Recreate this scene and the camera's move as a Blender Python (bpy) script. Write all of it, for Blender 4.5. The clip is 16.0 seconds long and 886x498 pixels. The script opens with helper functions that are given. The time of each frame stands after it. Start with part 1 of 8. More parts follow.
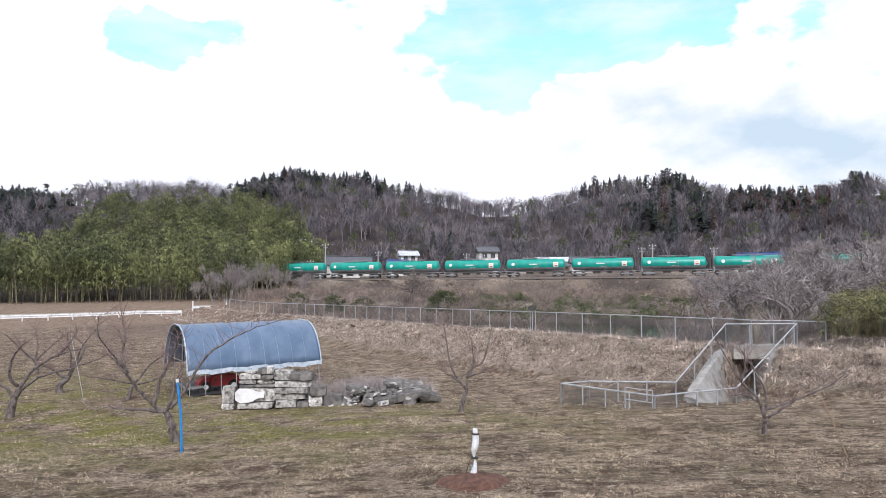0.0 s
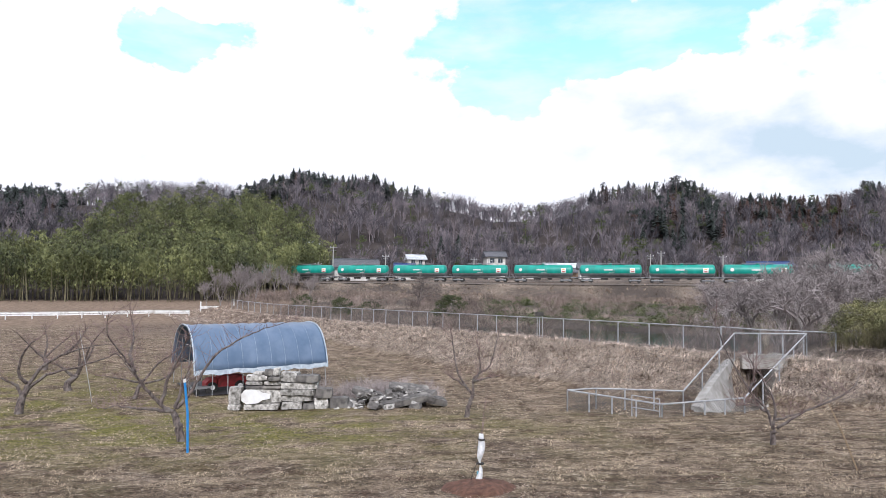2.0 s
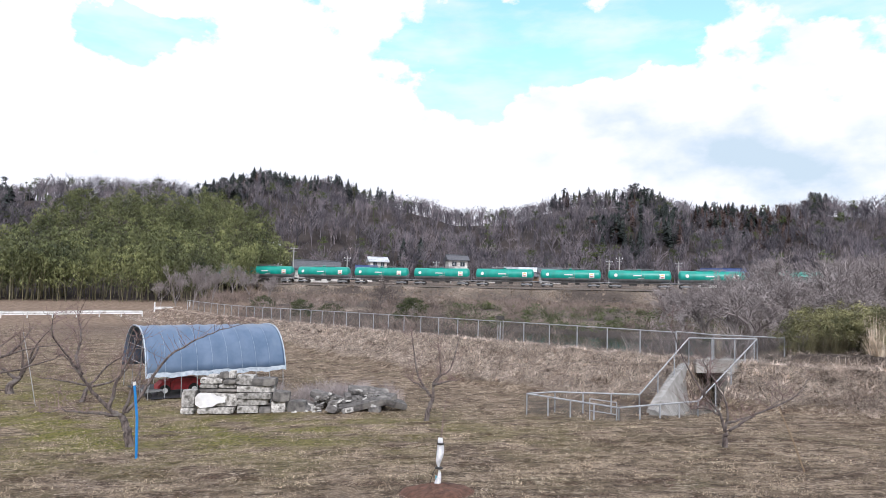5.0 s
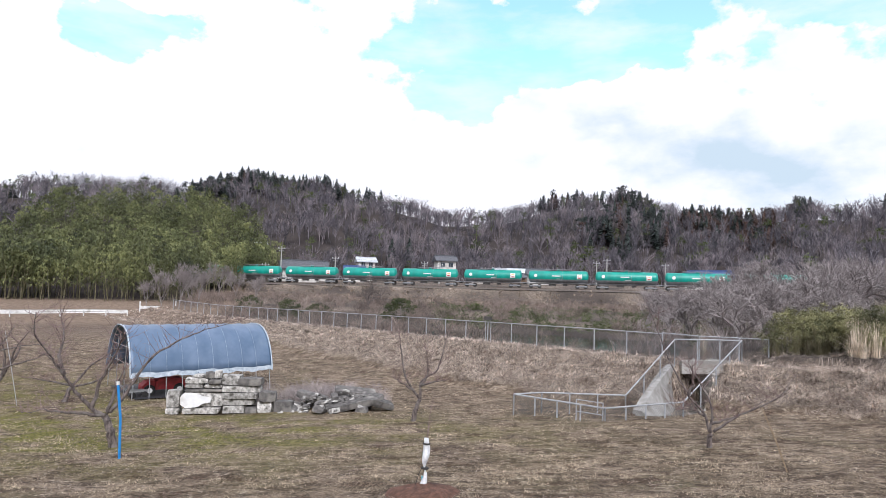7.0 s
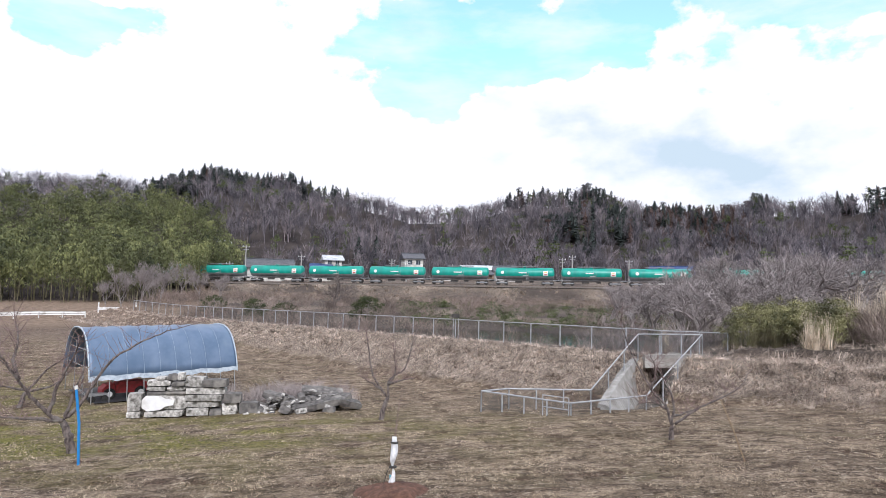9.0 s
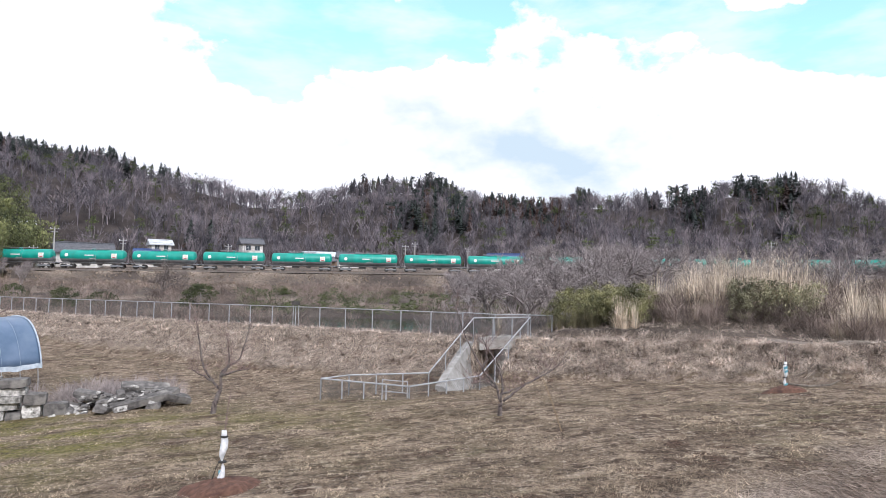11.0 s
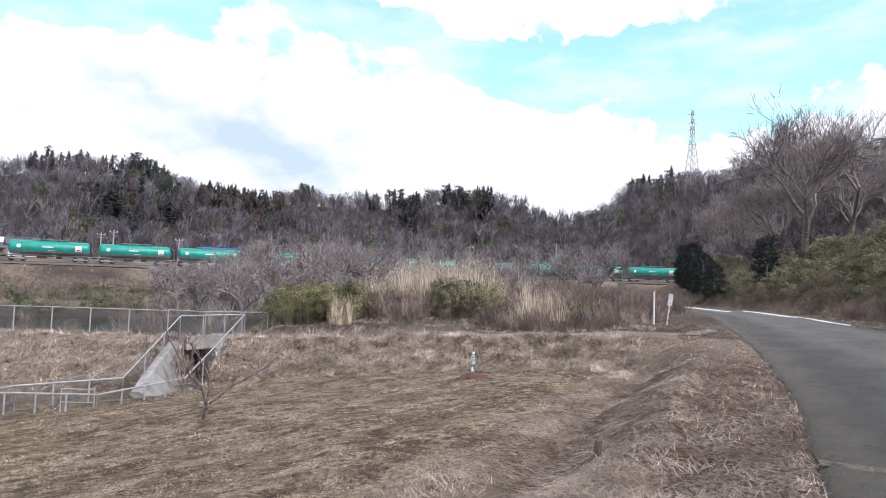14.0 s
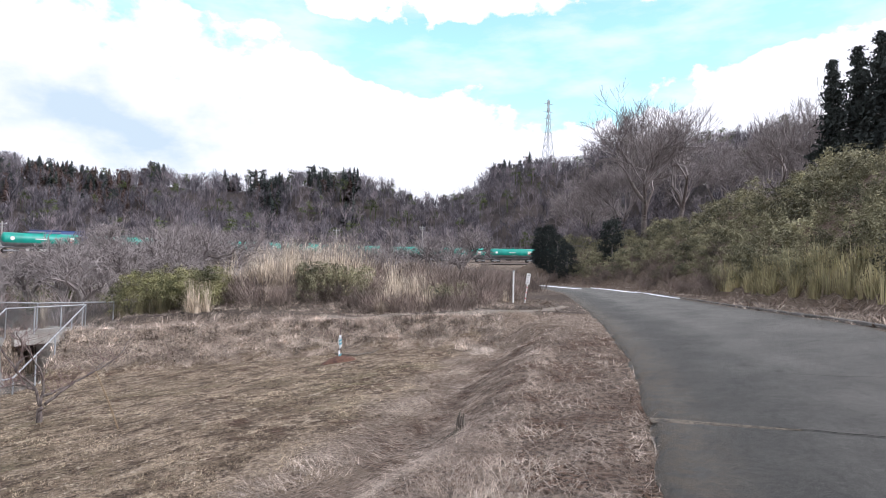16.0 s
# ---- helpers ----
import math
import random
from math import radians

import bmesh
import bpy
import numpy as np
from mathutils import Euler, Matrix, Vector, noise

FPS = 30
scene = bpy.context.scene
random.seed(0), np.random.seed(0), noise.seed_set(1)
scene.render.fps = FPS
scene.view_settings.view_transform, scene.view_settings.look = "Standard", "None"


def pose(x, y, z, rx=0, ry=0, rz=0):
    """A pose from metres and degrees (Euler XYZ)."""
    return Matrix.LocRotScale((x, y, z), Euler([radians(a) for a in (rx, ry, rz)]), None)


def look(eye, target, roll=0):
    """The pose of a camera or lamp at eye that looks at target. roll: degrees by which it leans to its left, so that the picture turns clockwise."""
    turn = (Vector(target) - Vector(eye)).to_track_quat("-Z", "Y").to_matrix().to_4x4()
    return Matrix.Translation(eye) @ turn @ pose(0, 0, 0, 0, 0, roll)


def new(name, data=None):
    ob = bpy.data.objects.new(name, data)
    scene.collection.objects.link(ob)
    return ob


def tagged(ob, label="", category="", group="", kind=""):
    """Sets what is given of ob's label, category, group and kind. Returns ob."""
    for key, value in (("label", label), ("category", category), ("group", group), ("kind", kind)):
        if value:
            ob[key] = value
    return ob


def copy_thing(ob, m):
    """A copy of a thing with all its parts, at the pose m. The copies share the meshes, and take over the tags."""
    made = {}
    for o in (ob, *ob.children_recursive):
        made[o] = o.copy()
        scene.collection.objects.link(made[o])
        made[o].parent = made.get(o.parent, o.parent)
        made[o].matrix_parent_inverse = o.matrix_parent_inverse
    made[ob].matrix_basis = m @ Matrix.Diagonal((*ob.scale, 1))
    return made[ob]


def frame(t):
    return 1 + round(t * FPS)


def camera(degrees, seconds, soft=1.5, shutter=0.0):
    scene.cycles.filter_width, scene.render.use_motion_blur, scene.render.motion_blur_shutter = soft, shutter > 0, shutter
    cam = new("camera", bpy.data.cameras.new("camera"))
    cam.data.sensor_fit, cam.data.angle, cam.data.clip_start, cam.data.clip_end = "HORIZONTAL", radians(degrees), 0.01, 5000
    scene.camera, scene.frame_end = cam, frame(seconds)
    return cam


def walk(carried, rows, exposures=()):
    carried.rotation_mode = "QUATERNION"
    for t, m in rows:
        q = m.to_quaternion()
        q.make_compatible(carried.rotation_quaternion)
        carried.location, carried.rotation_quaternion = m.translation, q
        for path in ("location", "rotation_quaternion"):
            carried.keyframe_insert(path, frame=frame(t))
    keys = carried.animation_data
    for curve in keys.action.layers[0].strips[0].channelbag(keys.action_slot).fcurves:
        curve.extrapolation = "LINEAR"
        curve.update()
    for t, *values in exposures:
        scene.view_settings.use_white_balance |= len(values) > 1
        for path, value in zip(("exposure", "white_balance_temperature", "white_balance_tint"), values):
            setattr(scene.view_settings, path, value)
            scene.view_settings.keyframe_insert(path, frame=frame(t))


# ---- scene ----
cam = camera(72.08, 16.0, 0.45)
ROWS = [
    (0.0, 0.000, 0.000, 1.550, 0.01, 3.02, -0.09),
    (0.5, -0.022, -0.007, 1.553, 0.40, 3.56, -0.77),
    (1.0, -0.014, -0.002, 1.552, 1.10, 3.86, -0.78),
    (1.5, -0.011, 0.010, 1.553, 1.12, 3.43, -0.72),
    (2.0, -0.017, 0.001, 1.554, 0.67, 3.41, -0.98),
    (2.5, -0.020, 0.001, 1.554, 0.53, 3.62, -1.15),
    (3.0, -0.017, -0.004, 1.556, 0.69, 3.94, -1.08),
    (3.5, -0.006, -0.031, 1.557, -0.43, 4.09, -1.19),
    (4.0, -0.008, 0.018, 1.549, -2.59, 3.86, -1.24),
    (6.5, -0.000, 0.101, 1.545, -3.13, 3.76, -1.98),
    (7.0, 0.011, 0.086, 1.539, -4.01, 3.87, -1.91),
    (7.5, 0.005, 0.091, 1.553, -5.24, 3.85, -1.72),
    (8.0, 0.002, 0.097, 1.547, -5.71, 3.92, -1.82),
    (10.5, 0.071, -0.013, 1.577, -16.11, 2.85, -0.78),
    (11.0, 0.091, 0.004, 1.563, -21.67, 2.77, -1.17),
    (11.5, 0.105, -0.001, 1.576, -26.34, 1.97, -1.59),
    (12.0, 0.120, -0.064, 1.565, -31.75, 2.40, -1.45),
    (12.5, 0.088, -0.070, 1.584, -37.32, 2.94, -1.40),
    (13.0, 0.116, -0.082, 1.594, -41.38, 3.17, -1.57),
    (13.5, 0.118, -0.090, 1.596, -44.34, 3.04, -1.71),
    (14.0, 0.131, -0.102, 1.594, -47.53, 3.19, -2.20),
    (14.5, 0.131, -0.106, 1.594, -50.63, 3.09, -2.04),
    (15.0, 0.153, -0.119, 1.593, -54.68, 2.91, -2.05),
    (15.5, 0.159, -0.125, 1.587, -57.51, 2.30, -1.87),
    (16.0, 0.113, -0.149, 1.590, -59.96, 1.94, -1.21),
]
walk(cam, [(t, pose(x, y, z, 90 + pitch, roll, yaw)) for t, x, y, z, yaw, pitch, roll in ROWS], [(0.0, 0.03, 6000, 15), (8.0, 0.03, 6000, 15), (11.5, 0.11, 6000, 15), (16.0, 0.10, 6000, 16)])

# ---- sky and light ----
SUN_AZ, SUN_EL = 176.0, 42.0


def make_sky():
    world = bpy.data.worlds.new("sky")
    scene.world = world
    world.use_nodes = True
    nt = world.node_tree
    nt.nodes.clear()
    N, L = nt.nodes.new, nt.links.new
    out = N("ShaderNodeOutputWorld")
    bg = N("ShaderNodeBackground")
    sky = N("ShaderNodeTexSky")
    sky.sky_type, sky.sun_disc = "NISHITA", False
    sky.sun_elevation, sky.sun_rotation = radians(SUN_EL), radians(SUN_AZ)
    sky.air_density, sky.dust_density, sky.ozone_density = 1.0, 0.4, 2.5
    dim = N("ShaderNodeMix")
    dim.data_type, dim.blend_type = "RGBA", "MULTIPLY"
    dim.inputs["Factor"].default_value = 1.0
    dim.inputs[7].default_value = (0.33, 0.40, 0.27, 1)
    L(sky.outputs[0], dim.inputs[6])
    tc = N("ShaderNodeTexCoord")

    def mapped(scale, loc):
        m = N("ShaderNodeMapping")
        m.inputs["Scale"].default_value, m.inputs["Location"].default_value = scale, loc
        L(tc.outputs["Generated"], m.inputs[0])
        return m

    def cloud(scale, detail, loc, stretch):
        n = N("ShaderNodeTexNoise")
        n.inputs["Scale"].default_value, n.inputs["Detail"].default_value = scale, detail
        n.inputs["Roughness"].default_value = 0.55
        L(mapped((1, 1, stretch), loc).outputs[0], n.inputs["Vector"])
        return n

    def mth(op, a, b):
        n = N("ShaderNodeMath")
        n.operation = op
        for i, v in enumerate((a, b)):
            if isinstance(v, (int, float)):
                n.inputs[i].default_value = v
            else:
                L(v, n.inputs[i])
        return n.outputs[0]

    big = cloud(3.2, 9, (0.3, 0.1, 0.0), 1.6)
    # breaks in the cloud: azimuth, elevation, width across, width up, depth
    curls = cloud(15.0, 10, (0.9, 2.3, 0.4), 1.5)
    cover = mth("ADD", mth("MULTIPLY", big.outputs["Fac"], 0.8), 0.24)
    cover = mth("ADD", cover, mth("MULTIPLY", mth("SUBTRACT", curls.outputs["Fac"], 0.5), 0.42))
    sep = N("ShaderNodeSeparateXYZ")
    L(tc.outputs["Generated"], sep.inputs[0])
    warp = cloud(5.0, 7, (3.1, 0.7, 0.9), 1.5)
    parts = N("ShaderNodeSeparateColor")
    L(warp.outputs["Color"], parts.inputs[0])
    az = mth("ADD", mth("ARCTAN2", sep.outputs[0], sep.outputs[1]), mth("MULTIPLY", mth("SUBTRACT", parts.outputs[0], 0.5), radians(26)))
    el = mth("ADD", mth("ARCSINE", sep.outputs[2], 0.0), mth("MULTIPLY", mth("SUBTRACT", parts.outputs[1], 0.5), radians(15)))
    for a, e, wa, we, depth in SKY_BREAKS:
        da = mth("DIVIDE", mth("SUBTRACT", az, radians(a)), radians(wa))
        de = mth("DIVIDE", mth("SUBTRACT", el, radians(e)), radians(we))
        r2 = mth("ADD", mth("MULTIPLY", da, da), mth("MULTIPLY", de, de))
        cover = mth("SUBTRACT", cover, mth("MULTIPLY", mth("POWER", 2.718, mth("MULTIPLY", r2, -1.0)), depth))
    ramp = N("ShaderNodeValToRGB")
    ramp.color_ramp.elements[0].position, ramp.color_ramp.elements[1].position = 0.44, 0.50
    ramp.color_ramp.elements[0].color = (0, 0, 0, 1)
    L(cover, ramp.inputs[0])
    # thin veils of cloud across the breaks
    veil = N("ShaderNodeMapRange")
    veil.inputs["From Min"].default_value, veil.inputs["From Max"].default_value = 0.42, 0.66
    veil.inputs["To Min"].default_value, veil.inputs["To Max"].default_value = 0.12, 0.62
    L(cloud(6.5, 9, (2.2, 0.3, 1.4), 3.2).outputs["Fac"], veil.inputs["Value"])
    full = mth("MAXIMUM", ramp.outputs[0], veil.outputs[0])
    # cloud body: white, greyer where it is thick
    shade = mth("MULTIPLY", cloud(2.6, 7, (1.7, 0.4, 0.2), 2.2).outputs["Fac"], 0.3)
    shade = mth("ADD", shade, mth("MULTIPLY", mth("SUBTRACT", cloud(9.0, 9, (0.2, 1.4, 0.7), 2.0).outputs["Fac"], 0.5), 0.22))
    for a, e, wa, we, depth in SKY_GREY:
        da = mth("DIVIDE", mth("SUBTRACT", az, radians(a)), radians(wa))
        de = mth("DIVIDE", mth("SUBTRACT", el, radians(e)), radians(we))
        r2 = mth("ADD", mth("MULTIPLY", da, da), mth("MULTIPLY", de, de))
        shade = mth("SUBTRACT", shade, mth("MULTIPLY", mth("POWER", 2.718, mth("MULTIPLY", r2, -1.0)), depth))
    body = N("ShaderNodeValToRGB")
    body.color_ramp.elements[0].position, body.color_ramp.elements[1].position = 0.0, 0.11
    body.color_ramp.elements[0].color = (0.65, 0.775, 0.83, 1)
    body.color_ramp.elements[1].color = (1.04, 1.04, 1.05, 1)
    L(shade, body.inputs[0])
    mix = N("ShaderNodeMix")
    mix.data_type = "RGBA"
    L(full, mix.inputs["Factor"])
    L(dim.outputs[2], mix.inputs[6])
    L(body.outputs[0], mix.inputs[7])
    L(mix.outputs[2], bg.inputs[0])
    bg.inputs[1].default_value = 1.0
    L(bg.outputs[0], out.inputs[0])


SKY_BREAKS = [(10, 23, 14, 4.5, 0.55), (4, 19, 6, 2.6, 0.42), (-22, 20, 5, 2, 0.36), (-38, 23, 5, 2.6, 0.36), (19, 20, 3.5, 2.8, 0.4), (42, 23.5, 7, 3, 0.46), (56, 21, 8, 3, 0.48), (66, 19, 9, 3.2, 0.52), (75, 16, 6, 2.6, 0.42), (79, 19.5, 9, 3.2, 0.46), (89, 22, 9, 3.5, 0.44)]
SKY_GREY = [(32, 11, 7, 3.6, 0.13), (36, 6, 8, 1.4, 0.09), (23, 13, 5, 2, 0.07), (12, 22, 9, 2, 0.06)]
make_sky()
sun = new("sun", bpy.data.lights.new("sun", "SUN"))
sun.data.energy, sun.data.angle, sun.data.color = 2.8, radians(16), (1.0, 0.965, 0.92)
sun.matrix_world = look((math.sin(radians(SUN_AZ)) * math.cos(radians(SUN_EL)) * 100, math.cos(radians(SUN_AZ)) * math.cos(radians(SUN_EL)) * 100, math.sin(radians(SUN_EL)) * 100), (0, 0, 0))

# ---- materials ----


def nodes_of(m):
    m.use_nodes = True
    nt = m.node_tree
    return nt, nt.nodes["Principled BSDF"]


def noise_fac(nt, scale, detail, lo, hi, coord="Object", stretch=(1, 1, 1), rough=0.55):
    tc = nt.nodes.new("ShaderNodeTexCoord")
    mp = nt.nodes.new("ShaderNodeMapping")
    mp.inputs["Scale"].default_value = stretch
    n = nt.nodes.new("ShaderNodeTexNoise")
    n.inputs["Scale"].default_value, n.inputs["Detail"].default_value, n.inputs["Roughness"].default_value = scale, detail, rough
    r = nt.nodes.new("ShaderNodeMapRange")
    r.inputs["From Min"].default_value, r.inputs["From Max"].default_value = lo, hi
    nt.links.new(tc.outputs[coord], mp.inputs[0])
    nt.links.new(mp.outputs[0], n.inputs["Vector"])
    nt.links.new(n.outputs["Fac"], r.inputs["Value"])
    return r.outputs[0]


def mixed(nt, fac, a, b, mode="MIX"):
    m = nt.nodes.new("ShaderNodeMix")
    m.data_type, m.blend_type = "RGBA", mode
    if isinstance(fac, (int, float)):
        m.inputs["Factor"].default_value = fac
    else:
        nt.links.new(fac, m.inputs["Factor"])
    for i, c in ((6, a), (7, b)):
        if isinstance(c, (tuple, list)):
            m.inputs[i].default_value = (*c, 1)
        else:
            nt.links.new(c, m.inputs[i])
    return m.outputs[2]


def bumped(nt, bsdf, height, strength, distance):
    b = nt.nodes.new("ShaderNodeBump")
    b.inputs["Strength"].default_value, b.inputs["Distance"].default_value = strength, distance
    nt.links.new(height, b.inputs["Height"])
    nt.links.new(b.outputs[0], bsdf.inputs["Normal"])


def surface(name, a, b, scale=3.0, rough=0.8, metal=0.0, stain=None, stain_scale=0.6, bump=0.3, depth=0.01, vary=0.0, island=False, stretch=(1, 1, 1), coord="Object", warm=None):
    """A weathered surface: two colours in grain, a third in larger stains, fine relief."""
    m = bpy.data.materials.new(name)
    nt, bsdf = nodes_of(m)
    fine = noise_fac(nt, scale, 6, 0.35, 0.65, coord, stretch)
    col = mixed(nt, fine, a, b)
    if stain:
        col = mixed(nt, noise_fac(nt, stain_scale, 4, 0.5, 0.68, coord), col, stain)
    if vary:
        if island:
            geo, tone, add = nt.nodes.new("ShaderNodeNewGeometry"), nt.nodes.new("ShaderNodeAttribute"), nt.nodes.new("ShaderNodeMath")
            tone.attribute_name, add.operation = "tone", "MULTIPLY_ADD"
            add.inputs[1].default_value = 0.35
            nt.links.new(geo.outputs["Random Per Island"], add.inputs[0])
            nt.links.new(tone.outputs["Fac"], add.inputs[2])
            src = add.outputs[0]
            if warm:
                col = mixed(nt, tone.outputs["Fac"], col, warm, "MULTIPLY")
        else:
            src = nt.nodes.new("ShaderNodeObjectInfo").outputs["Random"]
        hsv = nt.nodes.new("ShaderNodeHueSaturation")
        r = nt.nodes.new("ShaderNodeMapRange")
        r.inputs["To Min"].default_value, r.inputs["To Max"].default_value = 1 - vary, 1 + vary
        nt.links.new(src, r.inputs["Value"])
        nt.links.new(r.outputs[0], hsv.inputs["Value"])
        nt.links.new(col, hsv.inputs["Color"])
        col = hsv.outputs[0]
    nt.links.new(col, bsdf.inputs["Base Color"])
    bsdf.inputs["Roughness"].default_value, bsdf.inputs["Metallic"].default_value = rough, metal
    if bump:
        bumped(nt, bsdf, noise_fac(nt, scale * 2.5, 5, 0, 1, coord, stretch), bump, depth)
    return m


def ground_material():
    """Mown orchard turf, dry straw, bare soil and leaf litter, by where each grows."""
    m = bpy.data.materials.new("ground_cover")
    nt, bsdf = nodes_of(m)

    def att(name):
        a = nt.nodes.new("ShaderNodeAttribute")
        a.attribute_name = name
        return a.outputs["Fac"]

    def flecks(scale, lo, hi):
        one = noise_fac(nt, scale, 3, lo, hi, stretch=(1, 5, 1), rough=0.65)
        two = noise_fac(nt, scale, 3, lo, hi, stretch=(5, 1, 1), rough=0.65)
        big = nt.nodes.new("ShaderNodeMath")
        big.operation = "MAXIMUM"
        nt.links.new(one, big.inputs[0])
        nt.links.new(two, big.inputs[1])
        return big.outputs[0]

    straw = flecks(10, 0.52, 0.60)
    earth = mixed(nt, noise_fac(nt, 26, 5, 0.42, 0.58), (0.028, 0.018, 0.012), (0.165, 0.105, 0.074))
    light = mixed(nt, noise_fac(nt, 16, 8, 0.42, 0.58, rough=0.75), (0.12, 0.091, 0.066), (0.50, 0.395, 0.29))
    brown = mixed(nt, noise_fac(nt, 21, 8, 0.42, 0.58, rough=0.75), (0.036, 0.026, 0.019), (0.25, 0.186, 0.130))
    sward = mixed(nt, noise_fac(nt, 17, 7, 0.42, 0.58, rough=0.75), (0.055, 0.048, 0.026), (0.27, 0.228, 0.135))
    turf = mixed(nt, noise_fac(nt, 0.9, 9, 0.44, 0.58, rough=0.75), light, brown)
    turf = mixed(nt, noise_fac(nt, 0.33, 7, 0.53, 0.66, rough=0.7), turf, sward)
    turf = mixed(nt, noise_fac(nt, 1.35, 9, 0.525, 0.59, rough=0.72), turf, earth)
    turf = mixed(nt, noise_fac(nt, 2.6, 8, 0.50, 0.56, stretch=(0.7, 1.3, 1), rough=0.78), turf, mixed(nt, noise_fac(nt, 30, 4, 0.42, 0.58), (0.040, 0.029, 0.021), (0.145, 0.105, 0.074)))
    turf = mixed(nt, noise_fac(nt, 4.2, 8, 0.55, 0.60, rough=0.8), turf, mixed(nt, noise_fac(nt, 24, 5, 0.42, 0.58), (0.22, 0.18, 0.13), (0.62, 0.52, 0.40)))
    moss = mixed(nt, noise_fac(nt, 14, 7, 0.42, 0.58), (0.070, 0.070, 0.018), (0.27, 0.25, 0.075))
    mossf = nt.nodes.new("ShaderNodeMath")
    mossf.operation = "MULTIPLY"
    nt.links.new(att("green"), mossf.inputs[0])
    nt.links.new(noise_fac(nt, 0.7, 5, 0.40, 0.58), mossf.inputs[1])
    turf = mixed(nt, mossf.outputs[0], turf, moss)
    dry = mixed(nt, noise_fac(nt, 11, 8, 0.43, 0.57, stretch=(1, 1, 0.6), rough=0.7), (0.034, 0.025, 0.019), (0.20, 0.152, 0.120))
    dry = mixed(nt, noise_fac(nt, 0.9, 7, 0.49, 0.57, rough=0.65), dry, earth)
    # near-black patches paint the shade within matted grass
    dry = mixed(nt, noise_fac(nt, 3.1, 8, 0.50, 0.56, rough=0.75), dry, (0.030, 0.022, 0.017))
    dry = mixed(nt, straw, dry, (0.60, 0.50, 0.40))
    bare = mixed(nt, noise_fac(nt, 1.1, 8, 0.46, 0.58, rough=0.68), mixed(nt, noise_fac(nt, 15, 7, 0.42, 0.58, rough=0.7), (0.050, 0.037, 0.028), (0.25, 0.190, 0.150)), earth)
    dry = mixed(nt, att("bare"), dry, bare)
    # leaf litter, its colour darkened to stand for shaded gaps between the crowns
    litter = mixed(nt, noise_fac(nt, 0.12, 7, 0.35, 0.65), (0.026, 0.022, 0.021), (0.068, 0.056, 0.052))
    soil = mixed(nt, noise_fac(nt, 3.0, 7, 0.35, 0.65, stretch=(1, 0.35, 1)), (0.15, 0.110, 0.082), (0.30, 0.225, 0.165))
    col = mixed(nt, att("dry"), turf, dry)
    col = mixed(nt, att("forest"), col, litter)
    col = mixed(nt, att("soil"), col, soil)
    nt.links.new(col, bsdf.inputs["Base Color"])
    bsdf.inputs["Roughness"].default_value = 0.95
    bsdf.inputs["Specular IOR Level"].default_value = 0.15
    bumped(nt, bsdf, noise_fac(nt, 16, 8, 0, 1, rough=0.7), 1.0, 0.09)
    return m


def asphalt_material():
    """Old grey-green asphalt: pale aggregate, polished wheel tracks, dark damp stains towards the verge."""
    m = bpy.data.materials.new("worn_asphalt")
    nt, bsdf = nodes_of(m)
    grit = noise_fac(nt, 95, 4, 0.40, 0.62, rough=0.8)
    col = mixed(nt, grit, (0.075, 0.075, 0.071), (0.265, 0.260, 0.243))
    col = mixed(nt, noise_fac(nt, 14, 9, 0.42, 0.60, rough=0.8), col, mixed(nt, 0.5, col, (0.050, 0.050, 0.047)))
    wear = nt.nodes.new("ShaderNodeAttribute")
    wear.attribute_name = "wear"
    track = mixed(nt, 0.45, col, (0.27, 0.262, 0.240))
    damp = mixed(nt, 0.42, col, (0.060, 0.060, 0.058))
    edge = nt.nodes.new("ShaderNodeMath")
    edge.operation = "ADD"
    shift = nt.nodes.new("ShaderNodeMath")
    shift.operation = "MULTIPLY_ADD"
    shift.inputs[1].default_value, shift.inputs[2].default_value = 0.7, -0.35
    nt.links.new(noise_fac(nt, 0.8, 9, 0.35, 0.65, stretch=(0.6, 1, 1), rough=0.72), shift.inputs[0])
    nt.links.new(wear.outputs["Fac"], edge.inputs[0])
    nt.links.new(shift.outputs[0], edge.inputs[1])
    col = mixed(nt, edge.outputs[0], damp, track)
    col = mixed(nt, noise_fac(nt, 2.2, 8, 0.60, 0.66, stretch=(0.5, 1, 1), rough=0.75), col, mixed(nt, 0.5, col, (0.050, 0.050, 0.047)))
    dust = nt.nodes.new("ShaderNodeAttribute")
    dust.attribute_name = "dust"
    speck = nt.nodes.new("ShaderNodeMath")
    speck.operation = "MULTIPLY"
    nt.links.new(dust.outputs["Fac"], speck.inputs[0])
    nt.links.new(noise_fac(nt, 5, 8, 0.40, 0.58, rough=0.75), speck.inputs[1])
    col = mixed(nt, speck.outputs[0], col, mixed(nt, grit, (0.085, 0.072, 0.058), (0.27, 0.235, 0.19)))
    nt.links.new(col, bsdf.inputs["Base Color"])
    bsdf.inputs["Roughness"].default_value = 0.9
    bsdf.inputs["Specular IOR Level"].default_value = 0.25
    bumped(nt, bsdf, grit, 0.9, 0.012)
    return m


def water_material():
    m = bpy.data.materials.new("pond_water")
    nt, bsdf = nodes_of(m)
    bsdf.inputs["Base Color"].default_value = (0.022, 0.020, 0.016, 1)
    bsdf.inputs["Roughness"].default_value = 0.06
    bumped(nt, bsdf, noise_fac(nt, 2.2, 4, 0, 1), 0.25, 0.05)
    return m


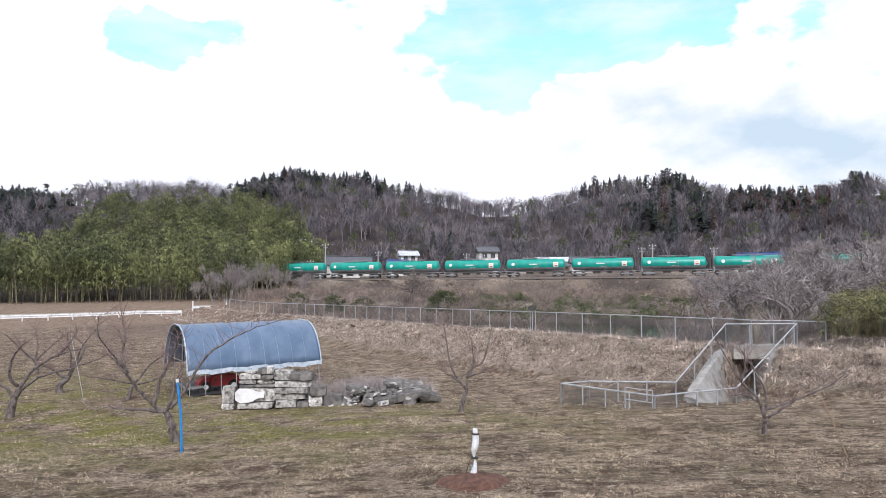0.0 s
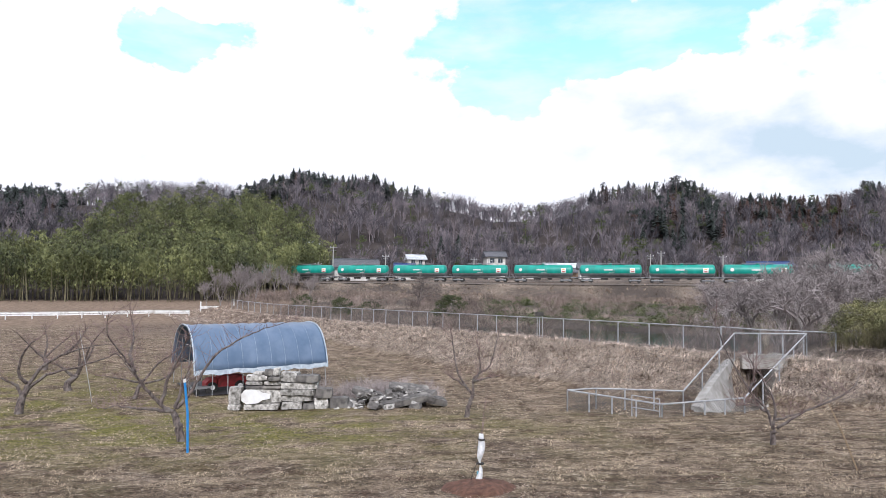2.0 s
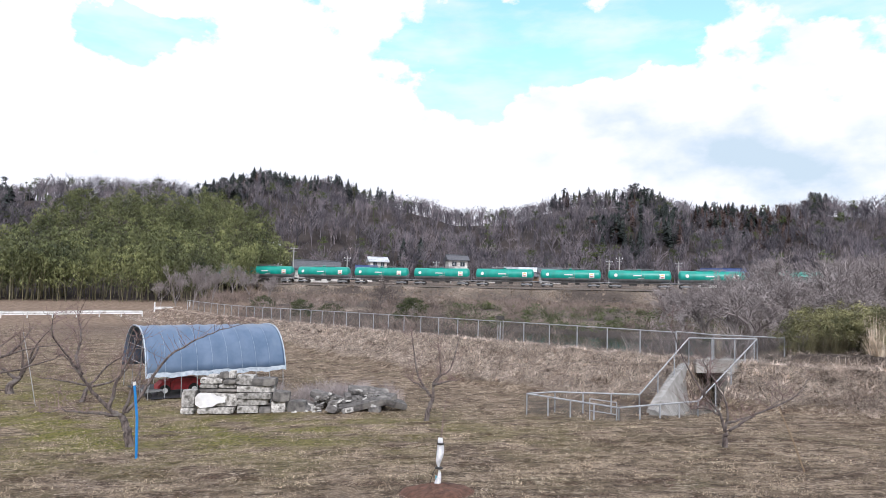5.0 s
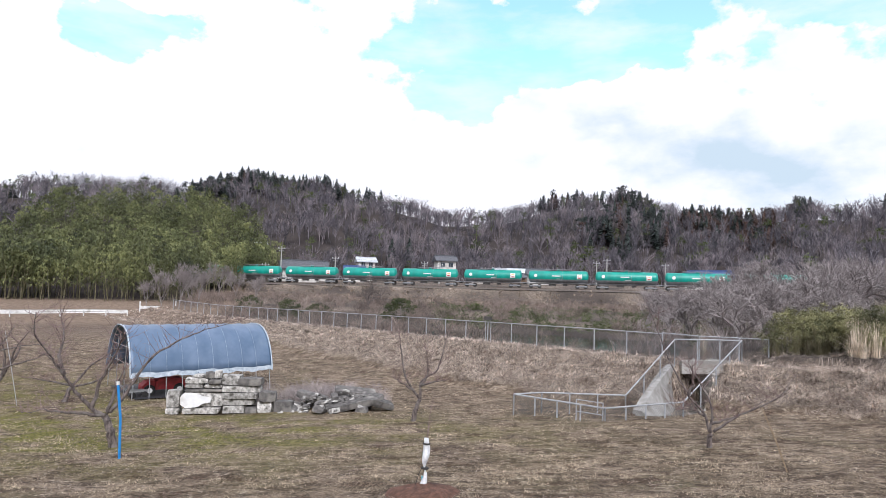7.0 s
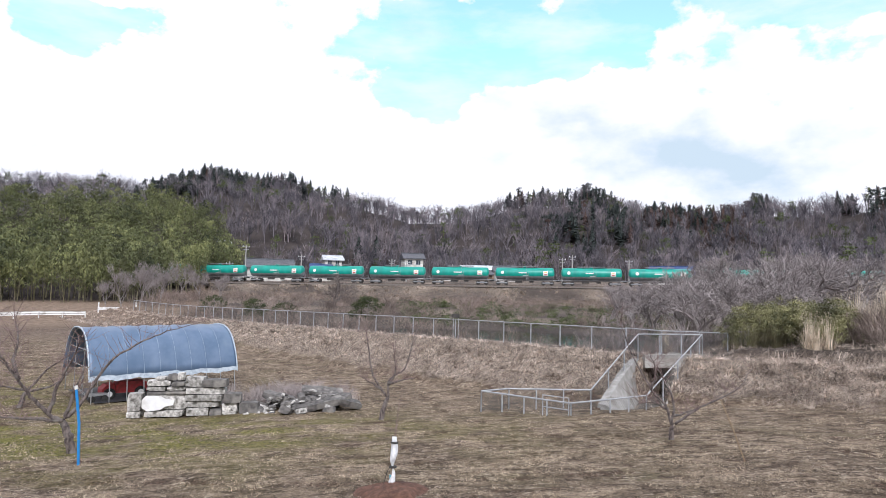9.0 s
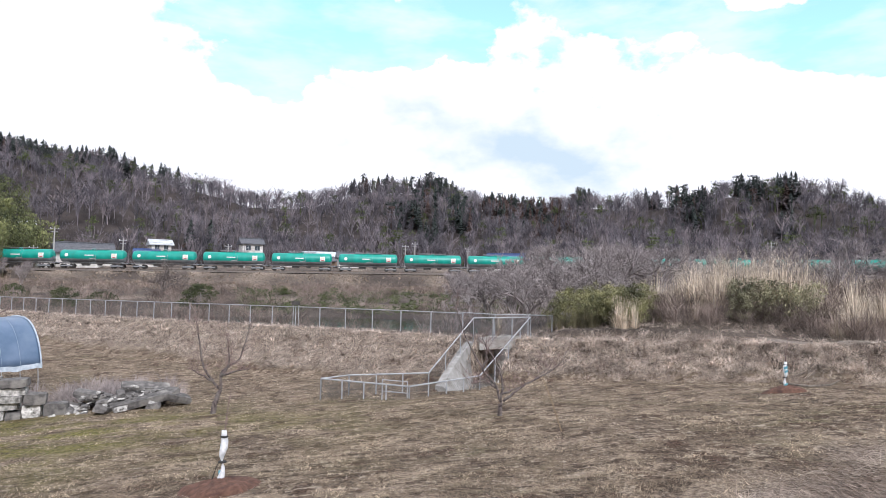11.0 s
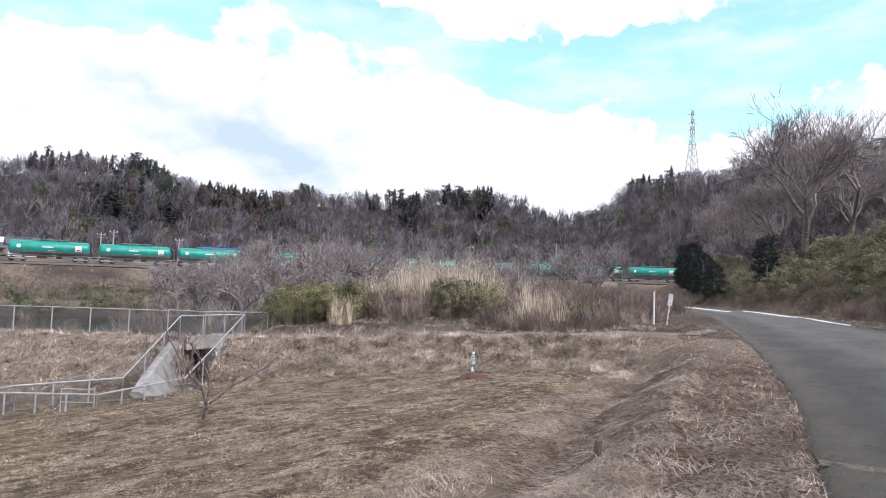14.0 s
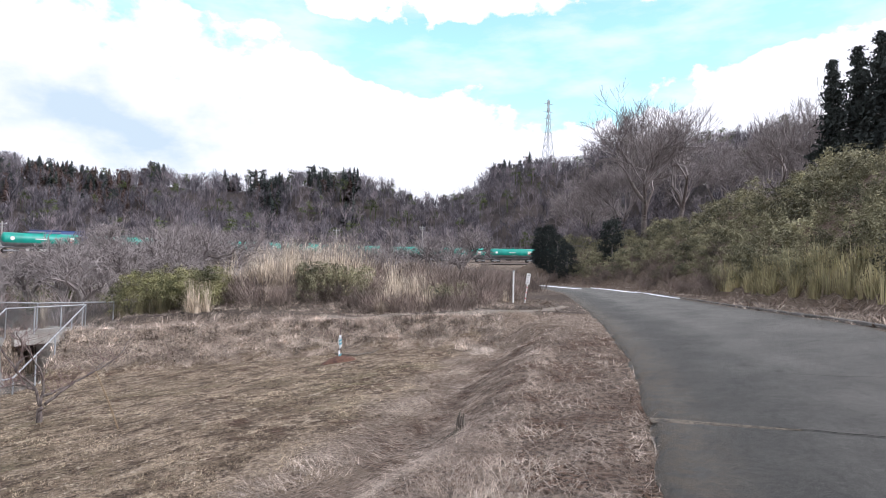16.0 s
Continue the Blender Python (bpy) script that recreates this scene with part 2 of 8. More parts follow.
M = {
    "ground": ground_material(),
    "asphalt": asphalt_material(),
    "water": water_material(),
    "bark": surface("peach_bark", (0.045, 0.035, 0.033), (0.19, 0.155, 0.14), 18, 0.85, stain=(0.20, 0.18, 0.165), stain_scale=5, bump=0.6, stretch=(1, 1, 0.4)),
    "twig": surface("peach_twig", (0.11, 0.070, 0.066), (0.30, 0.215, 0.20), 9, 0.8, bump=0.2),
    "grey_bark": surface("grey_bark", (0.17, 0.152, 0.145), (0.36, 0.33, 0.31), 6, 0.9, bump=0.4),
    # the blue of distant haze is mixed into this twig colour
    "woods": surface("hazed_wood_twigs", (0.060, 0.058, 0.073), (0.190, 0.178, 0.204), 0.25, 0.95, bump=0, vary=0.75, island=True, warm=(1.0, 0.90, 0.80)),
    "tree_twigs": surface("hillside_tree_twigs", (0.17, 0.148, 0.145), (0.37, 0.33, 0.32), 0.6, 0.95, bump=0),
    # paler blue-grey: haze and sky glow painted into the far crest's twigs
    "pale_woods": surface("hazed_ridge_twigs", (0.26, 0.25, 0.27), (0.46, 0.45, 0.48), 0.3, 0.95, bump=0, vary=0.3, island=True),
    "bank_grass": surface("brown_bank_grass", (0.12, 0.092, 0.070), (0.36, 0.285, 0.215), 0.7, 0.95, bump=0, vary=0.55, island=True),
    "tussock": surface("dead_grass", (0.15, 0.117, 0.096), (0.55, 0.465, 0.39), 1.4, 0.95, bump=0, vary=0.8, island=True),
    "sod": surface("winter_sod", (0.14, 0.108, 0.074), (0.54, 0.44, 0.315), 0.8, 0.95, bump=0, vary=0.8, island=True),
    "brush": surface("bare_brush", (0.14, 0.121, 0.118), (0.38, 0.333, 0.318), 0.8, 0.95, bump=0, vary=0.5, island=True),
    "cedar": surface("cedar_foliage", (0.019, 0.027, 0.026), (0.052, 0.064, 0.056), 0.5, 0.9, bump=0, vary=0.35, island=True),
    "rust_cedar": surface("winter_cedar_foliage", (0.048, 0.032, 0.028), (0.105, 0.064, 0.052), 0.5, 0.9, bump=0, vary=0.3, island=True),
    "bamboo": surface("bamboo_leaves", (0.028, 0.037, 0.015), (0.155, 0.165, 0.062), 0.12, 0.8, bump=0, vary=0.6, island=True),
    "culm": surface("bamboo_culm", (0.065, 0.064, 0.032), (0.20, 0.175, 0.10), 2, 0.6, bump=0, vary=0.3, island=True),
    "evergreen": surface("evergreen_leaves", (0.030, 0.045, 0.014), (0.095, 0.115, 0.035), 1.2, 0.75, bump=0, vary=0.4, island=True),
    "dwarf_bamboo": surface("dwarf_bamboo_leaves", (0.068, 0.071, 0.031), (0.275, 0.265, 0.125), 0.8, 0.8, bump=0, vary=0.4, island=True),
    "mound_brush": surface("brown_brush", (0.085, 0.066, 0.056), (0.27, 0.215, 0.185), 0.8, 0.95, bump=0, vary=0.45, island=True),
    "pale_grass": surface("yellowed_grass", (0.22, 0.20, 0.105), (0.56, 0.50, 0.30), 0.8, 0.85, bump=0, vary=0.45, island=True),
    "pampas": surface("pampas_straw", (0.30, 0.245, 0.18), (0.74, 0.645, 0.52), 3, 0.9, bump=0, vary=0.42, island=True),
    "straw": surface("dry_straw", (0.20, 0.153, 0.124), (0.58, 0.485, 0.40), 2.5, 0.95, stain=(0.13, 0.097, 0.077), stain_scale=0.9, bump=0, vary=0.62, island=True),
    "galvanised": surface("galvanised_steel", (0.30, 0.315, 0.335), (0.46, 0.475, 0.49), 6, 0.6, 0.2, bump=0.05),
    "mesh_wire": surface("wire_mesh", (0.060, 0.064, 0.068), (0.12, 0.125, 0.13), 6, 0.6, 0.3, bump=0),
    "concrete": surface("spillway_concrete", (0.33, 0.315, 0.29), (0.47, 0.455, 0.42), 5, 0.9, stain=(0.22, 0.20, 0.175), stain_scale=0.9, bump=0.3),
    # stained concrete, its colour also darkened for the shade under the deck
    "shaded_concrete": surface("stained_shaded_concrete", (0.085, 0.080, 0.070), (0.20, 0.19, 0.168), 5, 0.8, stain=(0.05, 0.048, 0.040), stain_scale=1.2, bump=0.3),
    "pale_concrete": surface("pale_smooth_concrete", (0.27, 0.262, 0.245), (0.37, 0.362, 0.342), 3, 0.85, stain=(0.20, 0.185, 0.16), stain_scale=1.3, bump=0.2),
    "rubble": surface("broken_concrete", (0.26, 0.248, 0.225), (0.70, 0.68, 0.64), 7, 0.95, stain=(0.10, 0.094, 0.080), stain_scale=5.5, bump=0.9, depth=0.02, vary=0.28),
    "verge_straw": surface("brown_verge_straw", (0.13, 0.098, 0.076), (0.48, 0.39, 0.315), 2.0, 0.95, bump=0, vary=0.66, island=True),
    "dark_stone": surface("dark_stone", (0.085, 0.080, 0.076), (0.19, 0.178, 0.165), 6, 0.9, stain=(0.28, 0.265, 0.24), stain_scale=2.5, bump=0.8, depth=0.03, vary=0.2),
    "sheet": surface("blue_silver_sheet", (0.085, 0.140, 0.225), (0.135, 0.195, 0.29), 1.4, 0.42, 0.1, stain=(0.145, 0.205, 0.285), stain_scale=0.8, bump=0.25, depth=0.02),
    "sheet_strap": surface("faded_blue_strap", (0.22, 0.29, 0.37), (0.34, 0.41, 0.48), 7, 0.5, bump=0.1),
    "sheet_hem": surface("silver_sheet_hem", (0.36, 0.43, 0.50), (0.58, 0.65, 0.70), 7, 0.4, 0.2, bump=0.6, depth=0.03),
    "lane_bamboo": surface("lane_bamboo_leaves", (0.058, 0.058, 0.034), (0.275, 0.258, 0.155), 0.6, 0.8, bump=0, vary=0.68, island=True),
    "steel_pipe": surface("zinc_pipe", (0.40, 0.41, 0.42), (0.60, 0.61, 0.62), 12, 0.4, 0.7, bump=0.05),
    "red_paint": surface("faded_red_paint", (0.34, 0.028, 0.032), (0.46, 0.05, 0.055), 6, 0.45, stain=(0.16, 0.03, 0.028), stain_scale=3, bump=0.1),
    "black_rubber": surface("black_rubber", (0.014, 0.014, 0.014), (0.035, 0.033, 0.03), 20, 0.8, bump=0.3),
    "shed_black": surface("shed_dark", (0.018, 0.018, 0.02), (0.05, 0.05, 0.055), 3, 0.6, bump=0.4, depth=0.03),
    "blue_pipe": surface("blue_plastic_pipe", (0.02, 0.20, 0.52), (0.03, 0.26, 0.62), 12, 0.4, bump=0.05),
    "white_paint": surface("white_paint", (0.70, 0.70, 0.69), (0.82, 0.82, 0.80), 4, 0.5, stain=(0.52, 0.50, 0.46), stain_scale=1.5, bump=0.05),
    "wrap": surface("white_film_wrap", (0.62, 0.64, 0.66), (0.86, 0.87, 0.88), 22, 0.35, bump=0.6, depth=0.02),
    "wrap_band": surface("blue_print", (0.10, 0.32, 0.40), (0.18, 0.45, 0.52), 20, 0.5, bump=0),
    "red_soil": surface("fresh_red_soil", (0.085, 0.042, 0.028), (0.165, 0.085, 0.058), 14, 1.0, stain=(0.06, 0.032, 0.024), stain_scale=4, bump=0.9, depth=0.03),
    "bamboo_stake": surface("weathered_cane", (0.24, 0.17, 0.10), (0.36, 0.27, 0.17), 14, 0.8, bump=0.1),
    "tank_green": surface("tank_green_paint", (0.0, 0.27, 0.21), (0.01, 0.33, 0.26), 0.8, 0.4, stain=(0.02, 0.22, 0.18), stain_scale=0.5, bump=0.03),
    "tank_grey": surface("tank_grey_paint", (0.20, 0.21, 0.22), (0.30, 0.31, 0.32), 1.2, 0.5, bump=0.03),
    "frame_grey": surface("dirty_underframe", (0.045, 0.042, 0.040), (0.10, 0.095, 0.088), 3, 0.8, bump=0.2),
    "loco_red": surface("loco_red_paint", (0.27, 0.018, 0.04), (0.34, 0.03, 0.055), 0.8, 0.4, bump=0.03),
    "loco_dark": surface("loco_dark_paint", (0.07, 0.06, 0.07), (0.12, 0.105, 0.12), 1, 0.5, bump=0.03),
    "rail_steel": surface("rail_steel", (0.12, 0.09, 0.07), (0.24, 0.20, 0.17), 3, 0.5, 0.6, bump=0.1),
    "ballast": surface("ballast", (0.075, 0.062, 0.052), (0.21, 0.18, 0.155), 6, 1.0, bump=0.9, depth=0.05),
    "plaster": surface("house_plaster", (0.60, 0.58, 0.54), (0.76, 0.74, 0.70), 1.2, 0.85, stain=(0.42, 0.39, 0.35), stain_scale=0.5, bump=0.1),
    "brown_wall": surface("brown_board_wall", (0.14, 0.095, 0.065), (0.24, 0.17, 0.12), 2, 0.8, bump=0.2),
    "roof_dark": surface("dark_tiles", (0.055, 0.058, 0.066), (0.125, 0.13, 0.145), 2.5, 0.55, bump=0.5, depth=0.05),
    "roof_blue": surface("blue_tiles", (0.03, 0.055, 0.16), (0.07, 0.11, 0.25), 2.5, 0.5, bump=0.5, depth=0.05),
    "roof_silver": surface("pale_metal_sheet", (0.50, 0.53, 0.56), (0.68, 0.71, 0.74), 1.2, 0.4, 0.3, bump=0.1),
    "window_glass": surface("window_glass", (0.035, 0.045, 0.055), (0.07, 0.085, 0.10), 1, 0.12, bump=0),
    "pole": surface("concrete_pole", (0.33, 0.32, 0.30), (0.45, 0.44, 0.42), 4, 0.85, bump=0.1),
    "cable": surface("black_cable", (0.02, 0.02, 0.02), (0.04, 0.04, 0.04), 4, 0.6, bump=0),
    "snow": surface("old_snow", (0.72, 0.74, 0.78), (0.90, 0.91, 0.92), 6, 0.7, bump=0.4, depth=0.03),
    "road_dirt": surface("washed_road_dirt", (0.085, 0.075, 0.062), (0.22, 0.19, 0.155), 30, 1.0, stain=(0.07, 0.066, 0.06), stain_scale=9, bump=0.8, depth=0.02),
    "path": surface("trodden_path", (0.12, 0.10, 0.08), (0.26, 0.22, 0.18), 9, 1.0, stain=(0.17, 0.14, 0.10), stain_scale=1.2, bump=0.5, depth=0.03),
    "wood_grey": surface("rotten_wood", (0.09, 0.075, 0.062), (0.22, 0.19, 0.16), 9, 0.95, bump=0.9, depth=0.03, stretch=(1, 1, 0.2)),
    "sign_red": surface("red_sign_paint", (0.45, 0.03, 0.03), (0.55, 0.05, 0.045), 4, 0.5, bump=0),
    "yellow": surface("yellow_label", (0.62, 0.42, 0.03), (0.70, 0.50, 0.06), 4, 0.5, bump=0),
}

M["tar"] = surface("crack_dirt", (0.014, 0.013, 0.012), (0.04, 0.037, 0.033), 20, 1.0, bump=0)
M["tar"].node_tree.nodes["Principled BSDF"].inputs["Specular IOR Level"].default_value = 0.05
M["road_dirt"].node_tree.nodes["Principled BSDF"].inputs["Specular IOR Level"].default_value = 0.1

# ---- builders ----


class MB:
    """Collects the points and faces of one mesh."""

    def __init__(self):
        self.v, self.f = [], []

    def add(self, verts, faces):
        n = len(self.v)
        self.v += [tuple(p) for p in verts]
        self.f += [tuple(i + n for i in f) for f in faces]
        return self

    def box(self, cx, cy, cz, sx, sy, sz, m=None, bevel=0.0):
        """A block with chamfered upright and level edges."""
        b = min(bevel, sx * 0.3, sy * 0.3, sz * 0.3)
        if b <= 0:
            p = [Vector((cx + sx / 2 * i, cy + sy / 2 * j, cz + sz / 2 * k)) for k in (-1, 1) for j in (-1, 1) for i in (-1, 1)]
            fs = [(0, 2, 3, 1), (4, 5, 7, 6), (0, 1, 5, 4), (2, 6, 7, 3), (0, 4, 6, 2), (1, 3, 7, 5)]
        else:
            ring = []
            for ex, ey, z in ((b, b, -1), (0, 0, -1), (0, 0, 1), (b, b, 1)):
                zz = cz + z * (sz / 2 - (0 if ex else b))
                hx, hy = sx / 2 - ex, sy / 2 - ey
                c = b * 0.9
                ring.append([(cx + hx - c, cy - hy, zz), (cx + hx, cy - hy + c, zz), (cx + hx, cy + hy - c, zz), (cx + hx - c, cy + hy, zz),
                             (cx - hx + c, cy + hy, zz), (cx - hx, cy + hy - c, zz), (cx - hx, cy - hy + c, zz), (cx - hx + c, cy - hy, zz)])
            p = [Vector(q) for r in ring for q in r]
            fs = [tuple(range(7, -1, -1)), tuple(range(24, 32))]
            for r in range(3):
                fs += [(r * 8 + i, r * 8 + (i + 1) % 8, r * 8 + 8 + (i + 1) % 8, r * 8 + 8 + i) for i in range(8)]
        if m is not None:
            p = [m @ q for q in p]
        return self.add(p, fs)

    def tube(self, pts, radii, sides=6, cap=True):
        pts = [Vector(p) for p in pts]
        if isinstance(radii, (int, float)):
            radii = [radii] * len(pts)
        n0, ref = len(self.v), None
        for i, p in enumerate(pts):
            d = (pts[min(i + 1, len(pts) - 1)] - pts[max(i - 1, 0)])
            d = d.normalized() if d.length > 1e-9 else Vector((0, 0, 1))
            if ref is None:
                ref = d.orthogonal().normalized()
            ref = (ref - d * ref.dot(d))
            ref = ref.normalized() if ref.length > 1e-6 else d.orthogonal().normalized()
            b = d.cross(ref)
            for k in range(sides):
                a = 2 * math.pi * k / sides
                self.v.append(tuple(p + (ref * math.cos(a) + b * math.sin(a)) * radii[i]))
        for i in range(len(pts) - 1):
            for k in range(sides):
                k2 = (k + 1) % sides
                self.f.append((n0 + i * sides + k, n0 + i * sides + k2, n0 + (i + 1) * sides + k2, n0 + (i + 1) * sides + k))
        if cap and sides > 2:
            self.f.append(tuple(n0 + k for k in range(sides - 1, -1, -1)))
            e = n0 + (len(pts) - 1) * sides
            self.f.append(tuple(e + k for k in range(sides)))
        return self

    def lathe(self, profile, sides=16, m=None):
        """Turned about z: profile of (radius, height)."""
        n0 = len(self.v)
        p = [Vector((r * math.cos(2 * math.pi * k / sides), r * math.sin(2 * math.pi * k / sides), z)) for r, z in profile for k in range(sides)]
        if m is not None:
            p = [m @ q for q in p]
        fs = []
        for i in range(len(profile) - 1):
            fs += [(i * sides + k, i * sides + (k + 1) % sides, (i + 1) * sides + (k + 1) % sides, (i + 1) * sides + k) for k in range(sides)]
        fs += [tuple(range(sides - 1, -1, -1)), tuple((len(profile) - 1) * sides + k for k in range(sides))]
        return self.add(p, fs)

    def prism(self, outline, depth, m=None):
        """An outline of (x, z) points, thick along y."""
        n = len(outline)
        p = [Vector((x, y, z)) for y in (0, depth) for x, z in outline]
        if m is not None:
            p = [m @ q for q in p]
        fs = [tuple(range(n)), tuple(range(2 * n - 1, n - 1, -1))] + [(i, i + n, (i + 1) % n + n, (i + 1) % n) for i in range(n)]
        return self.add(p, fs)

    def mesh(self, name, smooth=False):
        me = bpy.data.meshes.new(name)
        me.from_pydata(self.v, [], self.f)
        if smooth:
            me.shade_smooth()
        return me


def part(name, mb, material, parent=None, label="", smooth=False, m=None):
    ob = new(name, mb.mesh(name, smooth) if isinstance(mb, MB) else mb)
    if not ob.data.materials:
        ob.data.materials.append(M[material])
    if parent is not None:
        ob.parent = parent
    if m is not None:
        ob.matrix_basis = m
    return tagged(ob, label) if label else ob


def thing(name, label, category, m=None, group="", kind=""):
    ob = new(name)
    if m is not None:
        ob.matrix_basis = m
    return tagged(ob, label, category, group, kind)


def np_mesh(name, verts, tris, material, smooth=False):
    me = bpy.data.meshes.new(name)
    verts, tris = np.asarray(verts, np.float32), np.asarray(tris, np.int32)
    k = tris.shape[1]
    me.vertices.add(len(verts))
    me.vertices.foreach_set("co", verts.ravel())
    me.loops.add(tris.size)
    me.loops.foreach_set("vertex_index", tris.ravel())
    me.polygons.add(len(tris))
    me.polygons.foreach_set("loop_start", np.arange(0, tris.size, k, dtype=np.int32))
    me.update(calc_edges=True)
    if smooth:
        me.shade_smooth()
    me.materials.append(M[material])
    return me


def scatter(templates, places, name, material):
    """One mesh of many copies: templates of (verts, tris); places of x, y, z, scale, height scale, turn, template."""
    vs, ts, tone, n = [], [], [], 0
    shade = np.random.RandomState(len(places)).uniform(0, 1, len(places))
    for j, (x, y, z, s, h, turn, k) in enumerate(places):
        v, t = templates[int(k) % len(templates)]
        c, si = math.cos(turn), math.sin(turn)
        r = np.stack([(v[:, 0] * c - v[:, 1] * si) * s + x, (v[:, 0] * si + v[:, 1] * c) * s + y, v[:, 2] * h + z], 1)
        vs.append(r)
        ts.append(t + n)
        tone.append(np.full(len(v), shade[j], np.float32))
        n += len(v)
    me = np_mesh(name, np.concatenate(vs), np.concatenate(ts), material)
    me.attributes.new("tone", "FLOAT", "POINT").data.foreach_set("value", np.concatenate(tone))
    return me


# ---- the lie of the land ----
ROAD_EDGE = [(-80, -25), (-25, -7.8), (-8, -2.6), (0, -0.6), (5.4, 0.82), (8.1, 1.5), (12, 2.6), (19.6, 5.2), (29.6, 9.1), (44, 14.8), (52, 19.2), (60, 25.5), (68, 34), (75, 44)]
ROAD_WIDE = 6.1
ROAD_TILT = [(17, 0.066), (28, 0.040), (43, 0.024)]
CREST = [(-34, 84, -1.95), (-20, 65.7, -1.9), (3.84, 37, -1.36), (11.84, 27.3, -1.2), (16.6, 21.8, -0.95), (19.3, 16.8, -0.55), (20.8, 12.8, -0.2), (22.2, 9.6, -0.05)]
TRACK = [(-150, 173.4), (-38.9, 143.6), (52.8, 118.9), (96, 106.5), (121, 96), (141, 78), (156, 57), (168, 30), (176, 0)]
WATER_Z = -2.25
SKYLINE = [(-180, 4), (-60, 6), (-36, 6.6), (-33, 6.7), (-30, 8.0), (-26, 8.8), (-22.5, 8.7), (-19.5, 8.0), (-17.5, 8.9), (-13, 9.5), (-9, 9.6), (-3.4, 8.6), (3.5, 7.4), (7, 7.1), (10, 7.8), (15.4, 8.7), (20.3, 9.0), (23, 8.3), (27, 7.4), (31, 6.6), (34.2, 7.9), (41, 7.2), (44.5, 7.2), (46.6, 8.5), (50.6, 8.5), (54, 7.6), (57.5, 6.6), (61, 7.0), (64.5, 9.2), (69, 10.6), (74, 11.5), (83, 12.4), (96, 11.2), (120, 8), (180, 4)]
HILL_BASE = [(-180, 150), (-60, 125), (-18, 122), (-12, 160), (0, 172), (45, 172), (60, 178), (70, 190), (80, 185), (86, 75), (110, 60), (180, 150)]
HILL_TOP = [(-180, 300), (-40, 330), (45, 340), (62, 330), (75, 300), (100, 200), (180, 300)]


def table(tab, x):
    return np.interp(x, [t[0] for t in tab], [t[1] for t in tab])


def along(line, x, y):
    """Distance from a polyline, side (positive to its left), length along it, and the third value there."""
    best, side, run, third = np.full(x.shape, 1e9), np.zeros(x.shape), np.zeros(x.shape), np.zeros(x.shape)
    start = 0.0
    for a, b in zip(line[:-1], line[1:]):
        dx, dy = b[0] - a[0], b[1] - a[1]
        n = math.hypot(dx, dy)
        u = np.clip(((x - a[0]) * dx + (y - a[1]) * dy) / n ** 2, 0, 1)
        d = np.hypot(x - a[0] - u * dx, y - a[1] - u * dy)
        near = d < best
        best = np.where(near, d, best)
        side = np.where(near, np.sign(dx * (y - a[1]) - dy * (x - a[0])), side)
        run = np.where(near, start + u * n, run)
        if len(a) > 2:
            third = np.where(near, a[2] + u * (b[2] - a[2]), third)
        start += n
    return best, side, run, third


def smooth01(a, b, x):
    t = np.clip((x - a) / (b - a), 0, 1)
    return t * t * (3 - 2 * t)


def waves(x, y, size, seed):
    """A cheap smooth unevenness, about -1 to 1."""
    r = np.random.RandomState(seed)
    out = np.zeros(x.shape)
    for k in range(5):
        a, ph, s = r.uniform(0, 6.28), r.uniform(0, 6.28), size * r.uniform(0.5, 1.6)
        out += np.sin((x * math.cos(a) + y * math.sin(a)) * 6.28 / s + ph)
    return out / 3.2


def rail_z(run):
    return 2.0 + 0.009 * (run - 115)


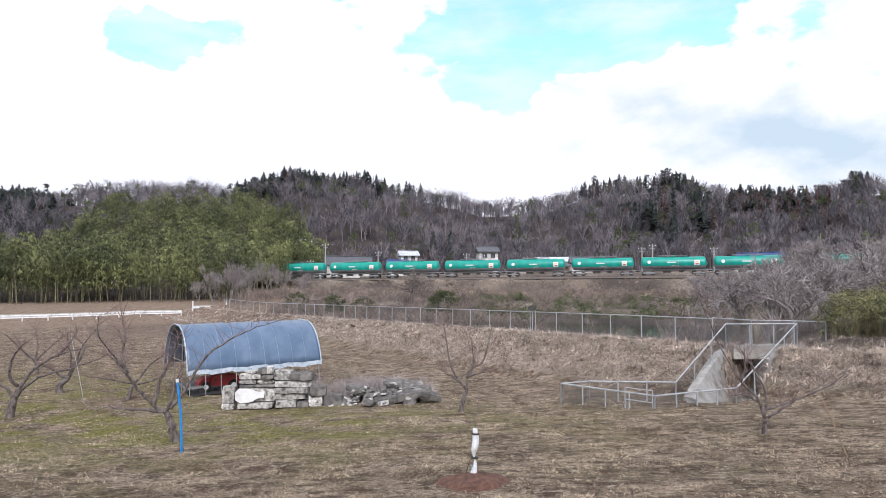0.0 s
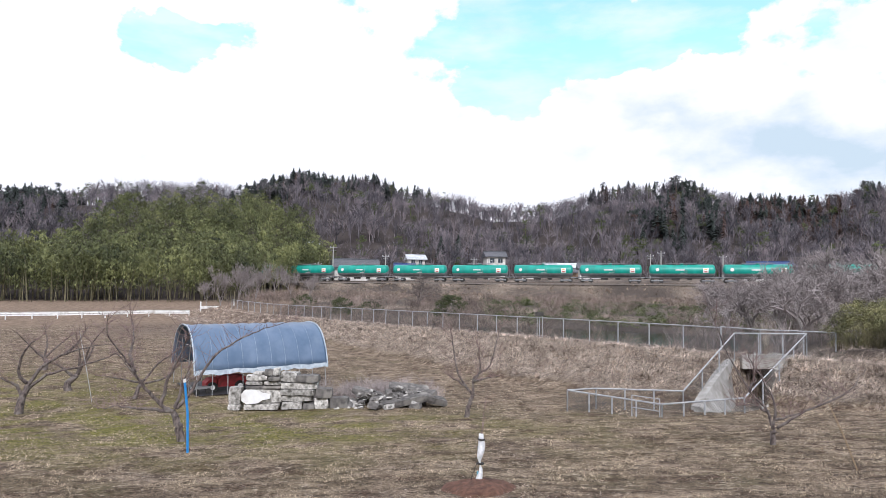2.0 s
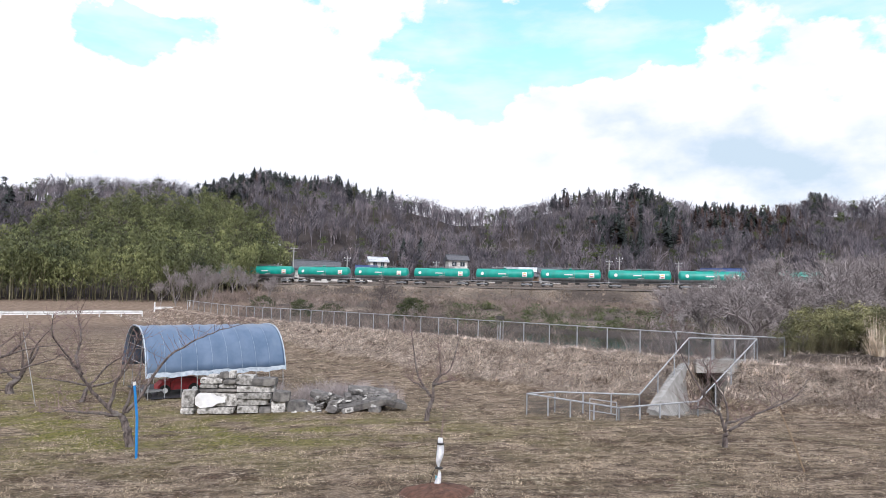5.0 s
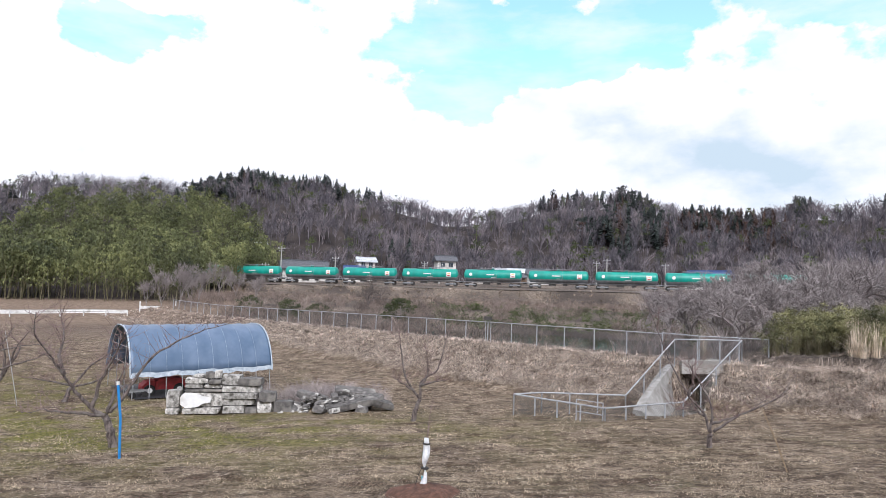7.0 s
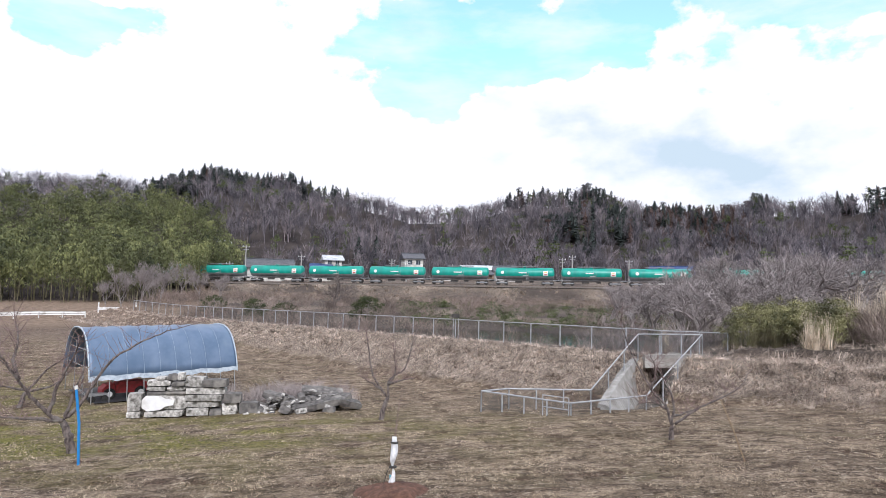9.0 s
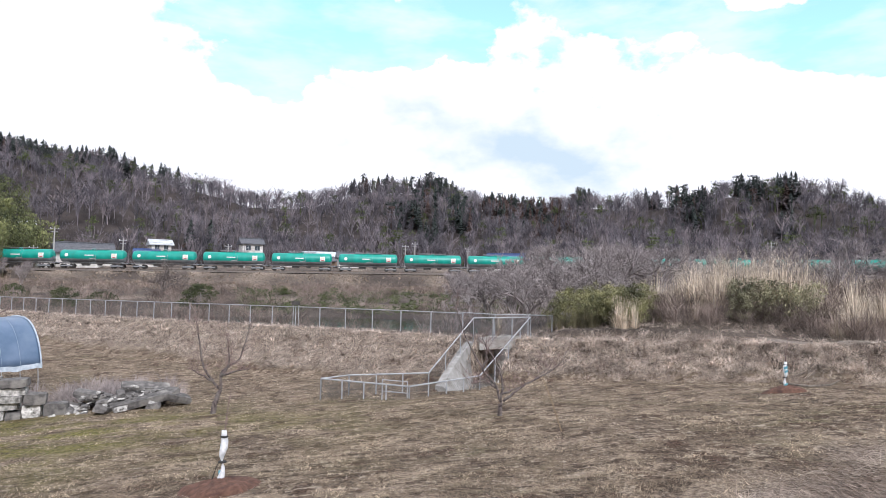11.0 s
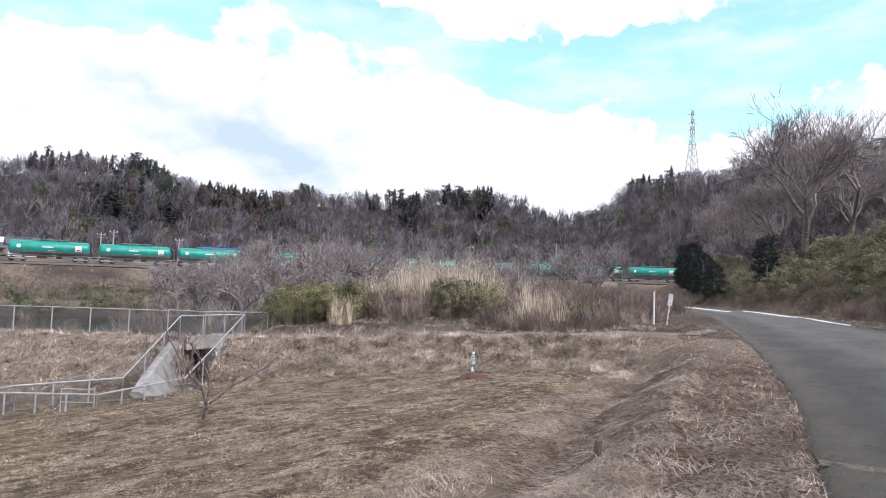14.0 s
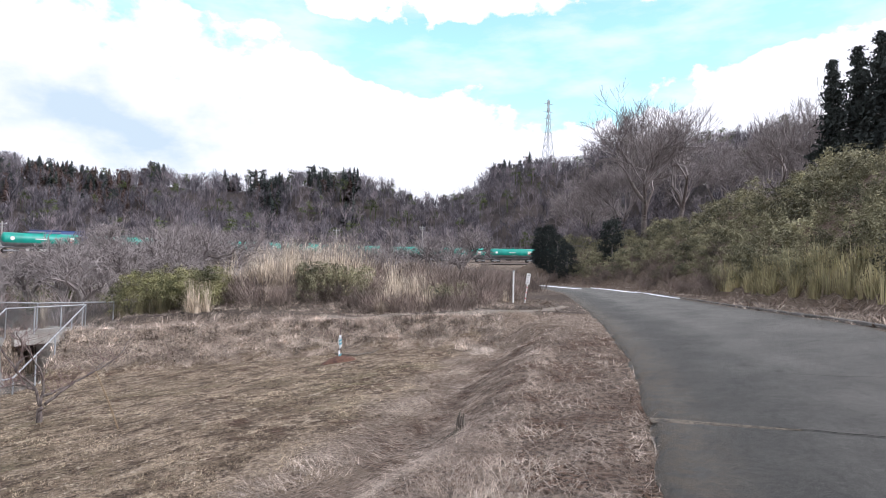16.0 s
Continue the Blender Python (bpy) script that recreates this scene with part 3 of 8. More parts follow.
def land(x, y):
    """Height of the ground, and what covers it: dry grass, woodland floor, bare soil, moss."""
    x, y = np.asarray(x, float), np.asarray(y, float)
    az, d = np.degrees(np.arctan2(x, y)), np.hypot(x, y)
    s = (y - table(ROAD_EDGE, x)) * 0.965
    # orchard, falling away from the road
    lip = 1.5 + 0.35 * waves(x, y * 0, 5, 3)
    field = np.interp(s, [0, 1.2, 5, 7.3, 9.3, 13.3, 17.3, 20.3, 24.3, 30, 60, 85, 140], [0, -0.05, -0.98, -1.15, -1.42, -1.9, -2.35, -2.7, -2.98, -3.12, -3.05, -2.9, -2.3])
    shoulder = -0.05 - 0.9 * smooth01(lip, lip + 1.9, s)
    z = np.where(s < 5, shoulder - 0.006 * np.clip(s, 0, 5), field)
    z = z + 0.025 * waves(x, y, 2.3, 5) * smooth01(0, 2, s) + 0.05 * waves(x, y, 9, 6) * smooth01(3, 8, s)
    # road bed and the bank beyond it
    over = -s - ROAD_WIDE
    tilt = table(ROAD_TILT, x)
    bank = tilt * ROAD_WIDE + 0.15 * smooth01(0.2, 1.2, over) + (np.clip(over - 2.0, 0, 9) * 0.8 + np.clip(over - 11, 0, 20) * 0.22) * smooth01(6, 22, x) * (1 - 0.45 * smooth01(52, 70, x))
    z = np.where(s < 0, np.where(over < 0, tilt * np.clip(-s, 0, 9) - 0.09, bank), z)
    # dam with its pond
    dd, side, run, cz = along(CREST, x, y)
    slope = cz - np.clip(dd - 0.9, 0, None) / 2.3 + 0.07 * waves(x, y, 1.7, 9)
    orchard = (s > 0) & (side <= 0)
    z = np.where(orchard, np.maximum(z, slope), z)
    bed = np.interp(az, [-26, -18, -14, 14, 26, 33], [-2.6, -2.6, -3.2, -3.2, -2.2, -0.9])
    tr, tside, trun, _ = along(TRACK, x, y)
    rz = rail_z(trun)
    bank_far = np.where(tr < 2.6, rz - 0.45, np.where(tr < 8, rz - 0.45 - (tr - 2.6) * 0.45, np.interp(tr, [8, 32, 58, 70, 78], [-0.35, -0.9, -1.5, -2.1, -3.3]) + 0.25 * waves(x, y, 11, 12)))
    bank_far = np.where((tside > 0) & (tr > 2.6), rz - 0.1 + 0.05 * np.clip(tr - 2.6, 0, 30), bank_far)
    bank_far = np.where(az < -14, np.minimum(bank_far, -2.0 + 2.0 * smooth01(-24, -14, az)), bank_far)
    mound = 1.5 * np.exp(-(((x - 27) / 9) ** 2 + ((y - 21) / 6.5) ** 2)) + 0.9 * np.exp(-(((x - 42) / 10) ** 2 + ((y - 24) / 6) ** 2))
    shelf = np.where(x > 19, 0.02 - 0.3 * np.clip(s - 4.6, 0, None), -9)
    pond = np.maximum(np.maximum(np.maximum(slope, bed + mound), bank_far), shelf)
    beyond = (s > 0) & (side > 0)
    z = np.where(beyond, pond, z)
    far = (s > 0) & (d > 88) & (az < -18)
    z = np.where(far, -2.6 + 0.012 * (d - 88), z)
    # hills
    b, t = table(HILL_BASE, az), table(HILL_TOP, az)
    top = 1.55 + t * np.tan(np.radians(table(SKYLINE, az))) - 9.0
    u = np.clip((d - b) / (t - b), 0, 3)
    rise = np.where(u < 1, top * (0.35 * u + 0.65 * smooth01(0, 1, u)), top * np.exp(-((u - 1) ** 2) * 0.9))
    rise = rise + (3.5 * waves(x, y, 70, 21) + 1.2 * waves(x, y, 25, 22)) * smooth01(0.05, 0.4, u) * smooth01(1.5, 0.7, u)
    z = np.where(d > b, np.maximum(z, 0) * 0 + np.maximum(z, rise + np.where(az < -15, -2.2, 1.5)), z)
    # channel of the overflow, cut through the dam
    gx, gy = x - 11.63, y - 25.2
    det = 0.992 * -0.75 - 0.128 * -0.66
    w, u = (gx * -0.75 - gy * -0.66) / det, (0.992 * gy - 0.128 * gx) / det
    z = np.where((w > 0.2) & (w < 2.72) & (u > -2.6) & (u < 6.2), np.minimum(z, -3.0), z)
    # cover
    wob = 0.6 * waves(x, y, 4, 31)
    dry = np.where(orchard, smooth01(0.12, 0.45, slope - field + 0.12 * waves(x, y, 2.5, 33)), 0.0)
    dry = np.maximum(dry, np.where((s > 0) & (s < 6), smooth01(5.0, 3.4, s + wob), 0))
    dry = np.where(s < 0, 0.9, dry)
    dry = np.where(beyond, 0.8, dry)
    dry = np.maximum(dry, smooth01(44, 60, y) * (az > -30))
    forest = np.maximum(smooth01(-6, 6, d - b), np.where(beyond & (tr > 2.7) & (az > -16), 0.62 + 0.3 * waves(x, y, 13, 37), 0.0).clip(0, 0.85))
    soil = np.where((az < -14) & (d > 62) & (d < b + 2), smooth01(66, 76, d), 0.0)
    green = np.exp(-(((x + 6) / 9) ** 2 + ((y - 16.5) / 4.5) ** 2)) + 0.8 * np.exp(-(((x + 16) / 9) ** 2 + ((y - 22) / 9) ** 2))
    return z, dry, forest, soil, green


def ground_z(x, y):
    return float(land(np.array([x]), np.array([y]))[0][0])


def build_ground():
    fine = np.arange(-44, 104.01, 0.36)
    az = np.radians(np.concatenate([fine, np.arange(108, 316, 4)]))
    rad = [0.6]
    while rad[-1] < 1800:
        rad.append(rad[-1] + max(0.16, rad[-1] * (0.011 if 10 < rad[-1] < 36 else 0.022) if rad[-1] < 420 else rad[-1] * 0.08))
    rad = np.array(rad)
    a, r = np.meshgrid(az, rad)
    x, y = r * np.sin(a), r * np.cos(a)
    z, dry, forest, soil, green = land(x, y)
    s = (y - table(ROAD_EDGE, x)) * 0.965
    bare = np.where(s < 0, 0.75, smooth01(4.6, 3.0, s + 0.4 * waves(x, y, 3, 35))) * (np.abs(s) < 40) * (1 - 0.55 * smooth01(15, 20, x) * (s > 0))
    polar, far = np.degrees(np.arctan2(x, y)), np.hypot(x, y)
    bare = np.maximum(bare, 0.8 * smooth01(-13, -17, polar) * smooth01(44, 52, far) * smooth01(76, 72, far) * (s > 0))
    na, nr = len(az), len(rad)
    verts = np.stack([x, y, z], -1).reshape(-1, 3)
    i, j = np.meshgrid(np.arange(nr - 1), np.arange(na), indexing="ij")
    j2 = (j + 1) % na
    quads = np.stack([i * na + j, (i + 1) * na + j, (i + 1) * na + j2, i * na + j2], -1).reshape(-1, 4)[:, ::-1]
    verts = np.concatenate([verts, [[0, 0, verts[:na, 2].mean()]]])
    me = np_mesh("ground", verts, quads, "ground", True)
    hub = bmesh.new()
    hub.from_mesh(me)
    hub.verts.ensure_lookup_table()
    for k in range(na):
        hub.faces.new((hub.verts[len(verts) - 1], hub.verts[(k + 1) % na], hub.verts[k]))
    hub.normal_update()
    hub.to_mesh(me)
    hub.free()
    me.shade_smooth()
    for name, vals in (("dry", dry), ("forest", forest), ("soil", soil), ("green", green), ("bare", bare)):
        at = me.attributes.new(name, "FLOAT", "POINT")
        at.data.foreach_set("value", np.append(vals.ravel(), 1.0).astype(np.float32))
    tagged(new("ground", me), "rough winter ground of turf, straw and leaf litter", "ground", kind="structure")


build_ground()


def build_road():
    mb, n = MB(), 0
    xs = np.concatenate([np.arange(-60, -6, 1.5), np.arange(-6, 30, 0.4), np.arange(30, 74, 0.8)])
    cols = [0.0, 0.08, 0.35, 0.7, 1.3, 1.9, 2.4, 3.0, 3.7, 4.3, 5.0, 5.6, 6.0, 6.1]
    for x in xs:
        e = float(table(ROAD_EDGE, x))
        rag = 0.03 * math.sin(x * 2.1) + 0.025 * math.sin(x * 5.3 + 1) + 0.02 * math.sin(x * 11.7)
        for k, c in enumerate(cols):
            w = c + (rag if k < 2 else 0)
            mb.v.append((x + w * 0.26, e - w * 1.0, float(table(ROAD_TILT, x)) * w * 0.965 + (-0.06 if k in (0, len(cols) - 1) else 0.012)))
    m = len(cols)
    for i in range(len(xs) - 1):
        for k in range(m - 1):
            mb.f.append((i * m + k, (i + 1) * m + k, (i + 1) * m + k + 1, i * m + k + 1)[::-1])
    road = part("road", mb, "asphalt", None, smooth=True)
    tone = np.tile([0.4, 0.4, 0.25, 0.0, 0.1, 0.4, 0.8, 0.62, 0.6, 0.75, 0.8, 0.6, 0.35, 0.3], len(xs)).astype(np.float32)
    road.data.attributes.new("wear", "FLOAT", "POINT").data.foreach_set("value", tone)
    dust = np.tile([1, 1, 0.75, 0.12, 0, 0, 0, 0, 0, 0, 0, 0.1, 0.6, 0.8], len(xs)).astype(np.float32)
    road.data.attributes.new("dust", "FLOAT", "POINT").data.foreach_set("value", dust)
    tagged(road, "worn grey asphalt lane with a cracked surface", "road", kind="structure")
    # pond
    w = MB()
    near = [(x + 0.9, y + 0.9) for x, y, _ in CREST[1:4]]
    w.add([(x, y, WATER_Z) for x, y in near + [(30, 62), (10, 78), (-16, 84)]], [(0, 1, 2, 3, 4, 5)])
    tagged(part("water", w, "water"), "still dark pond water behind the dam", "water", kind="structure")


build_road()

# ---- woods and brush ----
rng = np.random.RandomState(11)


def sliver(vs, ts, a, b, w, r):
    """One thin pointed blade from a to b."""
    n = len(vs)
    d = np.array(b) - np.array(a)
    o = np.cross(d, r.normal(size=3))
    o = o / (np.linalg.norm(o) + 1e-9) * w / 2
    vs += [np.array(a) - o, np.array(a) + o, np.array(b)]
    ts.append((n, n + 1, n + 2))


def far_tree(seed, twigs=130, wide=0.3, thick=0.017):
    """A bare broadleaf tree of unit height: stem, limbs rising like a broom, and a haze of twigs."""
    r = np.random.RandomState(seed)
    vs, ts = [], []
    for k in range(2):
        sliver(vs, ts, (0, 0, 0), (r.normal() * 0.02, r.normal() * 0.02, 0.8), 0.026, r)
    tips = []
    for k in range(15):
        z0 = r.uniform(0.18, 0.55)
        a, reach = r.uniform(0, 6.28), wide * r.uniform(0.35, 1.0)
        tip = np.array([math.cos(a) * reach, math.sin(a) * reach, 0.42 + 0.56 * math.sqrt(max(0.0, 1 - (reach / wide) ** 2 * 0.85)) * r.uniform(0.75, 1.0)])
        sliver(vs, ts, (0, 0, z0), tip, 0.017, r)
        tips.append((np.array([0, 0, z0]), tip))
    for k in range(twigs):
        a, b = tips[r.randint(len(tips))]
        u = r.uniform(0.4, 1.0)
        p = a + (b - a) * u
        d = (b - a) / (np.linalg.norm(b - a) + 1e-9)
        q = p + d * r.uniform(0.02, 0.10) + np.array([r.normal() * 0.05, r.normal() * 0.05, r.uniform(0.0, 0.08)])
        sliver(vs, ts, p, q, thick * (1.3 - 0.5 * u), r)
    return np.array(vs), np.array(ts)


def clump(vs, ts, c, size, count, r, flat=1.0, droop=0.0, leaf=1.0):
    for k in range(count):
        d = r.normal(size=3)
        d[2] *= flat
        d = d / np.linalg.norm(d)
        p = c + d * size * r.uniform(0.25, 1.0)
        u = r.normal(size=3)
        w = np.cross(d, u)
        u, w = u / np.linalg.norm(u), w / (np.linalg.norm(w) + 1e-9)
        l = size * r.uniform(0.30, 0.65) * leaf
        n = len(vs)
        vs += [p - w * l * 0.4, p + w * l * 0.4, p + u * l - np.array([0, 0, droop * l])]
        ts.append((n, n + 1, n + 2))


def conifer(seed, wide=0.17, low=0.15):
    """A cedar of unit height, in uneven drooping tiers."""
    r = np.random.RandomState(seed)
    vs, ts = [], []
    for k in range(3):
        sliver(vs, ts, (0, 0, 0), (0, 0, 0.97), 0.03, r)
    z = low
    while z < 0.98:
        reach = wide * (1 - (z - low) / (1 - low)) ** 0.75 + 0.015
        for k in range(9):
            a, l = r.uniform(0, 6.28), reach * r.uniform(0.6, 1.15)
            o = np.array([math.cos(a), math.sin(a), 0])
            w = np.array([-o[1], o[0], 0]) * l * r.uniform(0.22, 0.4)
            n, dz = len(vs), r.uniform(-0.02, 0.02)
            vs += [np.array([0, 0, z + 0.045 + dz]), o * l * 0.75 + w + [0, 0, z + dz], o * l + [0, 0, z - 0.025 + dz], o * l * 0.75 - w + [0, 0, z + dz]]
            ts += [(n, n + 1, n + 2), (n, n + 2, n + 3)]
        z += 0.045
    return np.array(vs), np.array(ts)


def pine(seed):
    r = np.random.RandomState(seed)
    vs, ts = [], []
    for k in range(3):
        sliver(vs, ts, (0, 0, 0), (r.normal() * 0.03, 0, 0.9), 0.035, r)
    for k in range(11):
        a, z = r.uniform(0, 6.28), r.uniform(0.45, 0.97)
        reach = 0.22 * (1.25 - z)
        clump(vs, ts, np.array([math.cos(a) * reach, math.sin(a) * reach, z]), 0.085, 20, r, 0.45)
    return np.array(vs), np.array(ts)


def bamboo(seed):
    """The plume of one culm of unit height, arching at its tip."""
    r = np.random.RandomState(seed)
    vs, ts = [], []
    a = r.uniform(0, 6.28)
    o = np.array([math.cos(a), math.sin(a), 0]) * r.uniform(0.06, 0.20)
    for k in range(32):
        u = 1 - 0.70 * r.uniform() ** 1.3
        c = o * u ** 3 + np.array([0, 0, u - 0.10 * u ** 4])
        e = 0.085 * (1.15 - u) + 0.018
        c = c + np.array([r.normal() * e, r.normal() * e, r.normal() * 0.02])
        clump(vs, ts, c, 0.044, 5, r, 0.6, 1.1, 1.3)
    return np.array(vs), np.array(ts)


def culm(seed):
    r = np.random.RandomState(seed)
    vs, ts = [], []
    lean = r.normal(size=2) * 0.05
    for k in range(2):
        sliver(vs, ts, (0, 0, 0), (lean[0], lean[1], 0.75), 0.016, r)
    return np.array(vs), np.array(ts)


def shrub(seed, count=120, leaf=False, fine=1.0):
    """A rounded brush of unit height from the ground."""
    r = np.random.RandomState(seed)
    vs, ts = [], []
    if leaf:
        for k in range(16):
            a, q, z = r.uniform(0, 6.28), r.uniform(0, 0.5), r.uniform(0.15, 0.85)
            q *= math.sqrt(max(0.05, 1 - (z - 0.35) ** 2 * 2.2))
            clump(vs, ts, np.array([math.cos(a) * q, math.sin(a) * q, z]), 0.16, count // 16, r, 0.8, 0.2, fine)
        return np.array(vs), np.array(ts)
    for k in range(count):
        a, q = r.uniform(0, 6.28), r.uniform(0, 0.35)
        p = np.array([math.cos(a) * q, math.sin(a) * q, r.uniform(0, 0.55)])
        e = p + np.array([math.cos(a) * r.uniform(-0.05, 0.3) + r.normal() * 0.1, math.sin(a) * r.uniform(-0.05, 0.3) + r.normal() * 0.1, r.uniform(0.15, 0.5)])
        sliver(vs, ts, p, e, 0.012, r)
    return np.array(vs), np.array(ts)


def reed_tuft(seed, count=110, plume=True, broad=1.0):
    """Dry pampas of unit height: arching blades and feathery heads."""
    r = np.random.RandomState(seed)
    vs, ts = [], []
    for k in range(count):
        head = plume and k % 4 == 0
        a, lean = r.uniform(0, 6.28), abs(r.normal()) * (0.22 if head else 0.48)
        o = np.array([math.cos(a), math.sin(a), 0])
        b = o * r.uniform(0, 0.2)
        h = (r.uniform(0.72, 1.0) if head else r.uniform(0.25, 0.8)) * (1 - 0.4 * min(1.0, lean))
        mid, tip = b + o * lean * 0.35 + [0, 0, h * 0.65], b + o * lean + [0, 0, h]
        w = np.array([-o[1], o[0], 0]) * 0.0045 * broad
        n = len(vs)
        vs += [b - w, b + w, mid + w, mid - w, tip]
        ts += [(n, n + 1, n + 2), (n, n + 2, n + 3), (n + 3, n + 2, n + 4)]
        if head:
            for j in range(5):
                clump(vs, ts, tip + o * 0.02 * j + [0, 0, 0.05 - 0.03 * j], 0.022, 4, r, 2.2, 0.6)
    return np.array(vs), np.array(ts)


def sow(n, az_lo, az_hi, d_lo, d_hi, seed, ok=None):
    """Places strewn evenly over a stretch of the plan, with the ground's height."""
    r = np.random.RandomState(seed)
    a, d = np.radians(r.uniform(az_lo, az_hi, n)), np.sqrt(r.uniform(0, 1, n) * (d_hi ** 2 - d_lo ** 2) + d_lo ** 2)
    x, y = d * np.sin(a), d * np.cos(a)
    z = land(x, y)[0]
    p = np.stack([x, y, z], 1)
    if ok is not None:
        p = p[ok(np.degrees(a), d, x, y, z)]
    return p, r


def places(p, r, s_lo, s_hi, wide_lo=0.8, wide_hi=1.25, sink=0.0):
    n = len(p)
    h = r.uniform(s_lo, s_hi, n)
    return np.column_stack([p, h * r.uniform(wide_lo, wide_hi, n), h, r.uniform(0, 6.28, n), r.randint(0, 100, n)]) - np.array([0, 0, sink, 0, 0, 0, 0])


def stuff(name, me, label, category):
    return tagged(new(name, me), label, category, kind="stuff")


def hill_u(az, d):
    return (d - table(HILL_BASE, az)) / (table(HILL_TOP, az) - table(HILL_BASE, az))


BAMBOO_EDGE = [(-60, 0.12), (-37, 0.16), (-33, 0.36), (-30, 0.44), (-26, 0.56), (-22, 0.72), (-19, 0.74), (-16, 0.58), (-13, 0.34), (-11, 0.0)]


def in_bamboo(az, d):
    return (az < -11) & (hill_u(az, d) < table(BAMBOO_EDGE, az)) & (d > table(HILL_BASE, az) - 4)


def build_woods():
    bare = [far_tree(k, 92, 0.30 + 0.03 * (k % 4)) for k in range(9)]
    p, r = sow(7000, -40, 98, 118, 400, 1, lambda az, d, x, y, z: (hill_u(az, d) > 0.02) & (hill_u(az, d) < 1.10) & ~in_bamboo(az, d) & ((r_keep(x, y) > 0.1) | (hill_u(az, d) > 0.6)))
    stuff("bare_woods", scatter(bare, places(p, r, 5.5, 11.5, 0.8, 1.25), "bare_woods", "woods"), "leafless broadleaf woods covering the hills, tinted blue-grey for haze", "woods")
    low = [shrub(600 + k, 46) for k in range(5)]
    p, r = sow(2200, -40, 98, 118, 400, 21, lambda az, d, x, y, z: (hill_u(az, d) > 0.0) & (hill_u(az, d) < 1.15) & ~in_bamboo(az, d))
    stuff("understorey", scatter(low, places(p, r, 2.0, 4.5, 1.0, 1.6), "understorey", "woods"), "leafless undergrowth beneath the hill woods", "undergrowth")
    p2, r2 = sow(5200, -40, 98, 200, 400, 22, lambda az, d, x, y, z: (hill_u(az, d) > 0.86) & (hill_u(az, d) < 1.12) & ~in_bamboo(az, d))
    p3, r3 = sow(1900, 52, 78, 240, 380, 24, lambda az, d, x, y, z: (hill_u(az, d) > 0.8) & (hill_u(az, d) < 1.25))
    more = np.concatenate([places(p2, r2, 3.2, 6.6, 0.9, 1.4), places(p3, r3, 3.5, 7.0, 1.0, 1.5)])
    stuff("ridge_brush", scatter(low, more, "ridge_brush", "woods"), "leafless brush along the ridge", "undergrowth")
    cedar = [conifer(40 + k, 0.18 + 0.03 * (k % 3), 0.12 + 0.06 * (k % 2)) for k in range(5)] + [conifer(60 + k, 0.14 + 0.02 * k, 0.2) for k in range(3)] + [pine(170 + k) for k in range(2)]
    groves = [(-15.5, 0.9, 3.4, 0.16), (-11, 0.97, 4.2, 0.12), (-7, 1.0, 3, 0.1), (-35.5, 0.98, 2.6, 0.3), (21, 0.99, 2.4, 0.08), (15, 1.0, 2.4, 0.05), (28, 0.88, 3.0, 0.26), (31.2, 0.74, 2.2, 0.28), (34.6, 1.0, 0.9, 0.12), (40.5, 0.95, 0.5, 0.15), (44, 0.75, 1.3, 0.14), (48.5, 0.8, 0.9, 0.14), (51, 0.65, 0.7, 0.14), (-1, 0.12, 0.5, 0.06), (0.9, 0.14, 0.5, 0.06), (18.2, 0.45, 1.6, 0.08), (20.5, 0.4, 0.8, 0.1), (23, 0.55, 1.2, 0.15), (66, 1.0, 1.8, 0.08), (57, 0.95, 0.7, 0.08)]
    def in_grove(az, d, x, y, z):
        u, w = hill_u(az, d), np.zeros(az.shape)
        for a, c, wa, wu in groves:
            w = np.maximum(w, np.exp(-((az - a) / wa) ** 2 - ((u - c) / wu) ** 2))
        return (u > 0.02) & (u < 1.1) & ~in_bamboo(az, d) & (w + 0.012 > np.random.RandomState(5).uniform(0.03, 1.0, az.shape))
    p, r = sow(17000, -40, 98, 125, 390, 2, in_grove)
    az = np.degrees(np.arctan2(p[:, 0], p[:, 1]))
    keep = r.uniform(size=len(p)) < np.where((az > 24) & (az < 34), 0.28, 0.84)
    stuff("cedar_grove", scatter(cedar, places(p[keep], r, 5.5, 12.5, 0.9, 1.5), "cedar_grove", "cedar"), "dark green cedars in groves along the ridge", "conifers")
    stuff("winter_cedars", scatter(cedar, places(p[~keep], r, 5.5, 11), "winter_cedars", "rust_cedar"), "cedars browned by winter among the woods", "conifers")
    p, r = sow(420, -40, 90, 150, 380, 3, lambda az, d, x, y, z: (hill_u(az, d) > 0.05) & (hill_u(az, d) < 1.05) & ~in_bamboo(az, d))
    stuff("pine_wood", scatter([pine(70 + k) for k in range(5)], places(p, r, 6, 11, 1.0, 1.5), "pine_wood", "evergreen"), "scattered green pines and evergreens on the slopes", "pines")
    # fine crowns standing free along the crest, haze and sky glow in their pale colour
    crowns = [far_tree(640 + k, 210, 0.36, 0.007) for k in range(5)]
    p, r = sow(2600, -30, 56, 250, 420, 25, lambda az, d, x, y, z: (hill_u(az, d) > 0.93) & (hill_u(az, d) < 1.12) & (((az > -29.5) & (az < -19)) | ((az > 45.5) & (az < 52.5)) | ((az > 22.5) & (az < 26)) | ((az > 32) & (az < 45) & (r_keep(x, y) > 0.6))))
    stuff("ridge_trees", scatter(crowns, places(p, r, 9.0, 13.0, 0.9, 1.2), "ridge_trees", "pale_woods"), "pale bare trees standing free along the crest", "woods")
    p, r = sow(4300, -42, -10, 112, 330, 4, lambda az, d, x, y, z: in_bamboo(az, d))
    plumes = [bamboo(90 + k) for k in range(7)]
    pl = places(p, r, 6.5, 11.5, 1.1, 1.7)
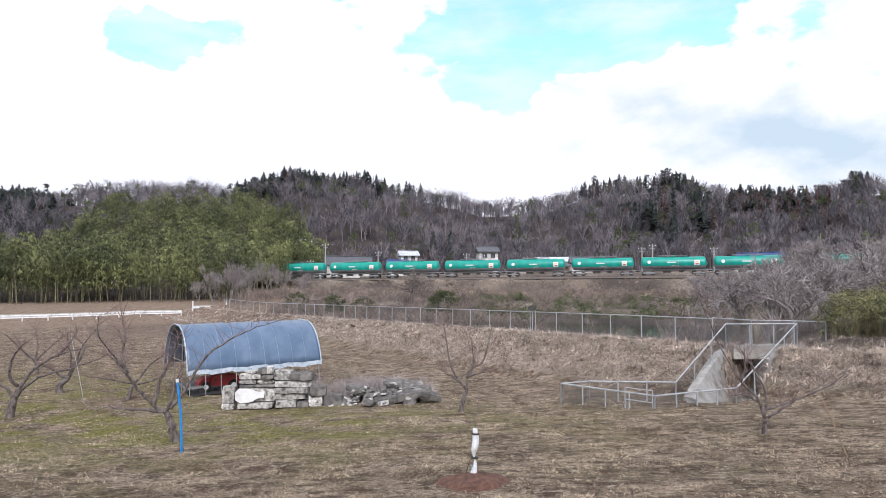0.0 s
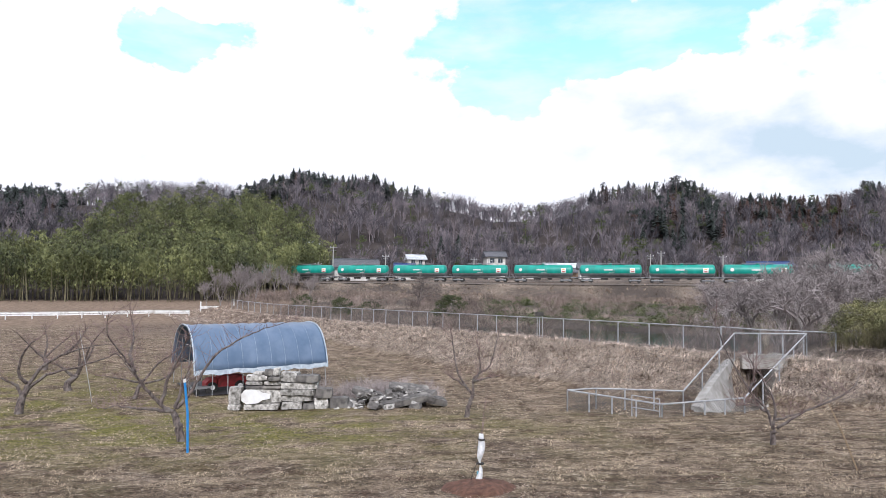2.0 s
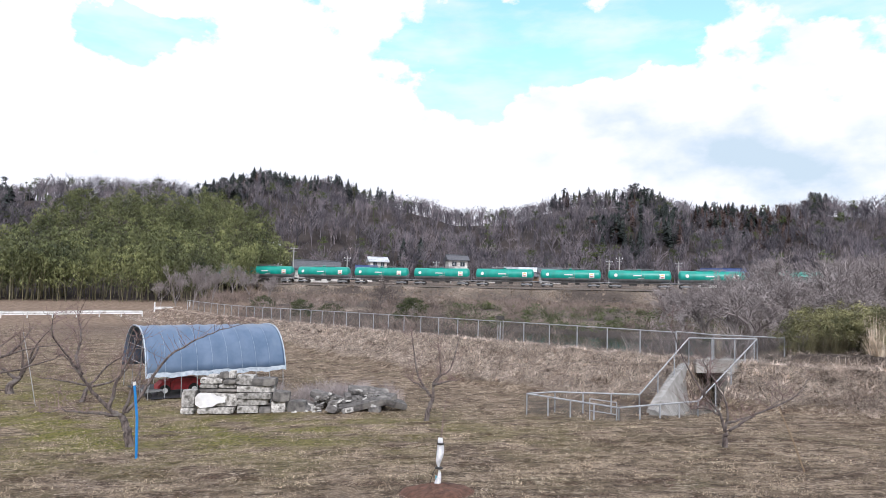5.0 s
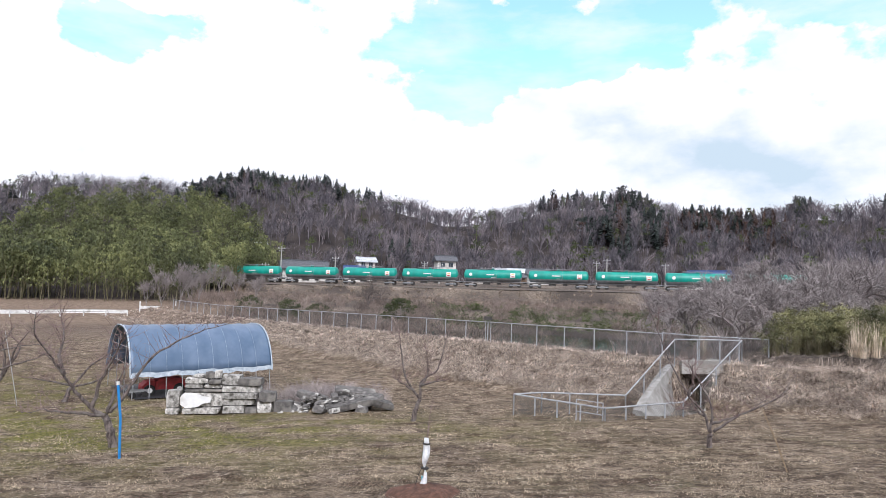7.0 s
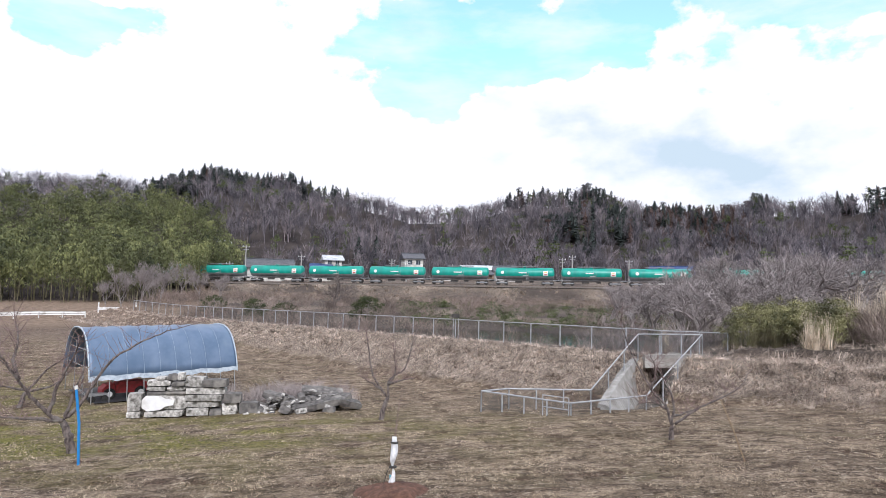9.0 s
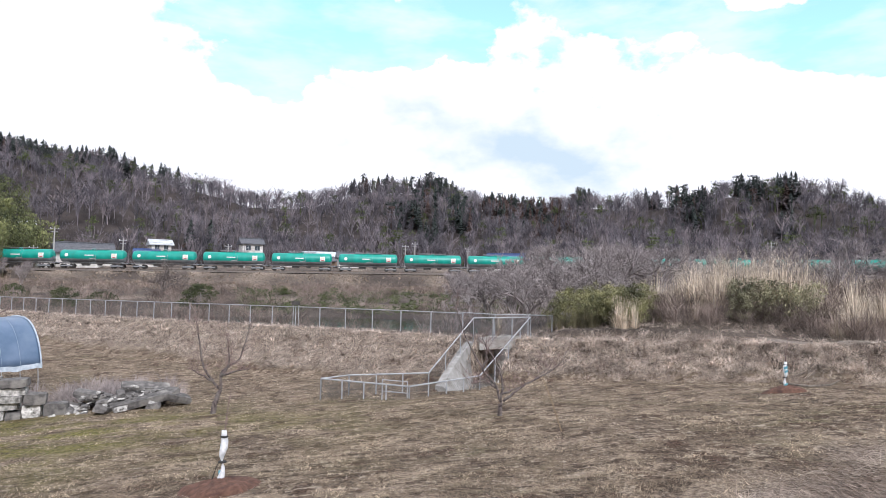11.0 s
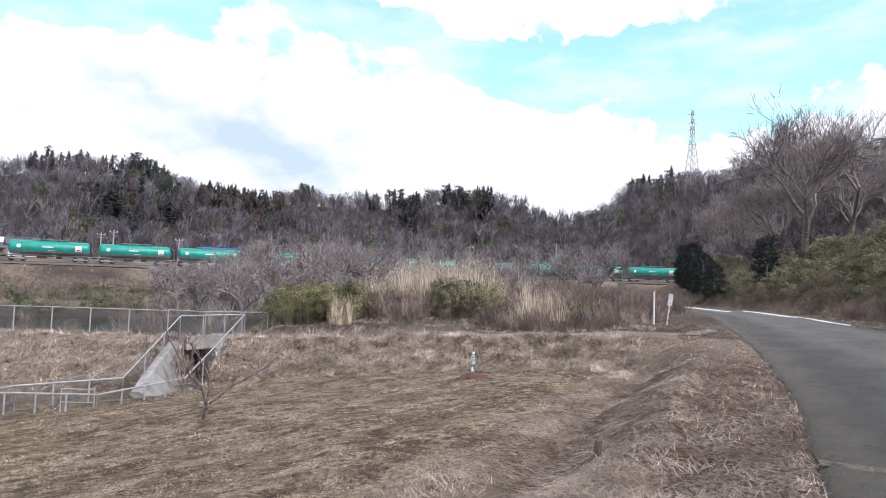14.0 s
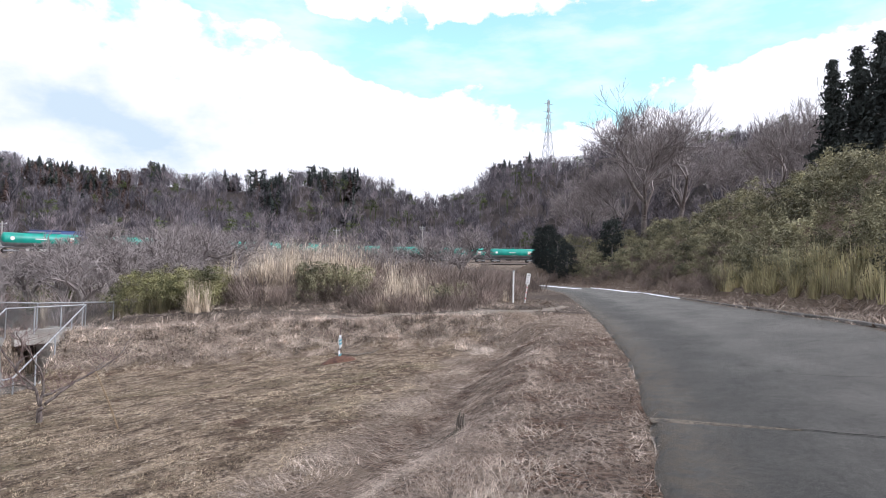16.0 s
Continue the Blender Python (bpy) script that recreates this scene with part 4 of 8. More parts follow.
    q, r2 = sow(1500, -42, -11, 112, 175, 34, lambda az, d, x, y, z: in_bamboo(az, d) & (d < table(HILL_BASE, az) + 9))
    pl = np.concatenate([pl, places(q, r2, 5.0, 10.5, 0.9, 1.4)])
    stuff("bamboo_grove", scatter(plumes, pl, "bamboo_grove", "bamboo"), "tall yellow-green bamboo grove with arching plumes", "bamboo")
    front = pl[np.hypot(pl[:, 0], pl[:, 1]) < table(HILL_BASE, np.degrees(np.arctan2(pl[:, 0], pl[:, 1]))) + 14]
    stuff("bamboo_culms", scatter([culm(120 + k) for k in range(5)], front + np.random.RandomState(8).normal(size=(len(front), 7)) * [0.8, 0.8, 0, 0, 0, 1, 0], "bamboo_culms", "culm"), "pale bamboo stems along the edge of the grove", "bamboo")


def r_keep(x, y):
    return 0.5 + 0.5 * waves(x, y, 60, 44)


build_woods()

# ---- the dam: fence, spillway, pen ----
CREST_DIR = Vector((0.635, -0.772, 0))


def on_ground(x, y, sink=0.0):
    return Vector((x, y, ground_z(x, y) - sink))


def chain_link(mb, a, b, low, high, gap=0.10, w=0.008):
    """Diamond wire between two uprights: a and b are the feet, low and high heights above them."""
    a, b = Vector(a), Vector(b)
    n = max(1, int((b - a).length / gap))
    rise = high - low
    span = rise / max((b - a).length, 0.01)
    o = (b - a).cross(Vector((0, 0, 1))).normalized() * 0.002
    for i in range(-int(n * span) - 1, n + 1):
        for flip in (0, 1):
            u0, u1 = i / n, i / n + span
            t0, t1 = (0 - u0) / span if u0 < 0 else 0.0, (1 - u0) / span if u1 > 1 else 1.0
            if t1 - t0 < 0.02:
                continue
            pts = []
            for t in (t0, t1):
                u = u0 + span * t
                h = low + rise * (1 - t if flip else t)
                pts.append(a.lerp(b, u) + Vector((0, 0, h)) + o)
            d = (pts[1] - pts[0]).normalized().cross(o.normalized()) * w / 2
            mb.add([pts[0] - d, pts[0] + d, pts[1] + d, pts[1] - d], [(0, 1, 2, 3)])


def fence_run(root, feet, height, wire=True, post_r=0.03):
    """Posts, a top rail and wire along a row of feet."""
    for i, p in enumerate(feet):
        part("post", MB().tube([p - Vector((0, 0, 0.3)), p + Vector((0, 0, height + 0.02))], post_r, 8), "galvanised", root)
        if i:
            q = feet[i - 1]
            part("rail", MB().tube([q + Vector((0, 0, height)), p + Vector((0, 0, height))], post_r * 0.8, 6), "galvanised", root)
            if wire:
                mb = MB()
                chain_link(mb, q, p, 0.06, height - 0.02)
                part("wire_mesh", mb, "mesh_wire", root)


def build_dam_fence():
    root = thing("mesh_fence", "galvanised chain-link fence along the top of the dam", "fence")
    feet = []
    for s in range(-27, 8):
        x, y = 3.84 + 1.143 * s, 37.0 - 1.39 * s
        feet.append(on_ground(x + 0.25, y + 0.2))
    # the top line runs true over the bumps of the crest
    level = np.convolve(np.pad([p.z for p in feet], 4, "edge"), np.ones(9) / 9, "valid")
    for p, z in zip(feet, level):
        p.z = float(z)
    fence_run(root, feet, 1.1)
    root = thing("gauge_board", "small dark board fixed above the pond fence", "sign", pose(1.9 + 3.3, 35.6, -1.3, 0, 0, -50))
    part("board", MB().box(0, 0, 1.28, 0.62, 0.03, 0.22, None, 0.01), "frame_grey", root)
    part("stay", MB().tube([(-0.2, 0.03, -0.2), (-0.2, 0.03, 1.3)], 0.02, 6), "galvanised", root)
    part("stay", MB().tube([(0.2, 0.03, -0.2), (0.2, 0.03, 1.3)], 0.02, 6), "galvanised", root)


build_dam_fence()


def build_spillway():
    """Concrete overflow cut through the dam, with a deck, a chute and railings."""
    root = thing("spillway", "pale weathered concrete overflow chute under a railed deck", "spillway")
    L, R = Vector((11.63, 25.2, -1.22)), Vector((14.8, 25.61, -1.22))
    across = (R - L).normalized()
    back = Vector((-across.y, across.x, 0))
    # deck slab with a thick front edge
    def plank(a, b, depth, top, thick):
        a, b = Vector(a), Vector(b)
        p = [a, b, b + back * depth, a + back * depth]
        return MB().add([(q.x, q.y, top - thick) for q in p] + [(q.x, q.y, top) for q in p], [(3, 2, 1, 0), (4, 5, 6, 7), (0, 1, 5, 4), (1, 2, 6, 5), (2, 3, 7, 6), (3, 0, 4, 7)])
    part("deck", plank(L + across * 0.35, R + across * 0.15, 2.3, -1.22, 0.42), "concrete", root)
    part("deck_kerb", plank(L + across * 0.35, R + across * 0.15, 0.14, -1.08, 0.137), "concrete", root)
    # side walls following the fall of the dam
    down = Vector((-0.66, -0.75, 0))
    def wall(a, length, top0, top1, foot, thick):
        a = Vector(a)
        side = Vector((-down.y, down.x, 0)) * thick
        out = [(0, top0), (0.9, top0 - 0.05), (length, top1), (length, foot), (0, foot - 0.2)]
        p = [a + down * u + Vector((0, 0, h - a.z)) for u, h in out]
        q = [v + side for v in p]
        n = len(p)
        return MB().add(p + q, [tuple(range(n)), tuple(range(2 * n - 1, n - 1, -1))] + [(i, i + n, (i + 1) % n + n, (i + 1) % n) for i in range(n)])
    # warped wing wall, upright at the deck and lying back at its toe
    mb, n = MB(), 14
    for i in range(n + 1):
        u = i / n
        t = Vector((12.35, 26.2, -1.28)).lerp(Vector((8.7, 21.5, -1.28)), u) - Vector((0, 0, 1.22 * max(0.0, (u - 0.2) / 0.8) ** 1.35))
        f = Vector((t.x + 0.14 + 1.45 * u ** 1.7, t.y - 0.1 - 0.25 * u, -3.5))
        o = Vector((-0.24, 0.14, 0))
        c = t.lerp(f, 0.5) + Vector((-0.05, 0.0, -0.1 * u))
        mb.v += [tuple(q) for q in (f, t.lerp(c, 0.94), t, t + o, t + o * 1.3 - Vector((0, 0, 0.8)))]
        mb.v[-4] = tuple(c)
    for i in range(n):
        mb.f += [(i * 5 + k, i * 5 + k + 1, i * 5 + k + 6, i * 5 + k + 5) for k in range(4)]
    mb.v.append((mb.v[n * 5 + 4][0], mb.v[n * 5 + 4][1], -3.5))
    mb.f.append((n * 5, n * 5 + 1, n * 5 + 2, n * 5 + 3, n * 5 + 4, len(mb.v) - 1))
    part("wing_wall", mb, "pale_concrete", root)
    # inner wall: stains and the deck's shade are both in its dark colour
    part("side_wall", wall(R - across * 0.35, 6.2, -1.24, -2.95, -3.6, 0.28), "shaded_concrete", root, "stained inner wall, darkened for the deck's shade")
    a, b = R - across * 0.35, R - across * 0.35 + down * 6.2
    cope = [Vector((a.x, a.y, -1.18)), Vector((a.x, a.y, -1.18)) + down * 0.9 - Vector((0, 0, 0.05)), Vector((b.x, b.y, -2.89))]
    cs = Vector((-down.y, down.x, 0)) * 0.30
    part("coping", MB().add([p for c in cope for p in (c, c + cs, c + cs - Vector((0, 0, 0.1)), c - Vector((0, 0, 0.1)))], [(0, 1, 5, 4), (1, 2, 6, 5), (3, 0, 4, 7), (4, 5, 9, 8), (5, 6, 10, 9), (7, 4, 8, 11), (0, 3, 2, 1), (8, 9, 10, 11)]), "concrete", root)
    part("pier", MB().box(13.35, 25.6, -2.3, 0.28, 1.2, 1.4, None, 0.02), "concrete", root)
    # floor in the same dark colour, with the channel's shade painted in
    part("channel_floor", MB().add([L + Vector((-3.6, -4.2, -1.75)), R + Vector((-4.4, -5, -1.75)), R + back * 2.4 + Vector((0, 0, -1.7)), L + back * 2.4 + Vector((0, 0, -1.7))], [(0, 1, 2, 3)]), "shaded_concrete", root)
    part("head_wall", MB().add([L + back * 2.2, R + back * 2.2, R + back * 2.2 - Vector((0, 0, 2)), L + back * 2.2 - Vector((0, 0, 2))], [(0, 1, 2, 3)]), "dark_stone", root)
    rail = thing("deck_railing", "galvanised pipe railing with wire mesh around the overflow", "railing")
    # deck front and the two flights of rail down the slope
    top = {"A": (4.05, 21.1, -1.95), "B": (6.49, 18.86, -1.95), "C": (9.66, 20.27, -1.95), "D": (14.8, 25.61, -0.2), "A2": (5.14, 21.59, -1.95), "B2": (8.09, 21.38, -1.95), "L": (11.63, 25.2, -0.2)}
    top = {k: Vector(v) for k, v in top.items()}
    def flight(a, b, posts, drop0, drop1, wire=True):
        a, b = top[a], top[b]
        part("rail", MB().tube([a, b], 0.026, 8), "galvanised", rail)
        prev = None
        for i in range(posts + 1):
            u = i / posts
            p = a.lerp(b, u)
            f = p - Vector((0, 0, drop0 + (drop1 - drop0) * u))
            part("post", MB().tube([f, p], 0.026, 8), "galvanised", rail)
            if prev and wire:
                mb = MB()
                h = (p - f).z
                chain_link(mb, prev, f, 0.05, min(h, 1.0) - 0.02)
                part("wire_mesh", mb, "mesh_wire", rail)
            prev = f
    flight("A", "B", 4, 0.72, 0.62)
    flight("B", "C", 4, 0.62, 1.15)
    flight("C", "D", 4, 1.15, 1.1, False)
    flight("A2", "B2", 3, 0.85, 0.95)
    flight("B2", "L", 3, 1.0, 1.1)
    flight("A", "A2", 1, 0.72, 0.8)
    flight("L", "D", 3, 1.05, 1.05)
    far = thing("mesh_fence", "chain-link fence closing the pond side of the deck", "fence")
    fence_run(far, [on_ground(12.1, 27.5), Vector((13.35, 26.5, -1.22)), Vector((14.9, 26.0, -1.22)), Vector((15.75, 25.2, -1.2))], 1.1)
    box = thing("pen_gate", "small galvanised gate frame in the basin fence", "gate", pose(6.1, 19.2, -2.55, 0, 0, -42))
    part("gate_frame", MB().tube([(-0.45, 0, 0), (-0.45, 0, 0.75), (0.45, 0, 0.75), (0.45, 0, 0)], 0.02, 6), "galvanised", box)
    part("crossbar", MB().tube([(-0.45, 0, 0.38), (0.45, 0, 0.38)], 0.016, 6), "galvanised", box)


build_spillway()

# ---- shed, machine and rubble ----


def build_shed():
    fl, fr = Vector((-9.95, 24.2, 0)), Vector((-5.5, 27.4, 0))
    axis = (fr - fl).normalized()
    back = Vector((-axis.y, axis.x, 0))
    width, height, length = 4.3, 2.68, (fr - fl).length
    base = ground_z(-8.5, 26.5)
    root = thing("pipe_shed", "arched pipe shed covered with a blue-silver sheet", "shed")

    def hoop(u, grow=0.0, n=20):
        c = fl + axis * u + back * width / 2
        pts = []
        for i in range(n + 1):
            a = math.pi * i / n
            k = 0.78
            x, z = math.cos(a), math.sin(a)
            px = -(abs(x) ** k) * (1 if x > 0 else -1) * (width / 2 + grow)
            pts.append(c + back * px + Vector((0, 0, base + (z ** 0.96) * (height + grow) + 0.05)))
        return pts

    # pipes
    for i in range(10):
        u = length * i / 9
        part("hoop", MB().tube(hoop(u, -0.03), 0.018, 6), "steel_pipe", root)
    for k in (4, 10, 16):
        part("purlin", MB().tube([hoop(0, -0.05)[k], hoop(length, -0.05)[k]], 0.016, 6), "steel_pipe", root)
    # sheet, sagging a little between the hoops, open near the ground
    mb, n, rows = MB(), 20, 37
    for j in range(rows):
        u = -0.12 + (length + 0.24) * j / (rows - 1)
        sag = -0.035 * abs(math.sin(math.pi * 9 * u / length))
        for i, p in enumerate(hoop(u, 0.03 + sag)[2:19]):
            if i in (0, 16):
                p = p + Vector((0, 0, 0.02 * math.sin(u * 4.0) + 0.012 * math.sin(u * 11)))
            mb.v.append(tuple(p))
    for j in range(rows - 1):
        for i in range(16):
            mb.f.append((j * 17 + i, j * 17 + i + 1, (j + 1) * 17 + i + 1, (j + 1) * 17 + i))
    sheet = part("sheet", mb, "sheet", root, "blue-silver sheet with pale creases", True)
    sol = sheet.modifiers.new("thickness", "SOLIDIFY")
    sol.thickness = 0.012
    hem = MB()
    for j in range(rows):
        u = -0.12 + (length + 0.24) * j / (rows - 1)
        a, b = hoop(u, 0.05)[2], hoop(u, 0.06)[3]
        a = a + Vector((0, 0, -0.06 + 0.03 * math.sin(u * 5.0) + 0.02 * math.sin(u * 13.0)))
        hem.v += [tuple(a), tuple(a.lerp(b, 0.35) + Vector((0, 0, 0.02)))]
    hem.f = [(2 * j, 2 * j + 2, 2 * j + 3, 2 * j + 1) for j in range(rows - 1)]
    part("hem", hem, "sheet_hem", root, "crumpled pale hem of the sheet")
    for j, i in enumerate(range(1, 9)):
        u = length * i / 9
        part("strap", MB().tube(hoop(u, 0.038)[2:18], 0.006, 5), "sheet_strap", root)
    for u in (-0.1, length + 0.1):
        part("edge_band", MB().tube(hoop(u, 0.04)[2:19], 0.03, 6), "sheet_hem", root)
    # half-closed end with a net and bars
    end = hoop(0.02, -0.06)
    inner = MB()
    mid = fl + axis * 0.02 + back * width / 2
    inner.add([mid + Vector((0, 0, base + 0.9))] + [p for p in end if p.z > base + 0.9], [])
    k = len(inner.v)
    inner.f = [(0, i, i + 1) for i in range(1, k - 1)]
    net = part("end_net", inner, "shed_black", root, "dark netting across the end")
    net.matrix_basis = Matrix.Translation(axis * (length - 0.3))
    for h in (0.95, 1.7):
        lo = [p for p in end if p.z > base + h]
        part("brace", MB().tube([lo[0], lo[-1]], 0.016, 6), "steel_pipe", root)
    for w in (-0.7, 0.7):
        c = mid + back * w
        part("upright", MB().tube([c + Vector((0, 0, base - 0.1)), c + Vector((0, 0, base + 2.2))], 0.016, 6), "steel_pipe", root)
    # near-black face laid just above the ground inside the shed
    floor = MB()
    a, b = fl + axis * 0.1 - back * 0.1, fr - axis * 0.1
    floor.add([Vector((p.x, p.y, ground_z(p.x, p.y) + 0.05)) for p in (a, a.lerp(b, 0.5), b, b + back * 2, b + back * width, (a + b) / 2 + back * width, a + back * width, a + back * 2)], [tuple(range(8))])
    part("ground_sheet", floor, "shed_black", root, "dark ground under the shed")

    # red orchard sprayer parked under the sheet
    m = Matrix.Translation(fl + axis * 1.25 + back * 0.75 + Vector((0, 0, base + 0.05))) @ Matrix.Rotation(math.atan2(axis.y, axis.x), 4, "Z") @ Matrix.Scale(0.64, 4)
    spr = thing("orchard_sprayer", "faded red orchard sprayer parked under the shed", "farm machine", m)
    prof = [(-1.0, 0.35), (0.75, 0.30), (0.95, 0.5), (0.9, 0.8), (0.6, 0.98), (-0.7, 1.02), (-1.0, 0.8)]
    body = MB().prism(prof, 1.0, Matrix.Translation((0.6, -0.1, 0)))
    part("tank", body, "red_paint", spr)
    part("hood", MB().prism([(-1.7, 0.35), (-1.0, 0.35), (-1.0, 0.92), (-1.45, 0.85), (-1.7, 0.6)], 0.9, Matrix.Translation((0.55, -0.05, 0))), "red_paint", spr)
    part("bumper", MB().box(1.62, 0.4, 0.42, 0.1, 1.05, 0.12, None, 0.03), "frame_grey", spr)
    for x in (-0.75, 1.0):
        for y in (-0.1, 0.95):
            w = MB().lathe([(0.12, -0.1), (0.3, -0.1), (0.34, -0.05), (0.34, 0.05), (0.3, 0.1), (0.12, 0.1)], 18, Matrix.Translation((x, y, 0.33)) @ Matrix.Rotation(radians(90), 4, "X"))
            wh = part("wheel", w, "black_rubber", spr, smooth=False)
            part("rim", MB().lathe([(0.02, -0.11), (0.16, -0.115), (0.16, 0.115), (0.02, 0.11)], 14, Matrix.Translation((x, y, 0.33)) @ Matrix.Rotation(radians(90), 4, "X")), "white_paint", wh)
    part("seat", MB().box(-0.35, 0.35, 1.12, 0.45, 0.5, 0.14, None, 0.05), "black_rubber", spr)
    part("steering_wheel", MB().tube([(-0.72 + 0.0 * i, 0.4 + 0.17 * math.cos(i), 1.25 + 0.17 * math.sin(i)) for i in np.linspace(0, 6.28, 13)], 0.015, 6), "black_rubber", spr)
    cart = thing("hand_cart", "light metal farm cart beside the sprayer", "cart", m @ pose(-1.5, -0.3, -0.02, 0, 0, 8))
    part("tray", MB().box(0, 0, 0.42, 1.1, 0.6, 0.12, None, 0.02), "steel_pipe", cart)
    part("handle", MB().tube([(-0.55, -0.25, 0.45), (-1.0, -0.25, 0.85), (-1.0, 0.25, 0.85), (-0.55, 0.25, 0.45)], 0.018, 6), "steel_pipe", cart)
    for x in (-0.35, 0.35):
        part("wheel", MB().lathe([(0.05, -0.04), (0.19, -0.04), (0.2, 0), (0.19, 0.04), (0.05, 0.04)], 14, Matrix.Translation((x, -0.33, 0.2)) @ Matrix.Rotation(radians(90), 4, "X")), "black_rubber", cart)


build_shed()


def rough_block(sx, sy, sz, r, jag=0.06):
    """A broken block: its faces pitted, its edges worn back and its corners knocked off."""
    nx, ny, nz = (max(2, min(7, int(q / 0.14))) for q in (sx, sy, sz))
    mb, seen = MB(), {}
    off = Vector(r.uniform(-50, 50, 3))
    half = Vector((sx / 2, sy / 2, sz / 2))

    def vert(i, j, k):
        key = (i, j, k)
        if key not in seen:
            p = Vector(((i / nx - 0.5) * sx, (j / ny - 0.5) * sy, (k / nz - 0.5) * sz))
            rim = sum((i in (0, nx), j in (0, ny), k in (0, nz)))
            worn = {1: 0.0, 2: 0.018, 3: 0.045}[rim] * (0.6 + 1.2 * abs(noise.noise(p * 4 + off)))
            p -= Vector((p.x / half.x, p.y / half.y, p.z / half.z)).normalized() * worn
            p += noise.noise_vector(p * 3.2 + off) * min(jag * max(sx, sz) * 0.55, 0.05) + noise.noise_vector(p * 11 + off) * 0.012
            seen[key] = len(mb.v)
            mb.v.append((p.x, p.y, p.z + sz / 2))
        return seen[key]
    for i in range(nx):
        for j in range(ny):
            mb.f += [(vert(i, j, 0), vert(i, j + 1, 0), vert(i + 1, j + 1, 0), vert(i + 1, j, 0)), (vert(i, j, nz), vert(i + 1, j, nz), vert(i + 1, j + 1, nz), vert(i, j + 1, nz))]
    for i in range(nx):
        for k in range(nz):
            mb.f += [(vert(i, 0, k), vert(i + 1, 0, k), vert(i + 1, 0, k + 1), vert(i, 0, k + 1)), (vert(i, ny, k), vert(i, ny, k + 1), vert(i + 1, ny, k + 1), vert(i + 1, ny, k))]
    for j in range(ny):
        for k in range(nz):
            mb.f += [(vert(0, j, k), vert(0, j, k + 1), vert(0, j + 1, k + 1), vert(0, j + 1, k)), (vert(nx, j, k), vert(nx, j + 1, k), vert(nx, j + 1, k + 1), vert(nx, j, k + 1))]
    return mb


def build_rubble():
    r = np.random.RandomState(7)
    # stack of squared slabs, course by course, along a line seen from the road
    o, ex = Vector((-7.75, 21.7, 0)), Vector((1, 0.03, 0)).normalized()
    turn = math.degrees(math.atan2(ex.y, ex.x))
    z0 = ground_z(-6, 21.8)
    stack = [  # along, up, length, depth, height, dark
        (0.02, 0.00, 0.46, 0.50, 0.22, 0), (0.05, 0.22, 0.44, 0.48, 0.58, 0),
        (0.60, 0.04, 1.22, 0.62, 0.20, 0), (0.58, 0.25, 1.28, 0.58, 0.48, 0), (0.60, 0.74, 1.26, 0.55, 0.11, 1), (0.58, 0.86, 0.62, 0.55, 0.15, 0), (1.22, 0.86, 0.62, 0.50, 0.15, 0), (0.58, 1.02, 0.78, 0.55, 0.18, 0), (1.38, 1.02, 0.44, 0.48, 0.16, 1),
        (1.88, 0.06, 0.72, 0.60, 0.24, 0), (1.87, 0.31, 1.08, 0.60, 0.22, 0), (1.84, 0.54, 1.22, 0.58, 0.20, 0), (1.82, 0.75, 1.30, 0.60, 0.22, 0), (1.80, 0.98, 0.62, 0.55, 0.34, 0), (2.36, 0.99, 0.82, 0.50, 0.26, 1),
        (0.84, 1.20, 0.36, 0.40, 0.12, 0), (1.22, 1.19, 0.34, 0.40, 0.22, 1), (1.56, 1.19, 0.22, 0.30, 0.28, 0), (2.62, 0.00, 0.42, 0.5, 0.28, 1), (3.05, 0.45, 0.60, 0.5, 0.34, 1), (3.02, 0.05, 0.52, 0.45, 0.40, 0), (3.60, 0.02, 0.62, 0.5, 0.46, 1)]
    for u, h, lx, ly, lz, dark in stack:
        p = o + ex * (u + lx / 2)
        b = thing("concrete_slab", "squared slab of old weathered concrete in a stack", "slab", pose(p.x, p.y + r.uniform(-0.09, 0.09), z0 + h, r.uniform(-2, 2), r.uniform(-1.6, 1.6), turn + r.uniform(-6, 6)), "stacked slabs")
        part("block", rough_block(lx * 0.985, ly, lz * 0.985, r, 0.03), "dark_stone" if dark else "rubble", b)
    # flat white face broken from a wall, leaning on the stack
    o2 = o + ex * 1.02
    w = thing("white_slab", "irregular white-faced fragment leaning on the stack", "slab", pose(o2.x, o2.y - 0.36, z0 + 0.22, 84, 0, turn), "stacked slabs")
    part("block", MB().prism([(-0.48, 0.12), (-0.3, 0), (0.1, 0.05), (0.25, 0.16), (0.5, 0.2), (0.52, 0.36), (0.2, 0.42), (0.05, 0.5), (-0.38, 0.5), (-0.5, 0.36)], 0.05, Matrix.Rotation(radians(-90), 4, "X")), "white_paint", w)
    # loose lumps beside the stack
    for k in range(190):
        u = r.uniform(0, 1) ** 0.9
        x = -4.15 + 3.3 * u
        y = 22.0 + r.normal() * 0.45 + 0.3 * u
        up = max(0, (0.75 - 0.45 * abs(u - 0.75) - 0.5 * (u < 0.25)) * r.uniform(0, 1) * math.exp(-((y - 22.2) / 0.6) ** 2))
        s = r.uniform(0.09, 0.27) if k % 9 else r.uniform(0.35, 0.6)
        dark = r.uniform() < (0.35 + 0.35 * u)
        b = thing("rubble_lump", "lump of dark broken stone on a heap" if dark else "lump of pale broken concrete on a heap", "rubble", pose(x, y, ground_z(x, y) - 0.04 + up, r.uniform(-25, 25), r.uniform(-22, 22), r.uniform(0, 360)), "rubble heap")
        part("lump", rough_block(s, s * r.uniform(0.5, 0.9), s * r.uniform(0.28, 0.6), r, 0.14), "dark_stone" if dark else "rubble", b)
